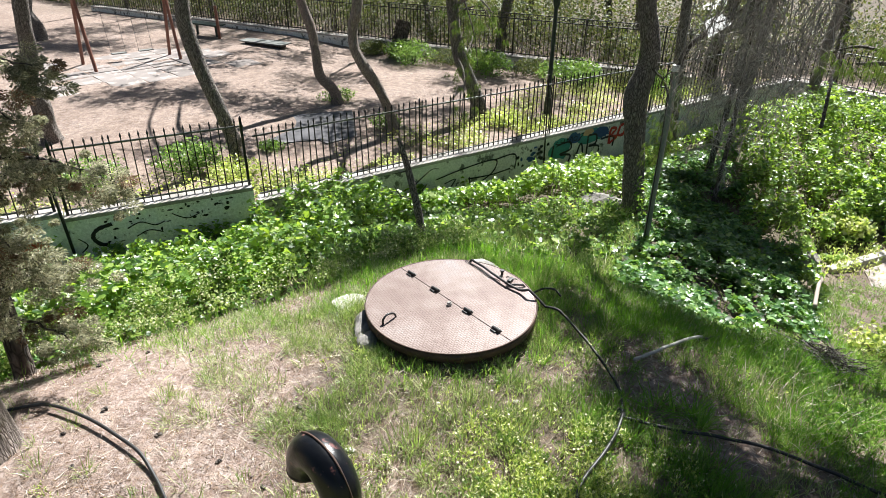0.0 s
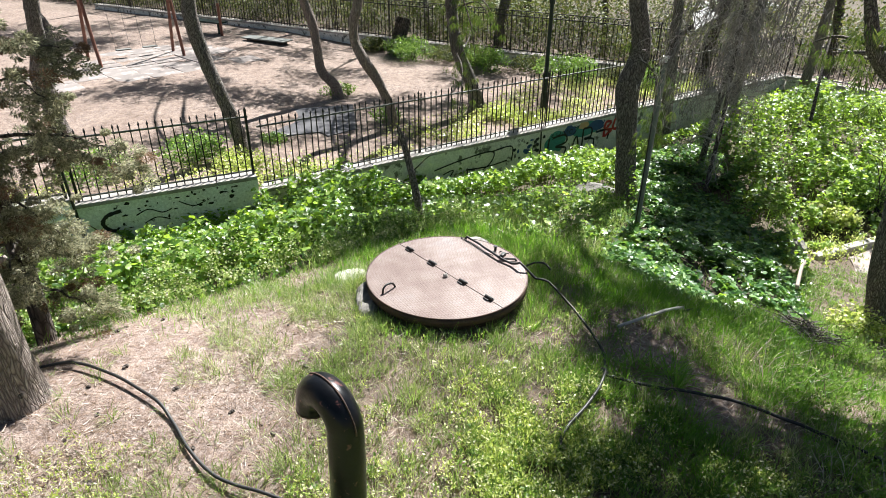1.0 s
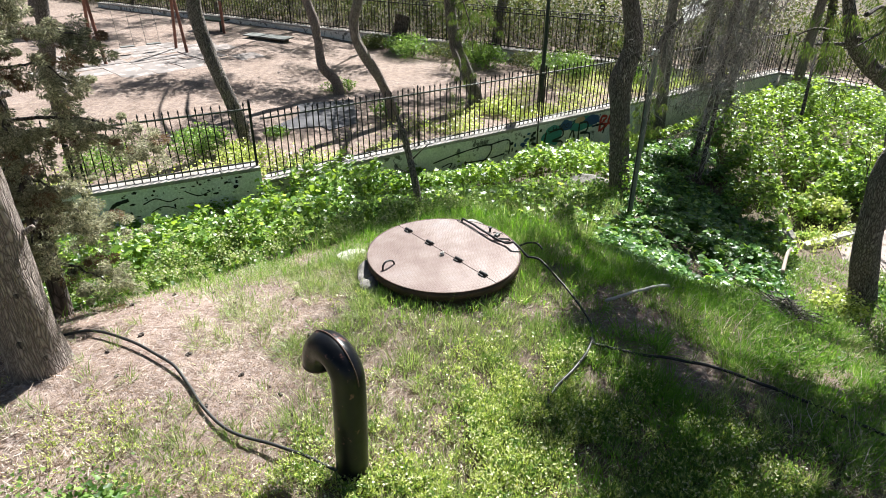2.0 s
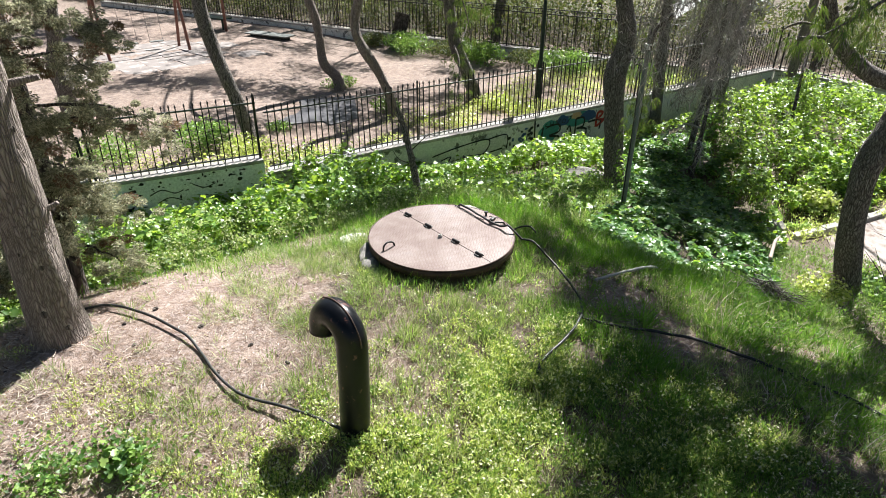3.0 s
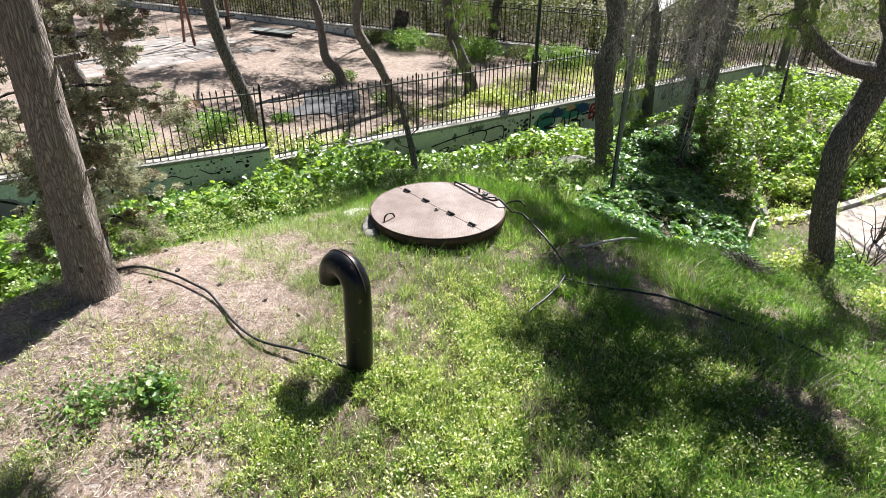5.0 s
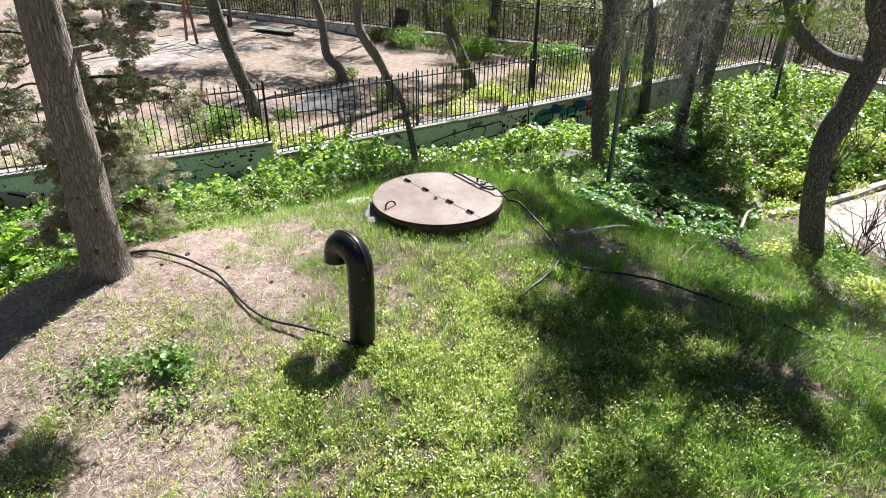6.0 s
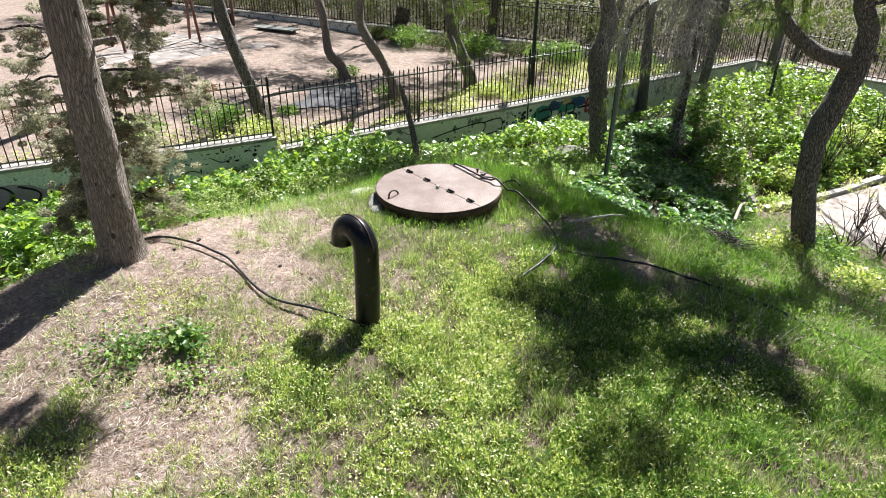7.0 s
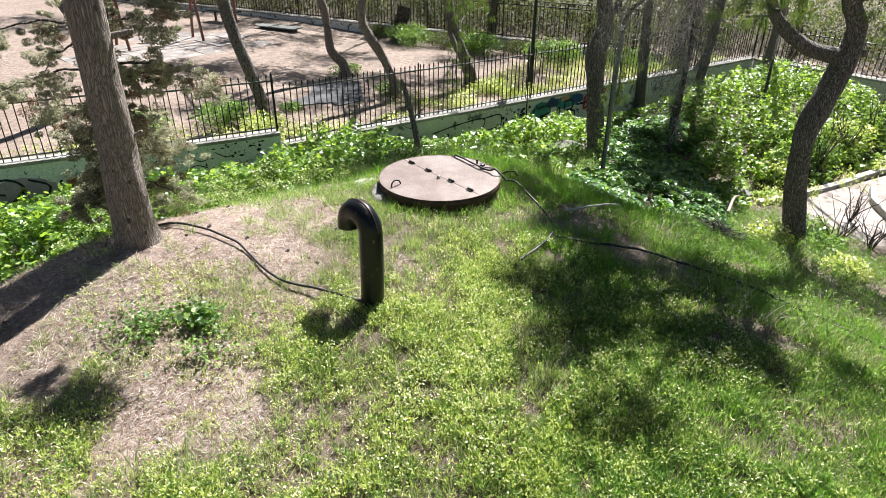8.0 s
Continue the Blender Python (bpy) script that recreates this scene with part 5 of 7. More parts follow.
# ---- cypress beside the grey trunk ----
def cypress(base, height, limbs, label, seed):
    g = np.random.default_rng(seed)
    t = thing("cypress", base, label, "tree")
    tube("trunk", [(0, 0, -0.2), (0.05, 0, 0.9), (0.02, 0.05, 2.0), (0, 0.1, 3.4), (0.05, 0.1, height)], (0.10, 0.085, 0.075, 0.06, 0.03), BARK_DARK, t, 40, 12, "", 0.1, seed)
    green, dry, k = [], [], 0
    for yaw, z, length, rise in limbs:
        d = np.array([math.cos(radians(yaw)), math.sin(radians(yaw)), 0.0])
        n = 18
        u = np.linspace(0, 1, n)
        line = np.array([0.02, 0.05, z]) + d * (u * length)[:, None] + np.array([0, 0, 1.0]) * (rise * u - 0.35 * length * u ** 2.2)[:, None]
        line += np.cumsum(g.normal(0, 0.012, (n, 3)), 0)
        v, tr = tube_arrays(line, np.linspace(0.020, 0.004, n), 6)
        child("limb", raw_mesh("limb", v, tr, BARK_DARK, True), t)
        for i in (5, 9, 13, 16, 17):
            heavy = g.random() < (0.6, 0.75, 0.9, 1.0, 0.85)[(5, 9, 13, 16, 17).index(i)]
            mass = line[i] + g.normal(0, 0.05, 3) + [0, 0, -0.06]
            for s in range(9 if heavy else 2):
                c = mass + g.normal(0, 1, 3) * ([0.115, 0.115, 0.095] if heavy else [0.07, 0.07, 0.06])
                m = int(g.uniform(170, 270))
                off = g.normal(0, 1, (m, 3))
                off /= np.linalg.norm(off, axis=1)[:, None]
                w = off + d * 0.8 + [0, 0, -0.15]
                at = c + off * g.random((m, 1)) ** 0.33 * g.uniform(0.035, 0.10) * [1, 1, 0.6]
                yw, pt = np.arctan2(-w[:, 0], w[:, 1]), np.arctan2(w[:, 2], np.hypot(w[:, 0], w[:, 1]))
                arr = strew(SLIVER, at, yw, pt, g.uniform(-3, 3, m), g.uniform(0.6, 1.4, (m, 1)) * np.array([[0.0105, 0.024, 0.02]]))
                (dry if g.random() < (0.30 if i < 10 else 0.06) else green).append(arr)
    for name, arrays, mat, lab in (("spray", green, CYPRESS, "grey-green scaly foliage"), ("dry_spray", dry, BROWN_NEEDLE, "brown dead foliage")):
        v, tr = join_arrays(arrays)
        child(name, raw_mesh(name, v, tr, mat), t, lab, kind="stuff")
    return t


CYPRESS_LIMBS = [(20, 1.25, 0.6, 0.1), (-55, 1.35, 0.6, 0.2), (-85, 1.15, 0.5, 0.1), (-5, 1.5, 0.6, 0.2), (-100, 1.6, 0.8, 0.2), 
                 (-35, 1.8, 0.62, 0.2), (-75, 2.0, 0.9, 0.3), (-15, 2.1, 0.75, 0.3), (10, 2.3, 1.2, 0.3), (-50, 2.4, 0.85, 0.3), (-90, 2.55, 1.1, 0.4), 
                 (-25, 2.7, 0.95, 0.4), (-65, 2.9, 1.0, 0.4), (0, 3.0, 0.9, 0.4), (-40, 3.2, 1.0, 0.4), 
                 (-95, 1.35, 0.6, 0.1), (-70, 1.75, 0.9, 0.2),
                 (-20, 0.85, 0.7, 0.1), (-115, 0.75, 0.6, 0.1), (-150, 0.9, 0.7, 0.1),
                 (175, 1.7, 1.0, 0.2), (-165, 2.2, 1.2, 0.3), (-140, 2.7, 1.2, 0.4)]
cypress((-3.88, 4.62, -0.45), 6.0, CYPRESS_LIMBS, "ragged grey-green cypress with dry inner twigs beside the trunk", 21)


# ---- dead conifer, hung with bare grey twigs ----
def twig_curtain(limbs, n_per, length, seed, width=0.007):
    """Bare twigs that hang and curl from limbs: thin bent strips."""
    g = np.random.default_rng(seed)
    pieces = []
    for line in limbs:
        n = n_per
        u = g.random(n)
        idx = u * (len(line) - 1)
        i = idx.astype(int).clip(0, len(line) - 2)
        p = line[i] + (line[i + 1] - line[i]) * (idx - i)[:, None] + g.normal(0, 0.10, (n, 3))
        d = g.normal(0, 1, (n, 3)) * [1, 1, 0.5] + [0, 0, -0.8]
        d /= np.linalg.norm(d, axis=1)[:, None]
        L = g.uniform(0.4, 1.2, n)[:, None] * length
        w = np.cross(d, g.normal(0, 1, (n, 3)))
        w /= np.linalg.norm(w, axis=1)[:, None]
        ww = width * g.uniform(0.5, 1.3, (n, 1))
        prev, verts = p, []
        for s in range(4):
            verts += [prev - w * ww * (1 - s / 4.5), prev + w * ww * (1 - s / 4.5)]
            d = d + g.normal(0, 0.45, (n, 3)) + [0, 0, -0.25]
            d /= np.linalg.norm(d, axis=1)[:, None]
            prev = prev + d * L / 3
        v = np.stack(verts, 1)
        f = np.array([(0, 1, 3), (0, 3, 2), (2, 3, 5), (2, 5, 4), (4, 5, 7), (4, 7, 6)])
        pieces.append((v.reshape(-1, 3), (f[None] + (np.arange(n) * 8)[:, None, None]).reshape(-1, 3)))
    return join_arrays(pieces)


def dead_conifer(base, lean, reach, n_limbs, label, seed, low=1.2, high=6.0, heading=(0, 360), per=90, trunk_r=0.13):
    g = np.random.default_rng(seed)
    t = thing("dead_conifer", base, label, "tree")
    tip = np.array([lean[0], lean[1], high + 0.5])
    tube("trunk", [(0, 0, -0.2), tuple(tip * 0.35 + [0.05, 0, 0]), tuple(tip * 0.7), tuple(tip)], (trunk_r * 1.2, trunk_r, trunk_r * 0.8, trunk_r * 0.4), BARK_DARK, t, 40, 14, "", 0.1, seed)
    lines = []
    for k in range(n_limbs):
        z = g.uniform(low, high)
        yaw = radians(g.uniform(*heading))
        length = reach * g.uniform(0.5, 1.1)
        u = np.linspace(0, 1, 12)[:, None]
        p = tip * (z / tip[2]) + np.array([math.cos(yaw), math.sin(yaw), 0]) * u * length + np.array([0, 0, 1.0]) * (0.25 * u - 0.9 * u ** 2) * length * 0.7
        p = p + np.cumsum(g.normal(0, 0.02, (12, 3)), 0)
        lines.append(p)
        v, tr = tube_arrays(p, np.linspace(0.024, 0.006, 12), 5)
        child("limb", raw_mesh("limb", v, tr, DEAD_TWIG, True), t)
    v, tr = twig_curtain(lines, per, 0.42, seed + 1)
    child("twig_curtain", raw_mesh("twig_curtain", v, tr, DEAD_TWIG), t, "curtain of bare grey twigs", kind="stuff")
    return t


dead_conifer(ground_at(6.9, 15.4), (0.3, -0.2), 1.1, 10, "dead conifer hung with bare grey twigs over the ivy", 51, 1.6, 5.0, (150, 390), 110, 0.07)
dead_conifer(ground_at(6.2, 13.2), (0.1, 0.2), 0.9, 12, "thin dead conifer with drooping twigs", 53, 1.0, 4.5, (0, 360), 100, 0.045)


def dead_branch():
    """A dead limb of the forked pine that hangs over the hollow with a thick curtain of twigs."""
    g = np.random.default_rng(55)
    root = np.array([5.9, 6.8, 3.7])
    t = thing("dead_branch", tuple(root), "dead pine limb hung with a thick curtain of grey twigs", "branch")
    for k, (mx, my, ex, ey) in enumerate(((4.7, 6.9, 3.1, 6.7), (4.5, 6.5, 2.8, 6.1), (4.9, 6.3, 3.3, 5.7))):
        tube("bough", [(0, 0, 0), (mx - root[0], my - root[1], 0.75), (ex - root[0], ey - root[1], 0.1)], (0.045, 0.03, 0.012), DEAD_TWIG, t, 24, 7, "", 0.1, 57 + k)
    lines = []
    for k in range(34):
        end = np.array([g.uniform(2.45, 3.45), g.uniform(5.7, 6.9), 0]) - root
        end[2] = g.uniform(1.45, 2.6) - root[2] + 0.3 * (end[0] + 2.7)
        top = np.array([end[0] + g.uniform(0.1, 0.7), end[1] + g.uniform(-0.3, 0.3), 0.35 + g.uniform(-0.2, 0.2)])
        u = np.linspace(0, 1, 16)[:, None]
        p = top + (end - top) * u + np.array([0.0, 0.0, 1.0]) * (0.35 * u * (1 - u)) + np.cumsum(g.normal(0, 0.022, (16, 3)), 0)
        lines.append(p[3:])
        v, tr = tube_arrays(p, np.linspace(0.010, 0.003, 16), 5)
        child("limb", raw_mesh("limb", v, tr, DEAD_TWIG, True), t)
    v, tr = twig_curtain(lines, 105, 0.26, 56, 0.0045)
    child("twig_curtain", raw_mesh("twig_curtain", v, tr, DEAD_TWIG), t, "curtain of bare grey twigs", kind="stuff")
    return t


dead_branch()
# further trunks by the corner of the wall
# Unseen clumps aimed to shade the hollow, the wall's foot and the path.
CORNER_SHADE = ([shade_clumps((7.8, 15.4, 5.8), (1.2, 1.25, 0.5), 140, 60, 100, 0.42), shade_clumps((8.6, 17.8, 5.8), (1.35, 1.45, 0.6), 180, 63, 100, 0.45), shade_clumps((6.6, 13.6, 5.8), (1.2, 1.0, 0.4), 14, 64, 100, 0.4)],
                 [shade_clumps((9.4, 20.3, 5.8), (1.25, 1.3, 0.6), 95, 61, 100, 0.45)], [shade_clumps((11.9, 14.7, 5.8), (1.7, 1.4, 0.5), 16, 62)])
for k, (x, y, r, lx, ly, lab) in enumerate(((6.62, 17.6, 0.17, -0.25, 0.0, "pine trunk by the railings"), (8.3, 17.6, 0.15, 0.45, 0.2, "mossy leaning trunk by the wall"), (11.0, 18.9, 0.16, 0.35, 0.2, "reddish trunk near the corner of the wall"))):
    z = float(land(x, y)[0])
    tree([(x, y, z), (x + lx * 0.3, y, z + 1.2), (x + lx * 0.7, y + ly * 0.6, z + 2.6), (x + lx, y + ly, z + 4.2), (x + lx * 1.4, y + ly, z + 7)], (r, r * 0.92, r * 0.85, r * 0.75, r * 0.4), BARK_PINE if k != 2 else BARK_GREY, lab,
         CORNER_SHADE[k], seed=30 + k)


def needle_tufts(name, tufts, size, seed, per=42, droop=1.5):
    """Tufts of long needles hanging at given places, as one pair of arrays."""
    g = np.random.default_rng(seed)
    per = int(per * 1.4)
    c = np.repeat(np.array(tufts, float), per, 0)
    off = g.normal(0, 1, c.shape)
    off /= np.linalg.norm(off, axis=1)[:, None]
    w = off + [0, 0, -droop]
    yw, pt = np.arctan2(-w[:, 0], w[:, 1]), np.arctan2(w[:, 2], np.hypot(w[:, 0], w[:, 1]))
    return strew(SLIVER, c + off * 0.05, yw, pt, g.uniform(-3, 3, len(c)), g.uniform(0.6, 1.2, (len(c), 1)) * np.array([[0.0025 + 0.032 * size, size * 0.8, 0.01]]))


def pine_branch(points, label, seed, n=40, spread=0.22, size=0.15, dead=0.0):
    """A low pine branch with hanging tufts of needles."""
    g = np.random.default_rng(seed)
    b_ = thing("pine_branch", points[0], label, "branch")
    rel = np.array(points) - np.array(points[0])
    line = smooth_line([tuple(p) for p in rel], 24)
    child("branch", raw_mesh("branch", *tube_arrays(line, np.linspace(0.03, 0.006, 24), 6), BARK_DARK, True), b_)
    at = line[(g.random(n) ** 0.7 * 23).astype(int)] + g.normal(0, spread, (n, 3)) * [1, 1, 0.9] + [0, 0, -spread * 0.5]
    child("needles", raw_mesh("needles", *needle_tufts("needles", at, size, seed), NEEDLE if not dead else BROWN_NEEDLE), b_, "hanging green needles" if not dead else "brown dry needles", kind="stuff")
    return b_


pine_branch([(0.3, 16.9, 2.0), (0.5, 16.2, 1.7), (0.75, 15.6, 1.0), (0.85, 15.2, 0.3)], "drooping green pine branch before the railings", 71, 26, 0.30, 0.19)
pine_branch([(0.3, 16.9, 1.2), (0.9, 16.3, 1.5), (1.25, 15.9, 1.1)], "dark green pine branch with cones", 72, 22, 0.30, 0.19)
pine_branch([(0.4, 16.8, 0.2), (0.55, 15.6, 0.0), (0.5, 14.9, -0.6), (0.45, 14.7, -0.9)], "low pine branch hanging against the railings", 73, 18, 0.24, 0.18)
pine_branch([(3.5, 11.2, 1.3), (3.8, 10.8, 1.0), (3.9, 10.6, 0.4), (3.85, 10.5, -0.2)], "green pine branch hanging beside the pole", 74, 42, 0.14, 0.15)
pine_branch([(5.0, 6.9, 2.5), (5.6, 7.6, 2.5), (6.4, 8.6, 2.3), (7.0, 9.4, 2.2)], "leafy pine branch of the forked pine", 75, 30, 0.25, 0.14)
pine_branch([(5.1, 7.0, 2.2), (5.0, 7.8, 2.2), (5.2, 8.8, 1.9)], "pale green pine branch overhead", 76, 18, 0.22, 0.14)
pine_branch([(5.93, 6.77, 3.3), (4.9, 5.6, 3.25), (4.2, 4.6, 3.1), (3.4, 4.0, 2.85), (2.9, 3.6, 2.75)], "thin green pine branch hanging close overhead", 78, 36, 0.16, 0.12)
pine_branch([(6.1, 6.7, 2.4), (7.0, 7.2, 2.4), (7.9, 8.0, 2.0)], "pine branch with thin green needles over the path", 77, 30, 0.25, 0.14)


# ---- rank growth between mound and wall ----
def rank_zone(x, y):
    return (y > edge_y(x) + 0.05 * np.sin(x * 7)) & (beyond_wall(x, y) < -0.18)


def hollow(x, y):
    """1 in the shaded hollow, where darker ivy grows, 0 where paler mallow grows."""
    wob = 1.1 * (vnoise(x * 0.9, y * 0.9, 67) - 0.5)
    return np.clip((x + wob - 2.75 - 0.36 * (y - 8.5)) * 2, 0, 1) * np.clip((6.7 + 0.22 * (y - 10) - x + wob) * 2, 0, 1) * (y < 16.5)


def rank_height(x, y):
    h = 0.10 + 0.45 * vnoise(x * 0.8, y * 0.8, 21) + 0.36 * vnoise(x * 2.6, y * 2.6, 22) + 0.40 * vnoise(x * 4.6, y * 4.6, 25)
    h *= np.clip((y - edge_y(x)) * 0.9, 0.2, 1)
    h += 0.35 * np.exp(-((x + 2.5) ** 2 + (y - 10.9) ** 2) / 0.9) + 0.3 * np.exp(-((x - 8.8) ** 2 + (y - 15) ** 2) / 4.5) + 0.9 * np.exp(-((x - 11.2) ** 2 / 5 + (y - 17.0) ** 2 / 4))
    near_wall = np.where(x < -1.0, np.clip(-beyond_wall(x, y) * 0.9, 0.45, 1), np.clip(-beyond_wall(x, y) * 0.55, np.where(x > 9, 0.7, 0.12), 1))
    h = h * np.where((x + 2.5) ** 2 + (y - 10.9) ** 2 < 1.2, 1.0, near_wall)
    h = h + np.where(x < 0.6, 0.55, 0.0) * np.exp(-(beyond_wall(x, y) / 0.45) ** 2) * (0.25 + 1.1 * vnoise(x * 1.4, y * 1.4, 26))
    h = h * (1 - 0.62 * hollow(x, y))
    h = h * (1 - 0.75 * np.exp(-((x - 3.45) ** 2 / 0.5 + (y - 9.3) ** 2 / 0.5)))
    return h * np.where((x > -1.4) & (x < 3.6) & (y < 11.3 + 0.2 * x), 0.48, 1.0)


def leaf_layer(n, area, shape, size, chance, tilt=0.55, lift=0.0, deep=0.55):
    x, y = sown(n, *area, lambda a, b_: chance(a, b_) * np.clip(5.4 * vnoise(a * 4.6, b_ * 4.6, 25) - 2.1, 0.03, 1))
    h = rank_height(x, y) + lift
    z = land(x, y) + np.maximum(h, 0.05) * (1 - deep * RNG.random(len(x)) ** 1.3)
    m = len(x)
    yaw = RNG.uniform(0, 2 * np.pi, m)
    s = RNG.uniform(0.4, 1.35, (m, 1)) * size
    return strew(shape, np.stack([x, y, z], 1), yaw, RNG.normal(-0.12, tilt, m), RNG.normal(0, tilt, m), s)


fine_zone = lambda x, y: (x > -1.6) & (x < 2.0 + 0.42 * (y - 6.4)) & (x < 3.7) & (y < 11.2 + 0.25 * x - 0.9 * (x < 0.3))


def rim_gap(x, y):
    """The broad leaves keep off the rim of the mound, where finer weeds grow."""
    return np.where((x > -4.4) & (x < 0.2), np.clip((y - edge_y(x) - 0.2 - 0.6 * vnoise(x * 1.3, y * 1.3, 65)) / 0.35, 0.07, 1), 1.0)


left = (-10.5, 0.5, 2.5, 13.2)
right = (0.5, 14.0, 5.4, 20.8)
stuff("mallow_patch", [leaf_layer(140000, left, LOBED, 0.082, lambda x, y: rank_zone(x, y) * rim_gap(x, y) * np.where(fine_zone(x, y), 0.10, 1.0) * np.where(x < -7.5, 0.6, 1), 0.44)], IVY,
      "broad bright green mallow leaves filling the hollow below the wall", "plants")


# Leaf colours run darker here, standing in for the hollow's shade.
stuff("shaded_ivy_patch", [leaf_layer(105000, (1.7, 9.5, 5.5, 17.0), LOBED, 0.084, lambda x, y: rank_zone(x, y) * hollow(x, y) * np.where(fine_zone(x, y), 0.10, 1.0), 0.40, 0.0, 0.8)], SHADED_IVY,
      "glossy ivy carpeting the hollow below the dead conifers, darkened for the shade", "plants")
# Added dark underlayer that stands for the shade between the mallow leaves.
stuff("shaded_ivy_patch", [leaf_layer(60000, left, LOBED, 0.07, lambda x, y: rank_zone(x, y) * rim_gap(x, y) * np.where(fine_zone(x, y), 0.2, 1.0), 0.5, -0.16, 0.9)], SHADED_IVY,
      "low leaves under the mallow, coloured dark as the shade in its gaps", "plants")
stuff("mallow_patch", [leaf_layer(185000, right, LOBED, 0.082, lambda x, y: rank_zone(x, y) * (1 - 0.9 * hollow(x, y)) * np.where(fine_zone(x, y), 0.10, 1.0) * np.where(y > 16, 0.55, 1), 0.46)], IVY,
      "bright yellow-green mallow leaves along the foot of the wall", "plants")
stuff("weeds", [leaf_layer(140000, (-6, 8, 3.5, 18), DIAMOND, 0.05, lambda x, y: rank_zone(x, y) * np.where(fine_zone(x, y), 1.0, 0.22), 0.7)], WEED, "mixed small-leaved green weeds on the bank", "plants")
stuff("yellow_weeds", [leaf_layer(210000, (-5.0, 0.6, 4.2, 8.5), DIAMOND, 0.026, lambda x, y: rank_zone(x, y) * np.exp(-((y - edge_y(x) - 0.35) / 0.42) ** 2) * (0.25 + 0.75 * vnoise(x * 1.5, y * 1.5, 23)), 0.7, 0.10)], GRASS, "yellow-green low weeds along the rim of the mound", "plants")


# stems that hold the leaves up
x, y = sown(9000, -9, 12, 3.5, 19, lambda x, y: rank_zone(x, y) * 1.0)
h = rank_height(x, y)
stuff("stems", [strew(BLADE, np.stack([x, y, land(x, y) - 0.02], 1), RNG.uniform(0, 6.28, len(x)), RNG.normal(1.35, 0.25, len(x)), RNG.uniform(-3, 3, len(x)), np.stack([np.full(len(x), 0.012), h, h], 1))], WEED, "thin green stalks under the leaves", "plants")


# ---- turf on the mound ----
def clear_of_things(x, y):
    return ((x - LID[0]) ** 2 + (y - LID[1]) ** 2 > 0.80 ** 2) & ((x + 0.53) ** 2 + (y - 2.27) ** 2 > 0.11 ** 2)


def blades(n, area, chance, width, low, high, lean=0.45):
    x, y = sown(n, *area, lambda a, b_: chance(a, b_) * clear_of_things(a, b_))
    m = len(x)
    ln = RNG.uniform(low, high, m) * (0.45 + 1.1 * vnoise(x * 2.1, y * 2.1, 31))
    return strew(BLADE, np.stack([x, y, land(x, y) - 0.008], 1), RNG.uniform(0, 6.28, m), np.pi / 2 - np.abs(RNG.normal(0, lean, m)) - 0.1, RNG.normal(0, 0.5, m), np.stack([np.full(m, width) * RNG.uniform(0.6, 1.3, m), ln, ln], 1))


stuff("long_grass", [blades(24000, (-1.6, 3.9, 6.0, 12.4), lambda x, y: rank_zone(x, y) * fine_zone(x, y) * np.clip(2.6 * vnoise(x * 2.1, y * 2.1, 64) - 0.5, 0.08, 1), 0.009, 0.12, 0.34, 0.6)], GRASS, "rough grass and straw on the ridge behind the cover", "grass")
on_mound = lambda x, y: (y < edge_y(x) + 0.25) & (x < 7.6)


def mown(x, y):
    """The turf thins out towards the back of the mound and its sides."""
    return np.clip((y + 2.6) / 1.8 + 0.8 * (vnoise(x * 1.5, y * 1.5, 58) - 0.5), 0, 1) * np.clip((5.0 - x) / 0.9 + 0.8 * (vnoise(x * 1.5, y * 1.5, 59) - 0.5), 0, 1)



def weedy(x, y):
    """1 where broad-leaved weeds make the turf, 0 where fine grass does."""
    line = np.interp(x, [-1.5, 0.6, 1.7, 2.3, 2.8, 3.6, 6], [2.5, 3.3, 3.3, 2.9, 2.3, 1.5, 0.5])
    return np.clip((line - y) * 1.6 + 1.6 * vnoise(x * 1.7, y * 1.7, 34) - 0.3, 0, 1)


def tufted(n, area, chance, per, low, high, width, spread, lean=0.55):
    """Separate tufts of blades that spread outward from a common foot."""
    x, y = sown(n, *area, lambda a, b_: chance(a, b_) * clear_of_things(a, b_))
    big = RNG.uniform(0.45, 1.35, len(x)) * (0.6 + 0.8 * vnoise(x * 2.1, y * 2.1, 31))
    count = np.maximum((per * big * RNG.uniform(0.6, 1.3, len(x))).astype(int), 4)
    x, y, big = np.repeat(x, count), np.repeat(y, count), np.repeat(big, count)
    m = len(x)
    a, r = RNG.uniform(0, 2 * np.pi, m), np.sqrt(RNG.random(m))
    x, y = x + np.cos(a) * r * spread * big, y + np.sin(a) * r * spread * big
    ok = clear_of_things(x, y)
    x, y, big, a, r = x[ok], y[ok], big[ok], a[ok], r[ok]
    m = len(x)
    ln = RNG.uniform(low, high, m) * (0.55 + 0.6 * big)
    return strew(BLADE, np.stack([x, y, land(x, y) - 0.008], 1), a - np.pi / 2 + RNG.normal(0, 0.6, m), np.pi / 2 - np.abs(RNG.normal(lean * r, 0.22, m)) - 0.08, RNG.normal(0, 0.5, m),
                 np.stack([width * RNG.uniform(0.6, 1.3, m), ln, ln], 1))


bare = lambda x, y: 1 - 0.86 * np.exp(-((x - 1.85 - 0.6 * (y - 4.45)) ** 2 / 0.55 + (y - 4.45) ** 2 / 0.16)) * np.clip(2.2 * vnoise(x * 2.6, y * 2.6, 68) + 0.1, 0, 1) - 0.8 * np.exp(-((x - 3.35) ** 2 / 0.22 + (y - 2.05) ** 2 / 0.3)) * np.clip(2.4 * vnoise(x * 3.1, y * 3.1, 69) - 0.2, 0, 1)
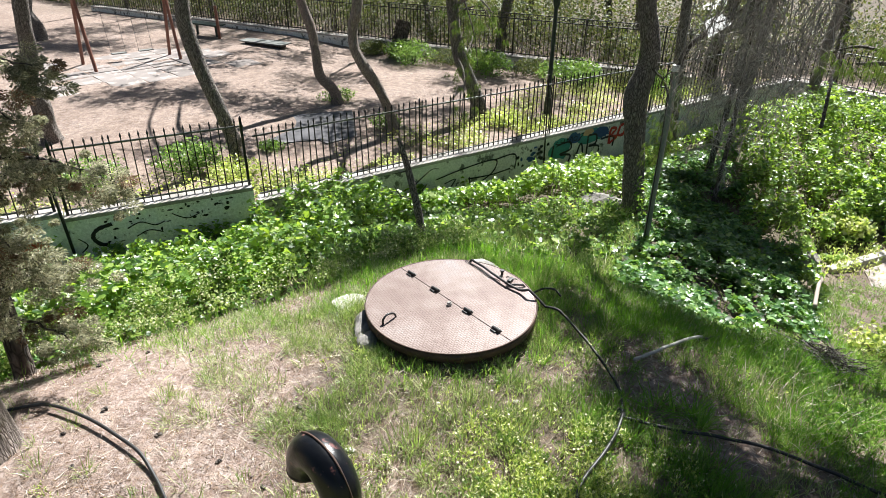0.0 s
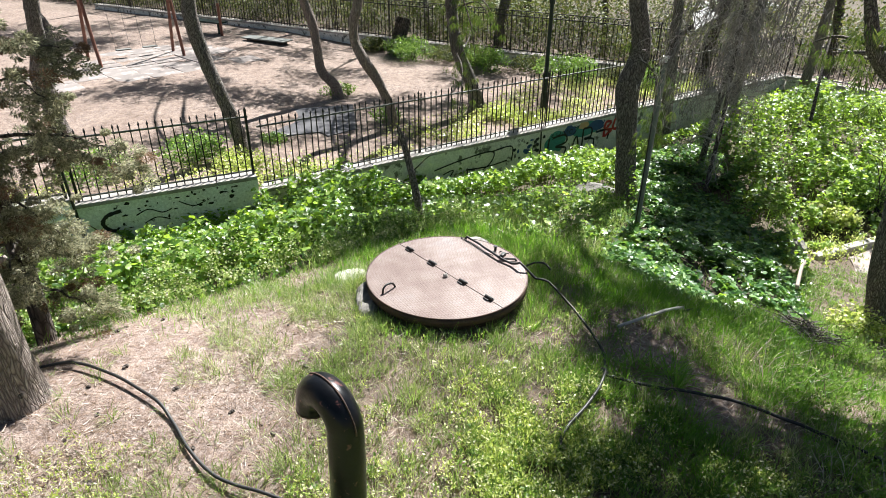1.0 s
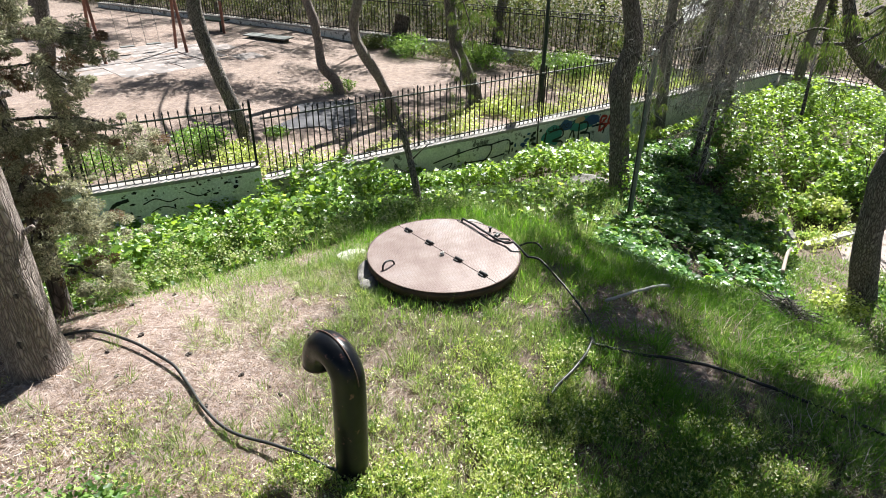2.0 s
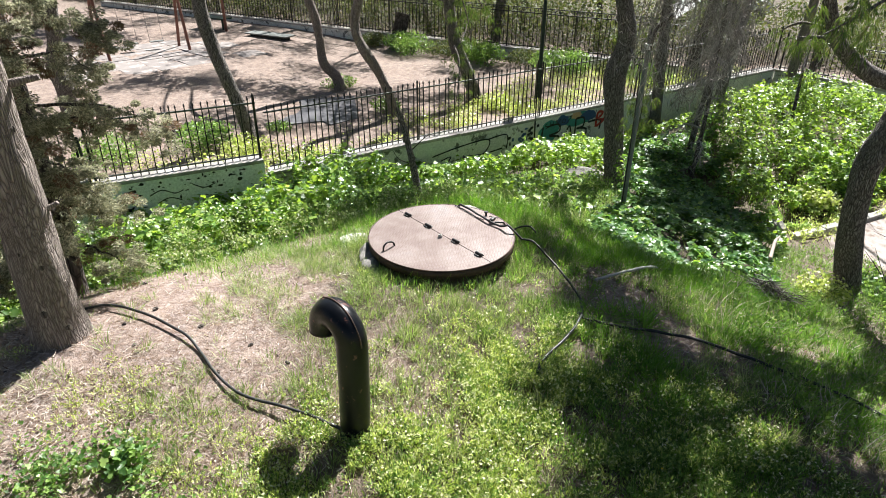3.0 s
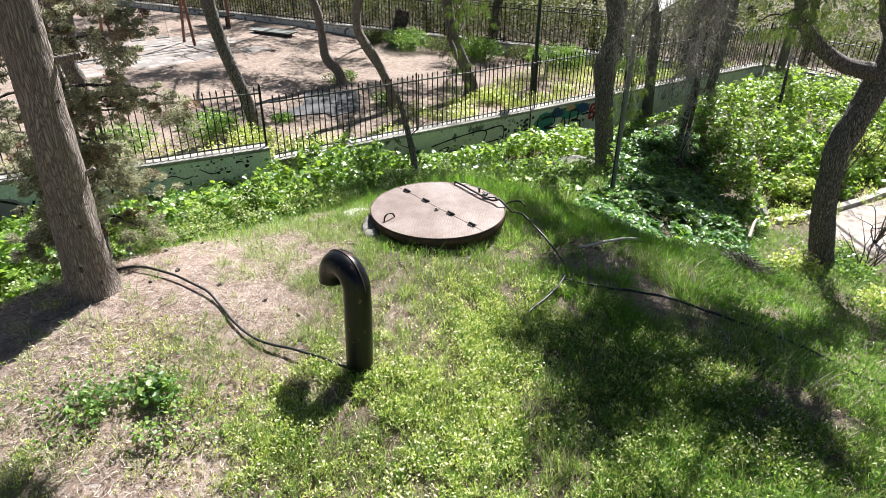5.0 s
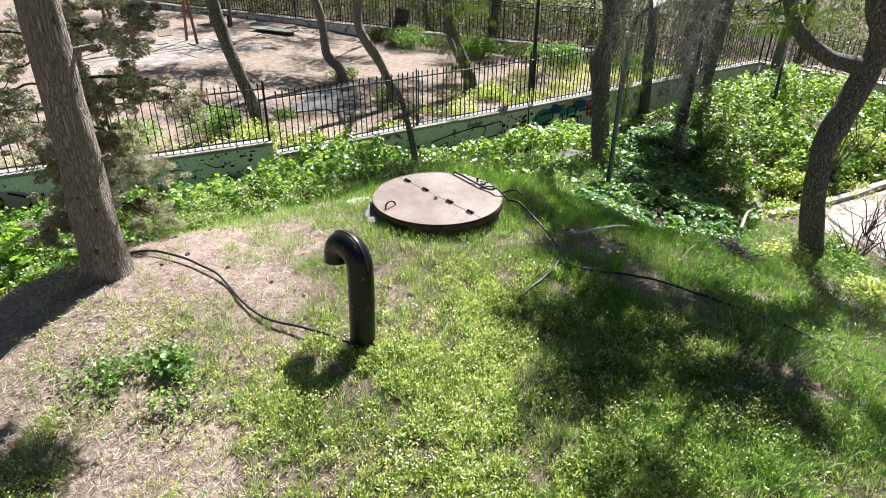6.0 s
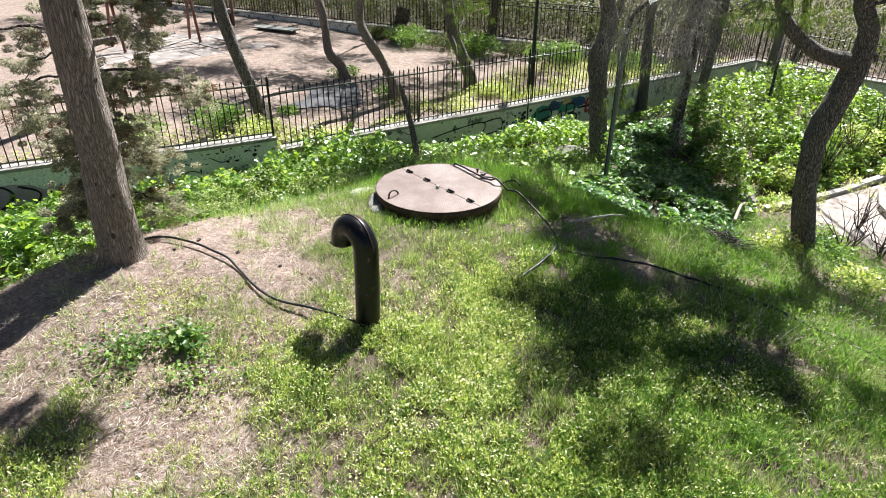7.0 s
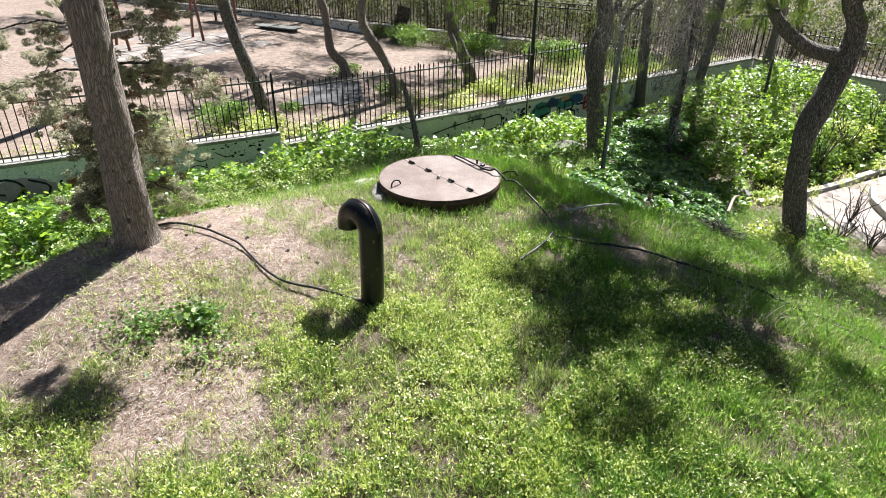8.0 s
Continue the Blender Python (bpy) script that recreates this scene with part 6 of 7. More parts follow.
off_hose = lambda x, y: bare(x, y) * np.where(np.abs(y - np.interp(x, [1.46, 2.0, 2.45, 2.85, 3.2, 3.6, 4.0], [3.72, 3.6, 3.5, 3.36, 3.12, 2.85, 2.5])) < 0.09, np.where((x > 1.4) & (x < 3.3), 0.08, 1.0), 1.0)
fine_turf = lambda x, y: on_mound(x, y) * (0.25 + 0.75 * lawn(x, y)) * (1 - 0.85 * weedy(x, y)) * np.clip(2.6 * vnoise(x * 3.1, y * 3.1, 36) - np.where(x > 1.2, 0.2, 0.5), 0.05, 1) * np.where((x > 1.3) & (y > 2.2), 0.45, 1) * off_hose(x, y) * np.where(x < -0.9, 0.45, 1) * np.where((x < 1.2) & (y > 3.0) & (y < 4.7), 0.8, 1)
on_dirt = lambda x, y: on_mound(x, y) * np.clip((vnoise(x * 1.9, y * 1.9, 38) - 0.45) * 4, 0.02, 1) * np.where((x + 2.9) ** 2 + (y - 3.9) ** 2 < 0.7, 0.1, 1) * (x < -0.3)
stuff("grass", [tufted(13000, (-3.6, 5.4, -2.6, 6.6), fine_turf, 38, 0.05, 0.15, 0.0046, 0.08),
                tufted(2500, (-4.6, 0.0, -2.6, 5.6), on_dirt, 28, 0.04, 0.11, 0.0048, 0.065, 0.75),
                tufted(760, (-2.1, -0.4, 3.5, 5.6), lambda x, y: on_mound(x, y) * np.clip(3 * vnoise(x * 2.6, y * 2.6, 66) - 1.2, 0, 1), 44, 0.05, 0.12, 0.0038, 0.10, 0.9),
                tufted(8500, (-3.6, 5.0, -2.6, 4.6), lambda x, y: on_mound(x, y) * mown(x, y) * lawn(x, y) * weedy(x, y) * 0.8, 20, 0.05, 0.12, 0.0065, 0.05, 0.4)], GRASS, "tufts of fine sunlit grass with straw and bare soil between", "grass")
stuff("grass", [tufted(3600, (0.9, 5.2, -0.5, 5.6), lambda x, y: on_mound(x, y) * mown(x, y) * np.clip((x - 0.8) * 1.2, 0, 1) * np.clip(3.0 * vnoise(x * 2.2, y * 2.2, 63) - 0.7, 0.12, 1) * off_hose(x, y), 34, 0.05, 0.13, 0.0052, 0.09)], LONG_GRASS, "soft dark green grass on the shaded turf", "grass")
stuff("grass", [tufted(2600, (-5.0, 7.5, -7.0, -0.8), lambda x, y: np.clip(1.6 * vnoise(x * 1.3, y * 1.3, 39) - 0.2, 0.05, 1), 14, 0.06, 0.16, 0.012, 0.10)], GRASS, "thin coarse grass on the back of the mound", "grass")


def ring_grass(x, y):
    d = edge_y(x) - y
    a = np.clip(1 - np.abs(d - 0.55) / 0.95, 0, 1) * (0.35 + 0.65 * vnoise(x * 1.6, y * 1.6, 33))
    r = np.hypot(x - LID[0], y - LID[1])
    return np.clip(a * np.where(x > 0.3, 1.3, 0.8) * np.interp(x, [-2.6, -1.3, -0.7], [0.12, 0.3, 1.0]) + 0.35 * np.exp(-((r - 0.98) / 0.13) ** 2) * (x > -0.5), 0, 1) * (y < edge_y(x) + 0.4) * bare(x, y)


stuff("long_grass", [blades(80000, (-3.6, 5.2, 4.0, 8.4), ring_grass, 0.0055, 0.10, 0.27, 0.5),
                     blades(7000, (3.2, 8.6, -2.0, 9.8), lambda x, y: (y < edge_y(x) + 0.2) * (land(x, y) > -2.47) * np.clip(1.9 * vnoise(x * 1.7, y * 1.7, 35) - 0.35, 0.06, 1), 0.008, 0.10, 0.28, 0.6),
                     tufted(11, (1.60, 2.10, 3.68, 4.0), lambda x, y: np.ones(len(x)) * 0.8, 34, 0.14, 0.27, 0.010, 0.05, 1.2)], LONG_GRASS, "soft long grass round the cover and down the bank", "grass")


def clover_zone(x, y):
    return on_mound(x, y) * lawn(x, y) * np.clip(weedy(x, y), 0.04, 1) * np.clip(vnoise(x * 4.5, y * 4.5, 41) * 2.8 - 0.6, 0.06, 1) * np.clip(vnoise(x * 1.6, y * 1.6, 44) * 2.6 - 0.2, 0.2, 1) * clear_of_things(x, y) * mown(x, y)


def weed_plants(n, area, chance, per, size, tall):
    """Small plants, each a cluster of narrow leaves up a short stem."""
    x, y = sown(n, *area, chance)
    big = RNG.uniform(0.5, 1.3, len(x)) * (0.6 + 0.8 * vnoise(x * 2.1, y * 2.1, 31))
    count = np.maximum((per * big).astype(int), 4)
    x, y, big = np.repeat(x, count), np.repeat(y, count), np.repeat(big, count)
    m = len(x)
    a, u = RNG.uniform(0, 2 * np.pi, m), RNG.random(m)
    rad = 0.008 + 0.035 * big * RNG.random(m) * (1 - 0.5 * u)
    x, y = x + np.cos(a) * rad, y + np.sin(a) * rad
    z = land(x, y) + 0.006 + tall * big * u
    s = RNG.uniform(0.6, 1.35, (m, 1)) * np.array([[size * 0.32, size, size]])
    return strew(DIAMOND, np.stack([x, y, z], 1), a - np.pi / 2 + RNG.normal(0, 0.5, m), RNG.normal(0.8, 0.4, m), RNG.normal(0, 0.5, m), s)


# Greener weeds towards +x, where the mix also stands for the shade's tone.
stuff("clover", [weed_plants(84000, (-3.2, 5.0, -2.6, 5.0), lambda x, y: clover_zone(x, y) * np.interp(x + 0.6 * vnoise(x * 1.5, y * 1.5, 57), [0.9, 2.1], [1.0, 0.42]), 14, 0.031, 0.08)], YELLOW_WEED, "low yellow-green weeds crowding the turf", "plants")
stuff("clover", [weed_plants(84000, (-3.2, 5.0, -2.6, 5.0), lambda x, y: clover_zone(x, y) * np.interp(x + 0.6 * vnoise(x * 1.5, y * 1.5, 57), [0.9, 2.1], [0.42, 1.0]), 14, 0.033, 0.07)], WEED, "dark green small-leaved weeds, thicker on the shaded side of the turf", "plants")
stuff("clover", [weed_plants(4200, (-3.6, -0.3, -2.6, 3.0), lambda x, y: np.clip(vnoise(x * 2.3, y * 2.3, 56) * 3.2 - 1.5, 0, 1) * np.interp(x, [-3.6, -2.6, -0.6, -0.3], [0.3, 1, 1, 0]), 12, 0.026, 0.06)], YELLOW_WEED, "scattered low weeds on the bare soil", "plants")
for area, n, mat, size, lab in (((-3.0, 5.0, -2.0, 4.4), 60000, PETAL, 0.0085, "tiny white flower heads in the turf"), ((-1, 4.6, -2.0, 4.6), 160, YELLOW_PETAL, 0.013, "scattered small yellow flowers in the turf")):
    x, y = sown(n, *area, lambda a, b_: clover_zone(a, b_) * (0.15 + 0.85 * vnoise(a * 2, b_ * 2, 43)))
    m = len(x)
    stuff("flowers", [strew(FLOWER, np.stack([x, y, land(x, y) + RNG.uniform(0.04, 0.11, m)], 1), RNG.uniform(0, 6.28, m), RNG.normal(0, 0.4, m), RNG.normal(0, 0.4, m), np.full((m, 1), size) * RNG.uniform(0.6, 1.3, (m, 1)))], mat, lab, "flowers")
# weeds and dry stalks down the bank
bank = lambda a, b_: (b_ < edge_y(a) + 0.2) * (land(a, b_) > -2.47) * np.clip(2.4 * vnoise(a * 2.3, b_ * 2.3, 52) - 0.5, 0.05, 1)
stuff("weeds", [weed_plants(9000, (3.0, 8.6, -1.5, 9.8), bank, 16, 0.042, 0.18)], WEED, "tall green weeds on the bank", "plants")
stuff("dry_stalks", [blades(20000, (2.8, 8.6, -1.5, 9.8), bank, 0.008, 0.08, 0.28, 1.0)], DRY, "bleached dry stalks among the weeds of the bank", "plants")
# broad weeds by the dirt
x, y = sown(24000, -3.4, -1.2, 0.4, 2.6, lambda a, b_: np.clip(1.3 * np.exp(-((a + 2.2) ** 2 / 0.17 + (b_ - 1.64) ** 2 / 0.07)) * np.clip(2.6 * vnoise(a * 5, b_ * 5, 48) - 0.7, 0, 1), 0, 1))
m = len(x)
z = land(x, y) + 0.16 * RNG.random(m) ** 0.7
stuff("weeds", [strew(LOBED, np.stack([x, y, z], 1), RNG.uniform(0, 6.28, m), RNG.normal(0, 0.5, m), RNG.normal(0, 0.5, m), RNG.uniform(0.014, 0.036, (m, 1)) + 0.035 * np.exp(-((x + 2.05) ** 2 + (y - 1.82) ** 2) / 0.02)[:, None])], WEED, "low leafy green weed patch on the dirt", "plants")


def y_free(a, b_):
    return (b_ < edge_y(a) - 0.25) * np.clip(vnoise(a * 1.4, b_ * 1.4, 49) * 1.6 - 0.3, 0, 1)


# ---- litter on the bare earth ----
def litter(n, width, low, high, material, label):
    x, y = sown(n, -5.0, 5.0, -2.2, 6.2, lambda a, b_: on_mound(a, b_) * (1 - 0.35 * lawn(a, b_)) * clear_of_things(a, b_) * np.clip(2.6 * vnoise(a * 1.7, b_ * 1.7, 45) - 0.45, 0.30, 1) * (1 - 0.85 * np.exp(-((a + 2.6) ** 2 / 1.2 + (b_ - 4.2) ** 2 / 0.35))))
    m = len(x)
    ln = RNG.uniform(low, high, m)
    stuff("pine_litter", [strew(SLIVER, np.stack([x, y, land(x, y) + RNG.uniform(0.003, 0.02, m)], 1), RNG.uniform(0, 6.28, m), np.abs(RNG.normal(0.05, 0.22, m)), RNG.uniform(-0.9, 0.9, m), np.stack([RNG.uniform(0.6, 1.3, m) * width, ln, ln], 1))], material, label, "litter")


litter(100000, 0.005, 0.03, 0.12, DRY, "dry straw and pale needles scattered on the bare soil")
litter(100000, 0.0075, 0.015, 0.05, BROWN_NEEDLE, "brown fallen needles and bark bits on the bare soil")


def cone_mesh():
    bm = bmesh.new()
    bmesh.ops.create_icosphere(bm, subdivisions=2, radius=1.0)
    for v in bm.verts:
        v.co *= 1 + 0.25 * noise.noise(v.co * 4)
        v.co = Vector((v.co.x * 0.016, v.co.y * 0.026, v.co.z * 0.016 + 0.010))
    me = bpy.data.meshes.new("pine_cone")
    bm.to_mesh(me)
    bm.free()
    me.materials.append(BARK_DARK)
    return me


cone = cone_mesh()
x, y = sown(45, -4.3, -0.8, 1.0, 4.6, lambda a, b_: (1 - lawn(a, b_)) * on_mound(a, b_) * 0.55)
for a, b_ in zip(x, y):
    ob = new("pine_cone", cone)
    ob.matrix_world = Matrix.Translation(ground_at(a, b_)) @ Matrix.Rotation(RNG.uniform(0, 6.28), 4, "Z") @ Matrix.Scale(RNG.uniform(0.6, 1.2), 4)
    tagged(ob, "dark fallen pine cone on the dirt", "pine cone", "fallen pine cones")


# twig pile and fallen branches on the bank
def twig_pile():
    g = np.random.default_rng(91)
    p = thing("twig_pile", ground_at(4.25, 5.5), "heap of dry grey brushwood on the bank", "brushwood", kind="stuff")
    for k in range(150):
        a, r = g.uniform(0, 6.28), g.uniform(0, 0.33)
        c = np.array([r * math.cos(a) * 1.2, r * math.sin(a) * 0.7, 0.02])
        c[2] = float(land(4.25 + c[0], 5.5 + c[1])[0]) - float(land(4.25, 5.5)[0]) + 0.04 + g.uniform(0, 0.24) * (1 - r / 0.45)
        d = np.array([g.normal(0.7, 0.5), g.normal(-0.3, 0.6), g.normal(0.0, 0.3)]) * g.uniform(0.14, 0.3)
        tube("twig", [tuple(c - d), tuple(c + g.normal(0, 0.04, 3)), tuple(c + d)], (0.0055, 0.0045, 0.002), BARK_DARK if k % 3 else DEAD_TWIG, p, 8, 5)
    return p


twig_pile()
hose("fallen_branch", [(4.0, 5.75, 0.03), (3.85, 5.55, 0.08), (3.65, 5.4, 0.05)], 0.014, DRY, "pale dry stick on the bank", 0.02, 20)
tube("fallen_branch", [(5.35, 7.55, -1.35), (5.62, 8.0, -1.28), (5.78, 8.2, -1.3), (6.0, 8.55, -1.45)], (0.03, 0.026, 0.014), DRY, None, 24, 8)
tagged(bpy.data.objects["fallen_branch.001"], "bleached fallen branch lying on the leaves", "branch")
tube("fallen_branch", [(9.2, 14.8, -1.9), (9.5, 15.4, -0.9), (9.9, 16.2, 0.1), (10.5, 17.2, 0.9)], (0.05, 0.045, 0.03, 0.015), BARK_DARK, None, 24, 8)
tagged(bpy.data.objects["fallen_branch.002"], "dark bare branch leaning out of the bushes", "branch")
pebble("rock", ground_at(3.15, 11.6, 0.15), (0.5, 0.22, 0.2), GREY_ROCK, "long grey rock showing in the weeds", seed=14)
pebble("rock", ground_at(7.05, 10.65, 0.12), (0.28, 0.2, 0.17), GREY_ROCK, "grey rock beside the kerb", seed=15)
pebble("rock", ground_at(6.3, 10.7, 0.1), (0.2, 0.2, 0.14), GREY_ROCK, "grey rock among the ivy", seed=16)
for k, (x0, y0) in enumerate(((2.92, 1.72), (3.15, 1.75), (3.3, 1.35), (-1.95, 0.55), (0.62, 3.9), (-0.65, 3.35))):
    pebble("stone", ground_at(x0, y0, 0.012), (0.024 + 0.006 * (k % 3), 0.018, 0.014), PALE_STONE, "pale pebble lying in the grass", seed=40 + k, group="pebbles in the grass")


x, y = sown(5000, 7.6, 12, 4, 12.5, lambda a, b_: (y_free(a, b_)))
m = len(x)
stuff("path_litter", [strew(SLIVER, np.stack([x, y, np.full(m, -2.485)], 1), RNG.uniform(0, 6.28, m), RNG.normal(0.05, 0.1, m), RNG.uniform(-0.6, 0.6, m), np.stack([RNG.uniform(0.006, 0.012, m), RNG.uniform(0.04, 0.14, m), np.full(m, 0.1)], 1))], BROWN_NEEDLE, "brown twigs and needles strewn on the footpath", "litter")


# bare shrubs by the path
def bare_shrub(place, height, label, seed, n=9):
    g = np.random.default_rng(seed)
    s = thing("bare_shrub", place, label, "shrub")
    for k in range(n):
        a = g.uniform(0, 6.28)
        d = np.array([math.cos(a), math.sin(a), 0]) * g.uniform(0.2, 0.6)
        pts = [(0, 0, -0.05), tuple(d * 0.3 + [0, 0, height * 0.35]), tuple(d * 0.7 + g.normal(0, 0.08, 3) + [0, 0, height * 0.7]), tuple(d * 1.1 + g.normal(0, 0.1, 3) + [0, 0, height * g.uniform(0.8, 1.1)])]
        tube("stem", pts, (0.016, 0.012, 0.008, 0.003), BARK_DARK, s, 14, 6)
        for f in (1, 2):
            q = np.array(pts[f])
            e = q + g.normal(0, 0.16, 3) + [0, 0, 0.12]
            tube("twig", [tuple(q), tuple((q + e) / 2 + g.normal(0, 0.03, 3)), tuple(e)], (0.006, 0.005, 0.002), BARK_DARK, s, 8, 5)
    return s


bare_shrub(ground_at(7.35, 7.4), 0.85, "leafless dark shrub beside the path", 101, 8)
bare_shrub(ground_at(8.0, 6.3), 0.7, "small leafless shrub at the edge of the path", 102, 6)
bare_shrub((8.7, 8.2, -2.5), 0.9, "leafless grey shrub standing in the path", 105, 9)
bare_shrub((9.1, 9.6, -2.5), 0.8, "thin leafless shrub beside the path", 106, 8)
bare_shrub((12.2, 14.2, -2.5), 1.6, "tall leafless shrub behind the kerb", 107, 11)
bare_shrub((9.8, 12.4, -2.4), 1.5, "leafless brown shrub behind the kerb", 103, 10)
bare_shrub((11.0, 13.4, -2.4), 1.4, "tangled leafless shrub behind the kerb", 104, 10)


def kerb_growth(a, b_):
    """Weeds that crowd both sides of the long kerb."""
    line = np.interp(a, [7.2, 9.4, 11.8, 14.5], [10.4, 11.35, 12.7, 13.9])
    d = b_ - line
    return np.where(d > 0, np.exp(-d / 0.35), 0.75 * np.exp(d / 0.22)) * np.clip(2.4 * vnoise(a * 1.9, b_ * 1.9, 55) - 0.4, 0, 1)


stuff("weeds", [weed_plants(5200, (7.2, 14.2, 9.8, 14.8), kerb_growth, 14, 0.07, 0.22)], YELLOW_WEED, "weeds growing over the kerb of the footpath", "plants")


# ---- plants in the park ----
def bush(place, r, h, n, size, material, label, seed, shape=DIAMOND):
    g = np.random.default_rng(seed)
    o = g.normal(0, 1, (n, 3))
    o /= np.linalg.norm(o, axis=1)[:, None]
    o *= g.random((n, 1)) ** 0.4
    lump = 0.75 + 0.5 * vnoise(o[:, 0] * 2.5 + 7, o[:, 1] * 2.5 + o[:, 2] * 2 + 7, seed)
    at = o * lump[:, None] * [r, r, h * 0.5] + [0, 0, h * 0.45]
    at[:, 2] = np.maximum(at[:, 2], 0.01)
    arr = strew(shape, at + np.array(place), g.uniform(0, 6.28, n), g.normal(0, 0.7, n), g.normal(0, 0.7, n), g.uniform(0.6, 1.3, (n, 1)) * size)
    t = thing("bush", place, label, "bush")
    v, tr = arr
    child("leaves", raw_mesh("leaves", v - np.array(place), tr, material), t, kind="stuff")
    for k in range(5):
        d = g.normal(0, 0.4, 3) * r
        tube("stem", [(0, 0, -0.05), (d[0] * 0.5, d[1] * 0.5, h * 0.4), (d[0], d[1], h * 0.75)], (0.012, 0.008, 0.004), BARK_DARK, t, 8, 5)
    return t


for k, (x0, y0, r0, h0) in enumerate(((9.7, 12.9, 0.7, 1.0), (11.2, 13.9, 0.8, 1.1), (12.5, 14.8, 0.9, 1.2), (8.5, 12.0, 0.5, 0.6))):
    bush((x0, y0, -2.5), r0, h0, 1900, 0.075, YELLOW_WEED if k % 2 else WEED, "loose green bush with thin stems behind the kerb", 160 + k)
for k, (x0, y0, r0, h0) in enumerate(((6.75, 6.7, 0.35, 0.4), (5.6, 6.5, 0.4, 0.35), (7.0, 7.6, 0.4, 0.45), (6.5, 5.7, 0.4, 0.3))):
    bush(ground_at(x0, y0), r0, h0, 900, 0.05, YELLOW_WEED if k % 2 else WEED, "leafy weeds at the foot of the forked pine", 170 + k)
bush((-5.3, 12.75, PARK + 0.1), 0.75, 0.6, 2200, 0.05, WEED, "low green weeds at the foot of the leaning trunk", 111)
bush((-4.4, 12.4, PARK), 0.6, 0.45, 1500, 0.05, YELLOW_WEED, "bright green weeds behind the railings", 112)
bush((-7.0, 11.6, PARK + 0.1), 0.8, 0.6, 2000, 0.05, WEED, "green weeds behind the wall", 113)
bush((-3.1, 18.6, PARK), 0.55, 0.35, 900, 0.05, WEED, "tuft of weeds at a crooked trunk", 114)
bush((1.6, 16.3, PARK), 0.6, 0.42, 1500, 0.05, YELLOW_WEED, "round green bush behind the railings", 115)
bush((-1.4, 15.9, PARK), 0.4, 0.4, 900, 0.05, WEED, "weeds at the foot of a trunk", 116)
bush((-4.0, 14.2, PARK), 0.35, 0.25, 600, 0.045, WEED, "small tuft of weeds on the sand", 117)
for k in range(11):
    f = 0.60 + k * 0.036
    x0, y0 = BACK[0][0] + (BACK[1][0] - BACK[0][0]) * f, BACK[0][1] + (BACK[1][1] - BACK[0][1]) * f
    bush((x0 - 0.25 + 0.3 * math.sin(k * 2.2), y0 - 0.8 - 0.35 * (k % 3), PARK), 0.6 + 0.12 * (k % 4), 0.55 + 0.18 * ((k * 7) % 3), 1700, 0.06, WEED if k % 3 else DULL_LEAF, "green weeds and low bushes at the far fence", 120 + k)
x, y = sown(300000, -9, 11, 7, 21.5, lambda a, b_: (beyond_wall(a, b_) > 0.2) * np.clip(1.25 - beyond_wall(a, b_) / np.interp(a, [-5, 0, 3, 8], [1.5, 1.9, 3.2, 4.0]), 0, 1) * np.clip(vnoise(a * 1.3, b_ * 1.3, 51) * 3.4 - 1.1, 0.02, 1))
m = len(x)
stuff("weeds", [strew(DIAMOND, np.stack([x, y, land(x, y) + 0.22 * RNG.random(m)], 1), RNG.uniform(0, 6.28, m), RNG.normal(0.2, 0.6, m), RNG.normal(0, 0.6, m), RNG.uniform(0.6, 1.3, (m, 1)) * 0.05)], YELLOW_WEED, "bright weeds growing behind the railings", "plants")


# stump-like slab leaning at the far fence
bm = bmesh.new()
box(bm, (0.55, 0.14, 1.35), Matrix.Rotation(radians(14), 4, "Y"), 0.03)
slab = part("old_board", bm, BARK_DARK, None, "dark weathered board leaning at the far fence")
slab.location = (-1.75, 24.9, PARK - 0.02)
tagged(slab, category="board")


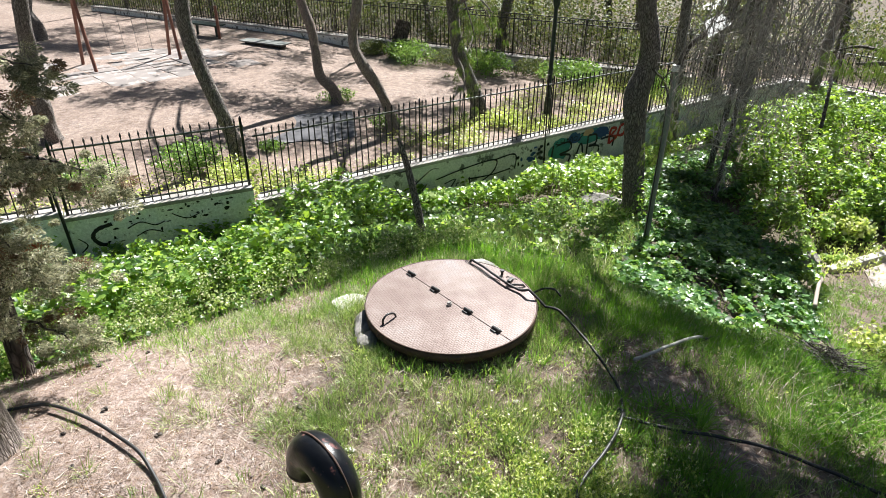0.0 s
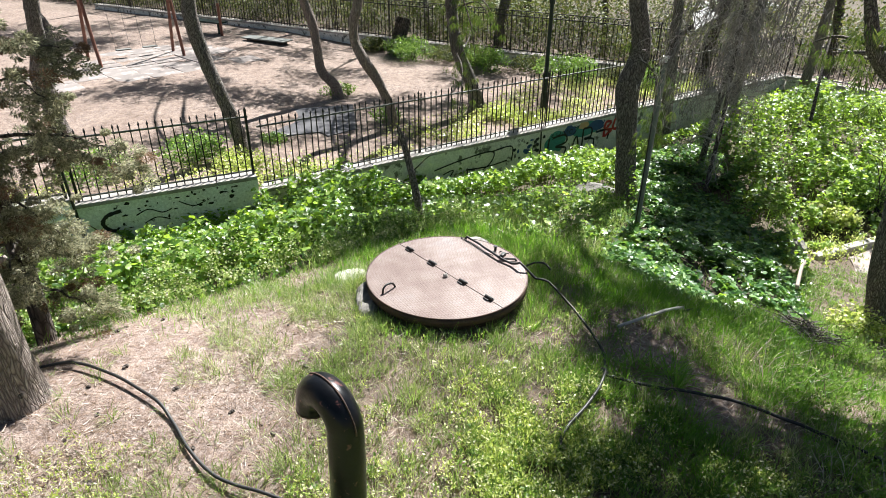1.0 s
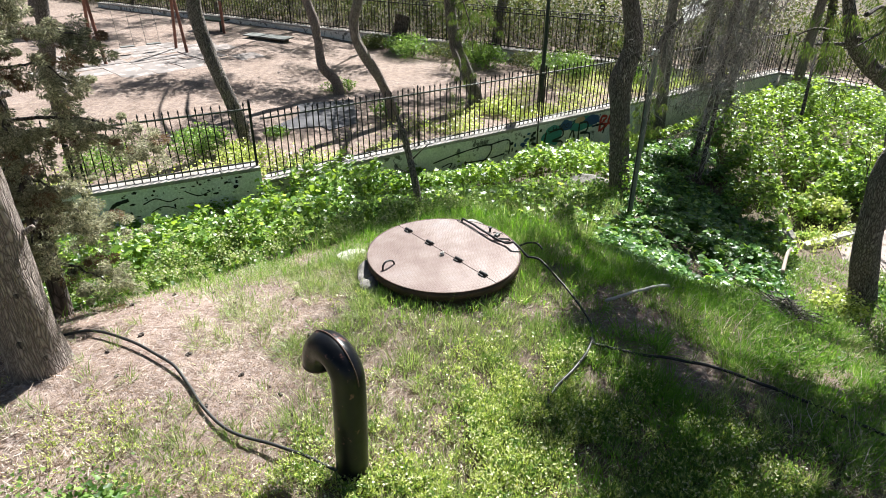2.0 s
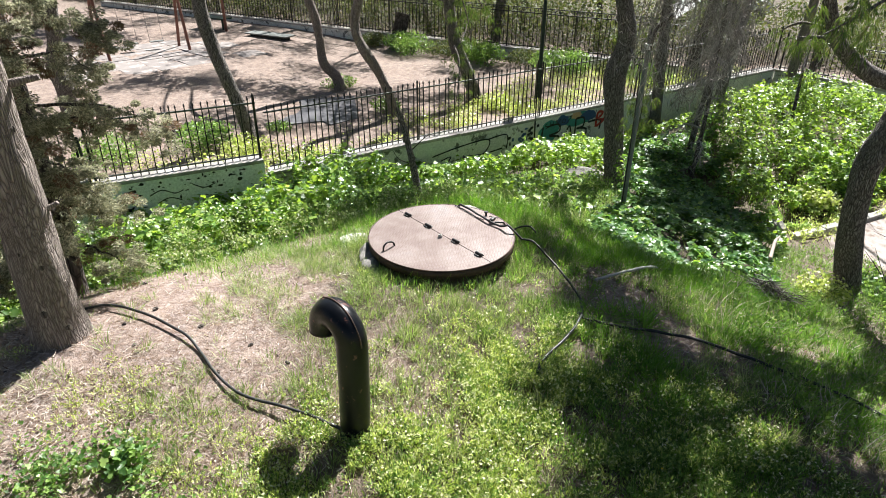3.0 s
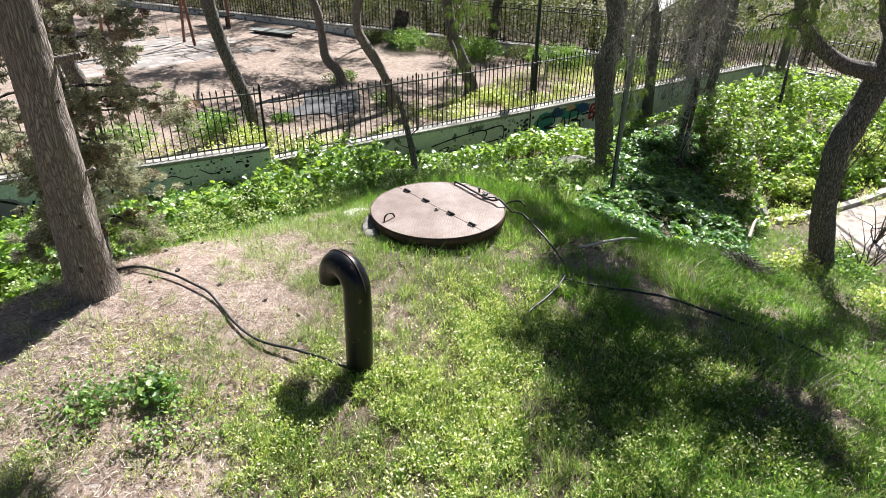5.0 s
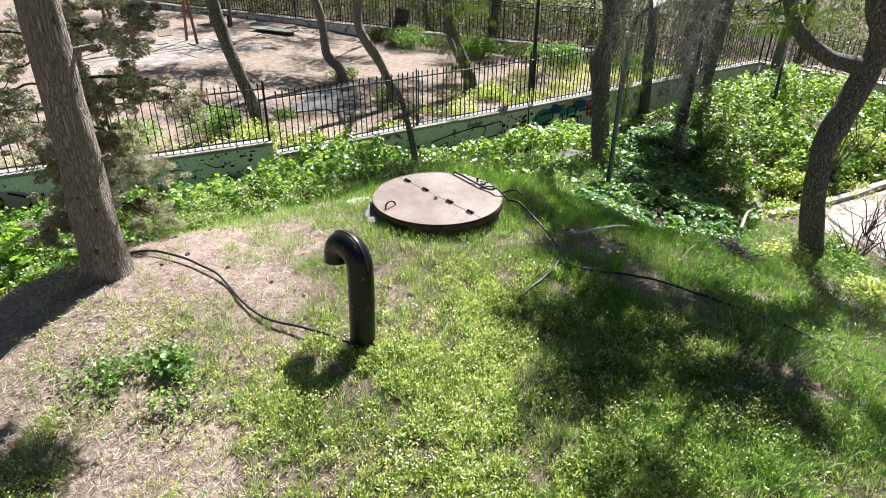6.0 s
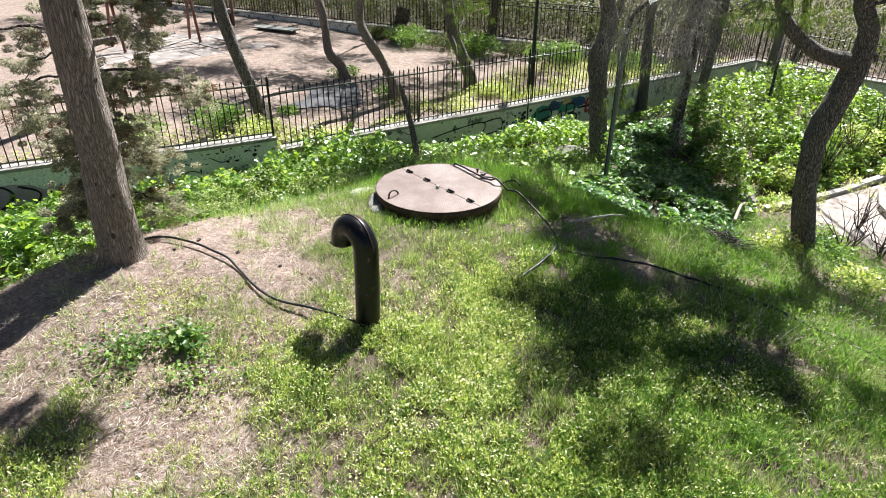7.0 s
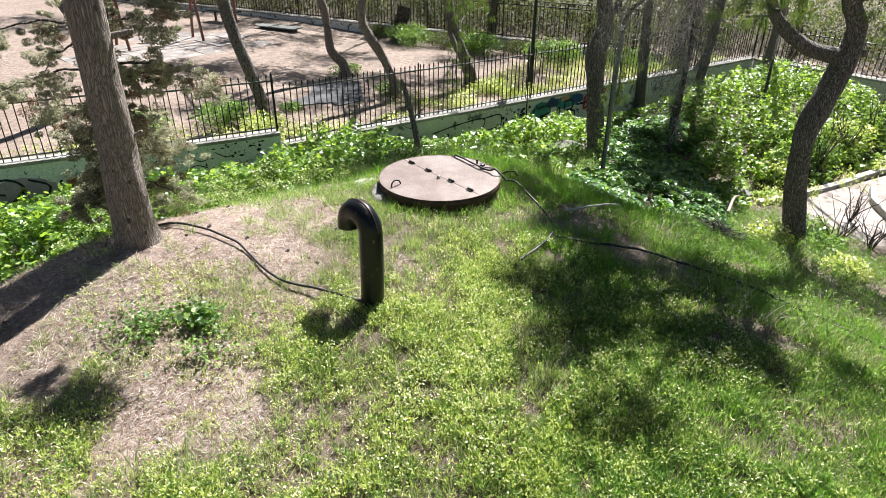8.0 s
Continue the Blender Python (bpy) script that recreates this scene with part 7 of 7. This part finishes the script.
# ---- wood beyond the far fence ----
def wood():
    g = np.random.default_rng(131)
    n = 170000
    f = g.random(n)
    depth = g.random(n) ** 1.3 * 11 + 0.7
    bx = BACK[0][0] - 8 + (BACK[1][0] + 16 - BACK[0][0]) * f
    by = BACK[0][1] + 4.46 + (BACK[1][1] - 8.92 - BACK[0][1]) * f
    x, y = bx + depth * 0.487, by + depth * 0.873
    keep = (beyond_wall(x, y) > 1.0) & (g.random(len(x)) < np.where(x > 7, 0.7, 1.0))
    x, y, depth = x[keep], y[keep], depth[keep]
    hmax = 0.8 + 2.6 * np.clip(vnoise(x * 0.55, y * 0.55, 61) * 1.5 - 0.3, 0, 1) + 0.5 * vnoise(x * 1.9, y * 1.9, 62)
    z = PARK + hmax * g.random(len(x)) ** 0.7
    m = len(x)
    stuff("undergrowth", [strew(DIAMOND, np.stack([x, y, z], 1), g.uniform(0, 6.28, m), g.normal(0, 0.7, m), g.normal(0, 0.7, m), g.uniform(0.6, 1.4, (m, 1)) * 0.085)], DULL_LEAF, "dull green undergrowth beyond the far fence", "plants")
    m = 5000
    f, depth = g.random(m), g.random(m) * 9 + 0.6
    x = BACK[0][0] - 6 + (BACK[1][0] + 14 - BACK[0][0]) * f + depth * 0.487
    y = BACK[0][1] + 3.3 + (BACK[1][1] - 7.8 - BACK[0][1]) * f + depth * 0.873
    keep = beyond_wall(x, y) > 1.0
    x, y = x[keep], y[keep]
    m = len(x)
    L = g.uniform(0.6, 2.2, m)
    stuff("brushwood", [strew(BLADE, np.stack([x, y, np.full(m, PARK - 0.05)], 1), g.uniform(0, 6.28, m), g.normal(1.2, 0.45, m), g.uniform(-3, 3, m), np.stack([g.uniform(0.012, 0.03, m), L, L], 1))], DEAD_TWIG, "bare brown brush beyond the far fence", "plants")
    for k in range(17):
        f = (k + 0.5 + 0.4 * math.sin(k * 3.3)) / 17
        d = 1.2 + (k * 37 % 11) * 0.55
        x = BACK[0][0] + (BACK[1][0] + 4 - BACK[0][0]) * f + d * 0.487
        y = BACK[0][1] + (BACK[1][1] - 2.2 - BACK[0][1]) * f + d * 0.873
        r = 0.12 + 0.05 * (k % 3)
        lx = 0.5 * math.sin(k * 1.9)
        # The clumps sit off the trunk so their shade falls inside the park.
        tree([(x, y, PARK), (x + lx * 0.3, y, PARK + 1.4), (x + lx, y, PARK + 3.2), (x + lx * 1.3, y, PARK + 6)], (r, r * 0.9, r * 0.8, r * 0.5), BARK_PINE if k % 2 else BARK_DARK, "pine trunk in the wood beyond the fence",
             [shade_clumps((x + lx * 1.3, y - 1.2, PARK + 7.4), (2.0, 2.0, 0.9), 44 if k < 13 else 4, 140 + k, 60, 0.5)], seed=70 + k, seg=12)


wood()


# ---- a car parked beyond the wood ----
def car():
    c = thing("car", (14.6, 33.0, PARK), "pale blue-white car parked far beyond the trees", "car")
    prof = [(-2.0, 0.35), (-1.98, 0.75), (-1.2, 0.88), (-0.6, 1.36), (0.75, 1.40), (1.4, 0.95), (2.0, 0.88), (2.05, 0.35)]
    bm = bmesh.new()
    sides = [[bm.verts.new((x, s * (0.82 if z < 1 else 0.66), z)) for x, z in prof] for s in (-1, 1)]
    bm.faces.new(sides[0][::-1])
    bm.faces.new(sides[1])
    for i in range(len(prof)):
        j = (i + 1) % len(prof)
        bm.faces.new([sides[0][i], sides[0][j], sides[1][j], sides[1][i]])
    bmesh.ops.recalc_face_normals(bm, faces=bm.faces)
    bmesh.ops.bevel(bm, geom=bm.edges[:], offset=0.05, segments=2, affect="EDGES")
    part("body", bm, WHITE_ENAMEL, c)
    for s in (-1, 1):
        bm = bmesh.new()
        box(bm, (1.3, 0.02, 0.34), Matrix.Translation((0.1, s * 0.75, 0.98)), 0.005)
        part("window", bm, HOSE, c, "dark side window")
        for x in (-1.25, 1.3):
            bm = bmesh.new()
            cyl(bm, 0.33, 0.33, 0.2, Matrix.Translation((x, s * 0.80 + 0.1, 0.33)) @ Matrix.Rotation(radians(90), 4, "X"), 18)
            part("wheel", bm, HOSE, c, "black tyre")
    return c


car()
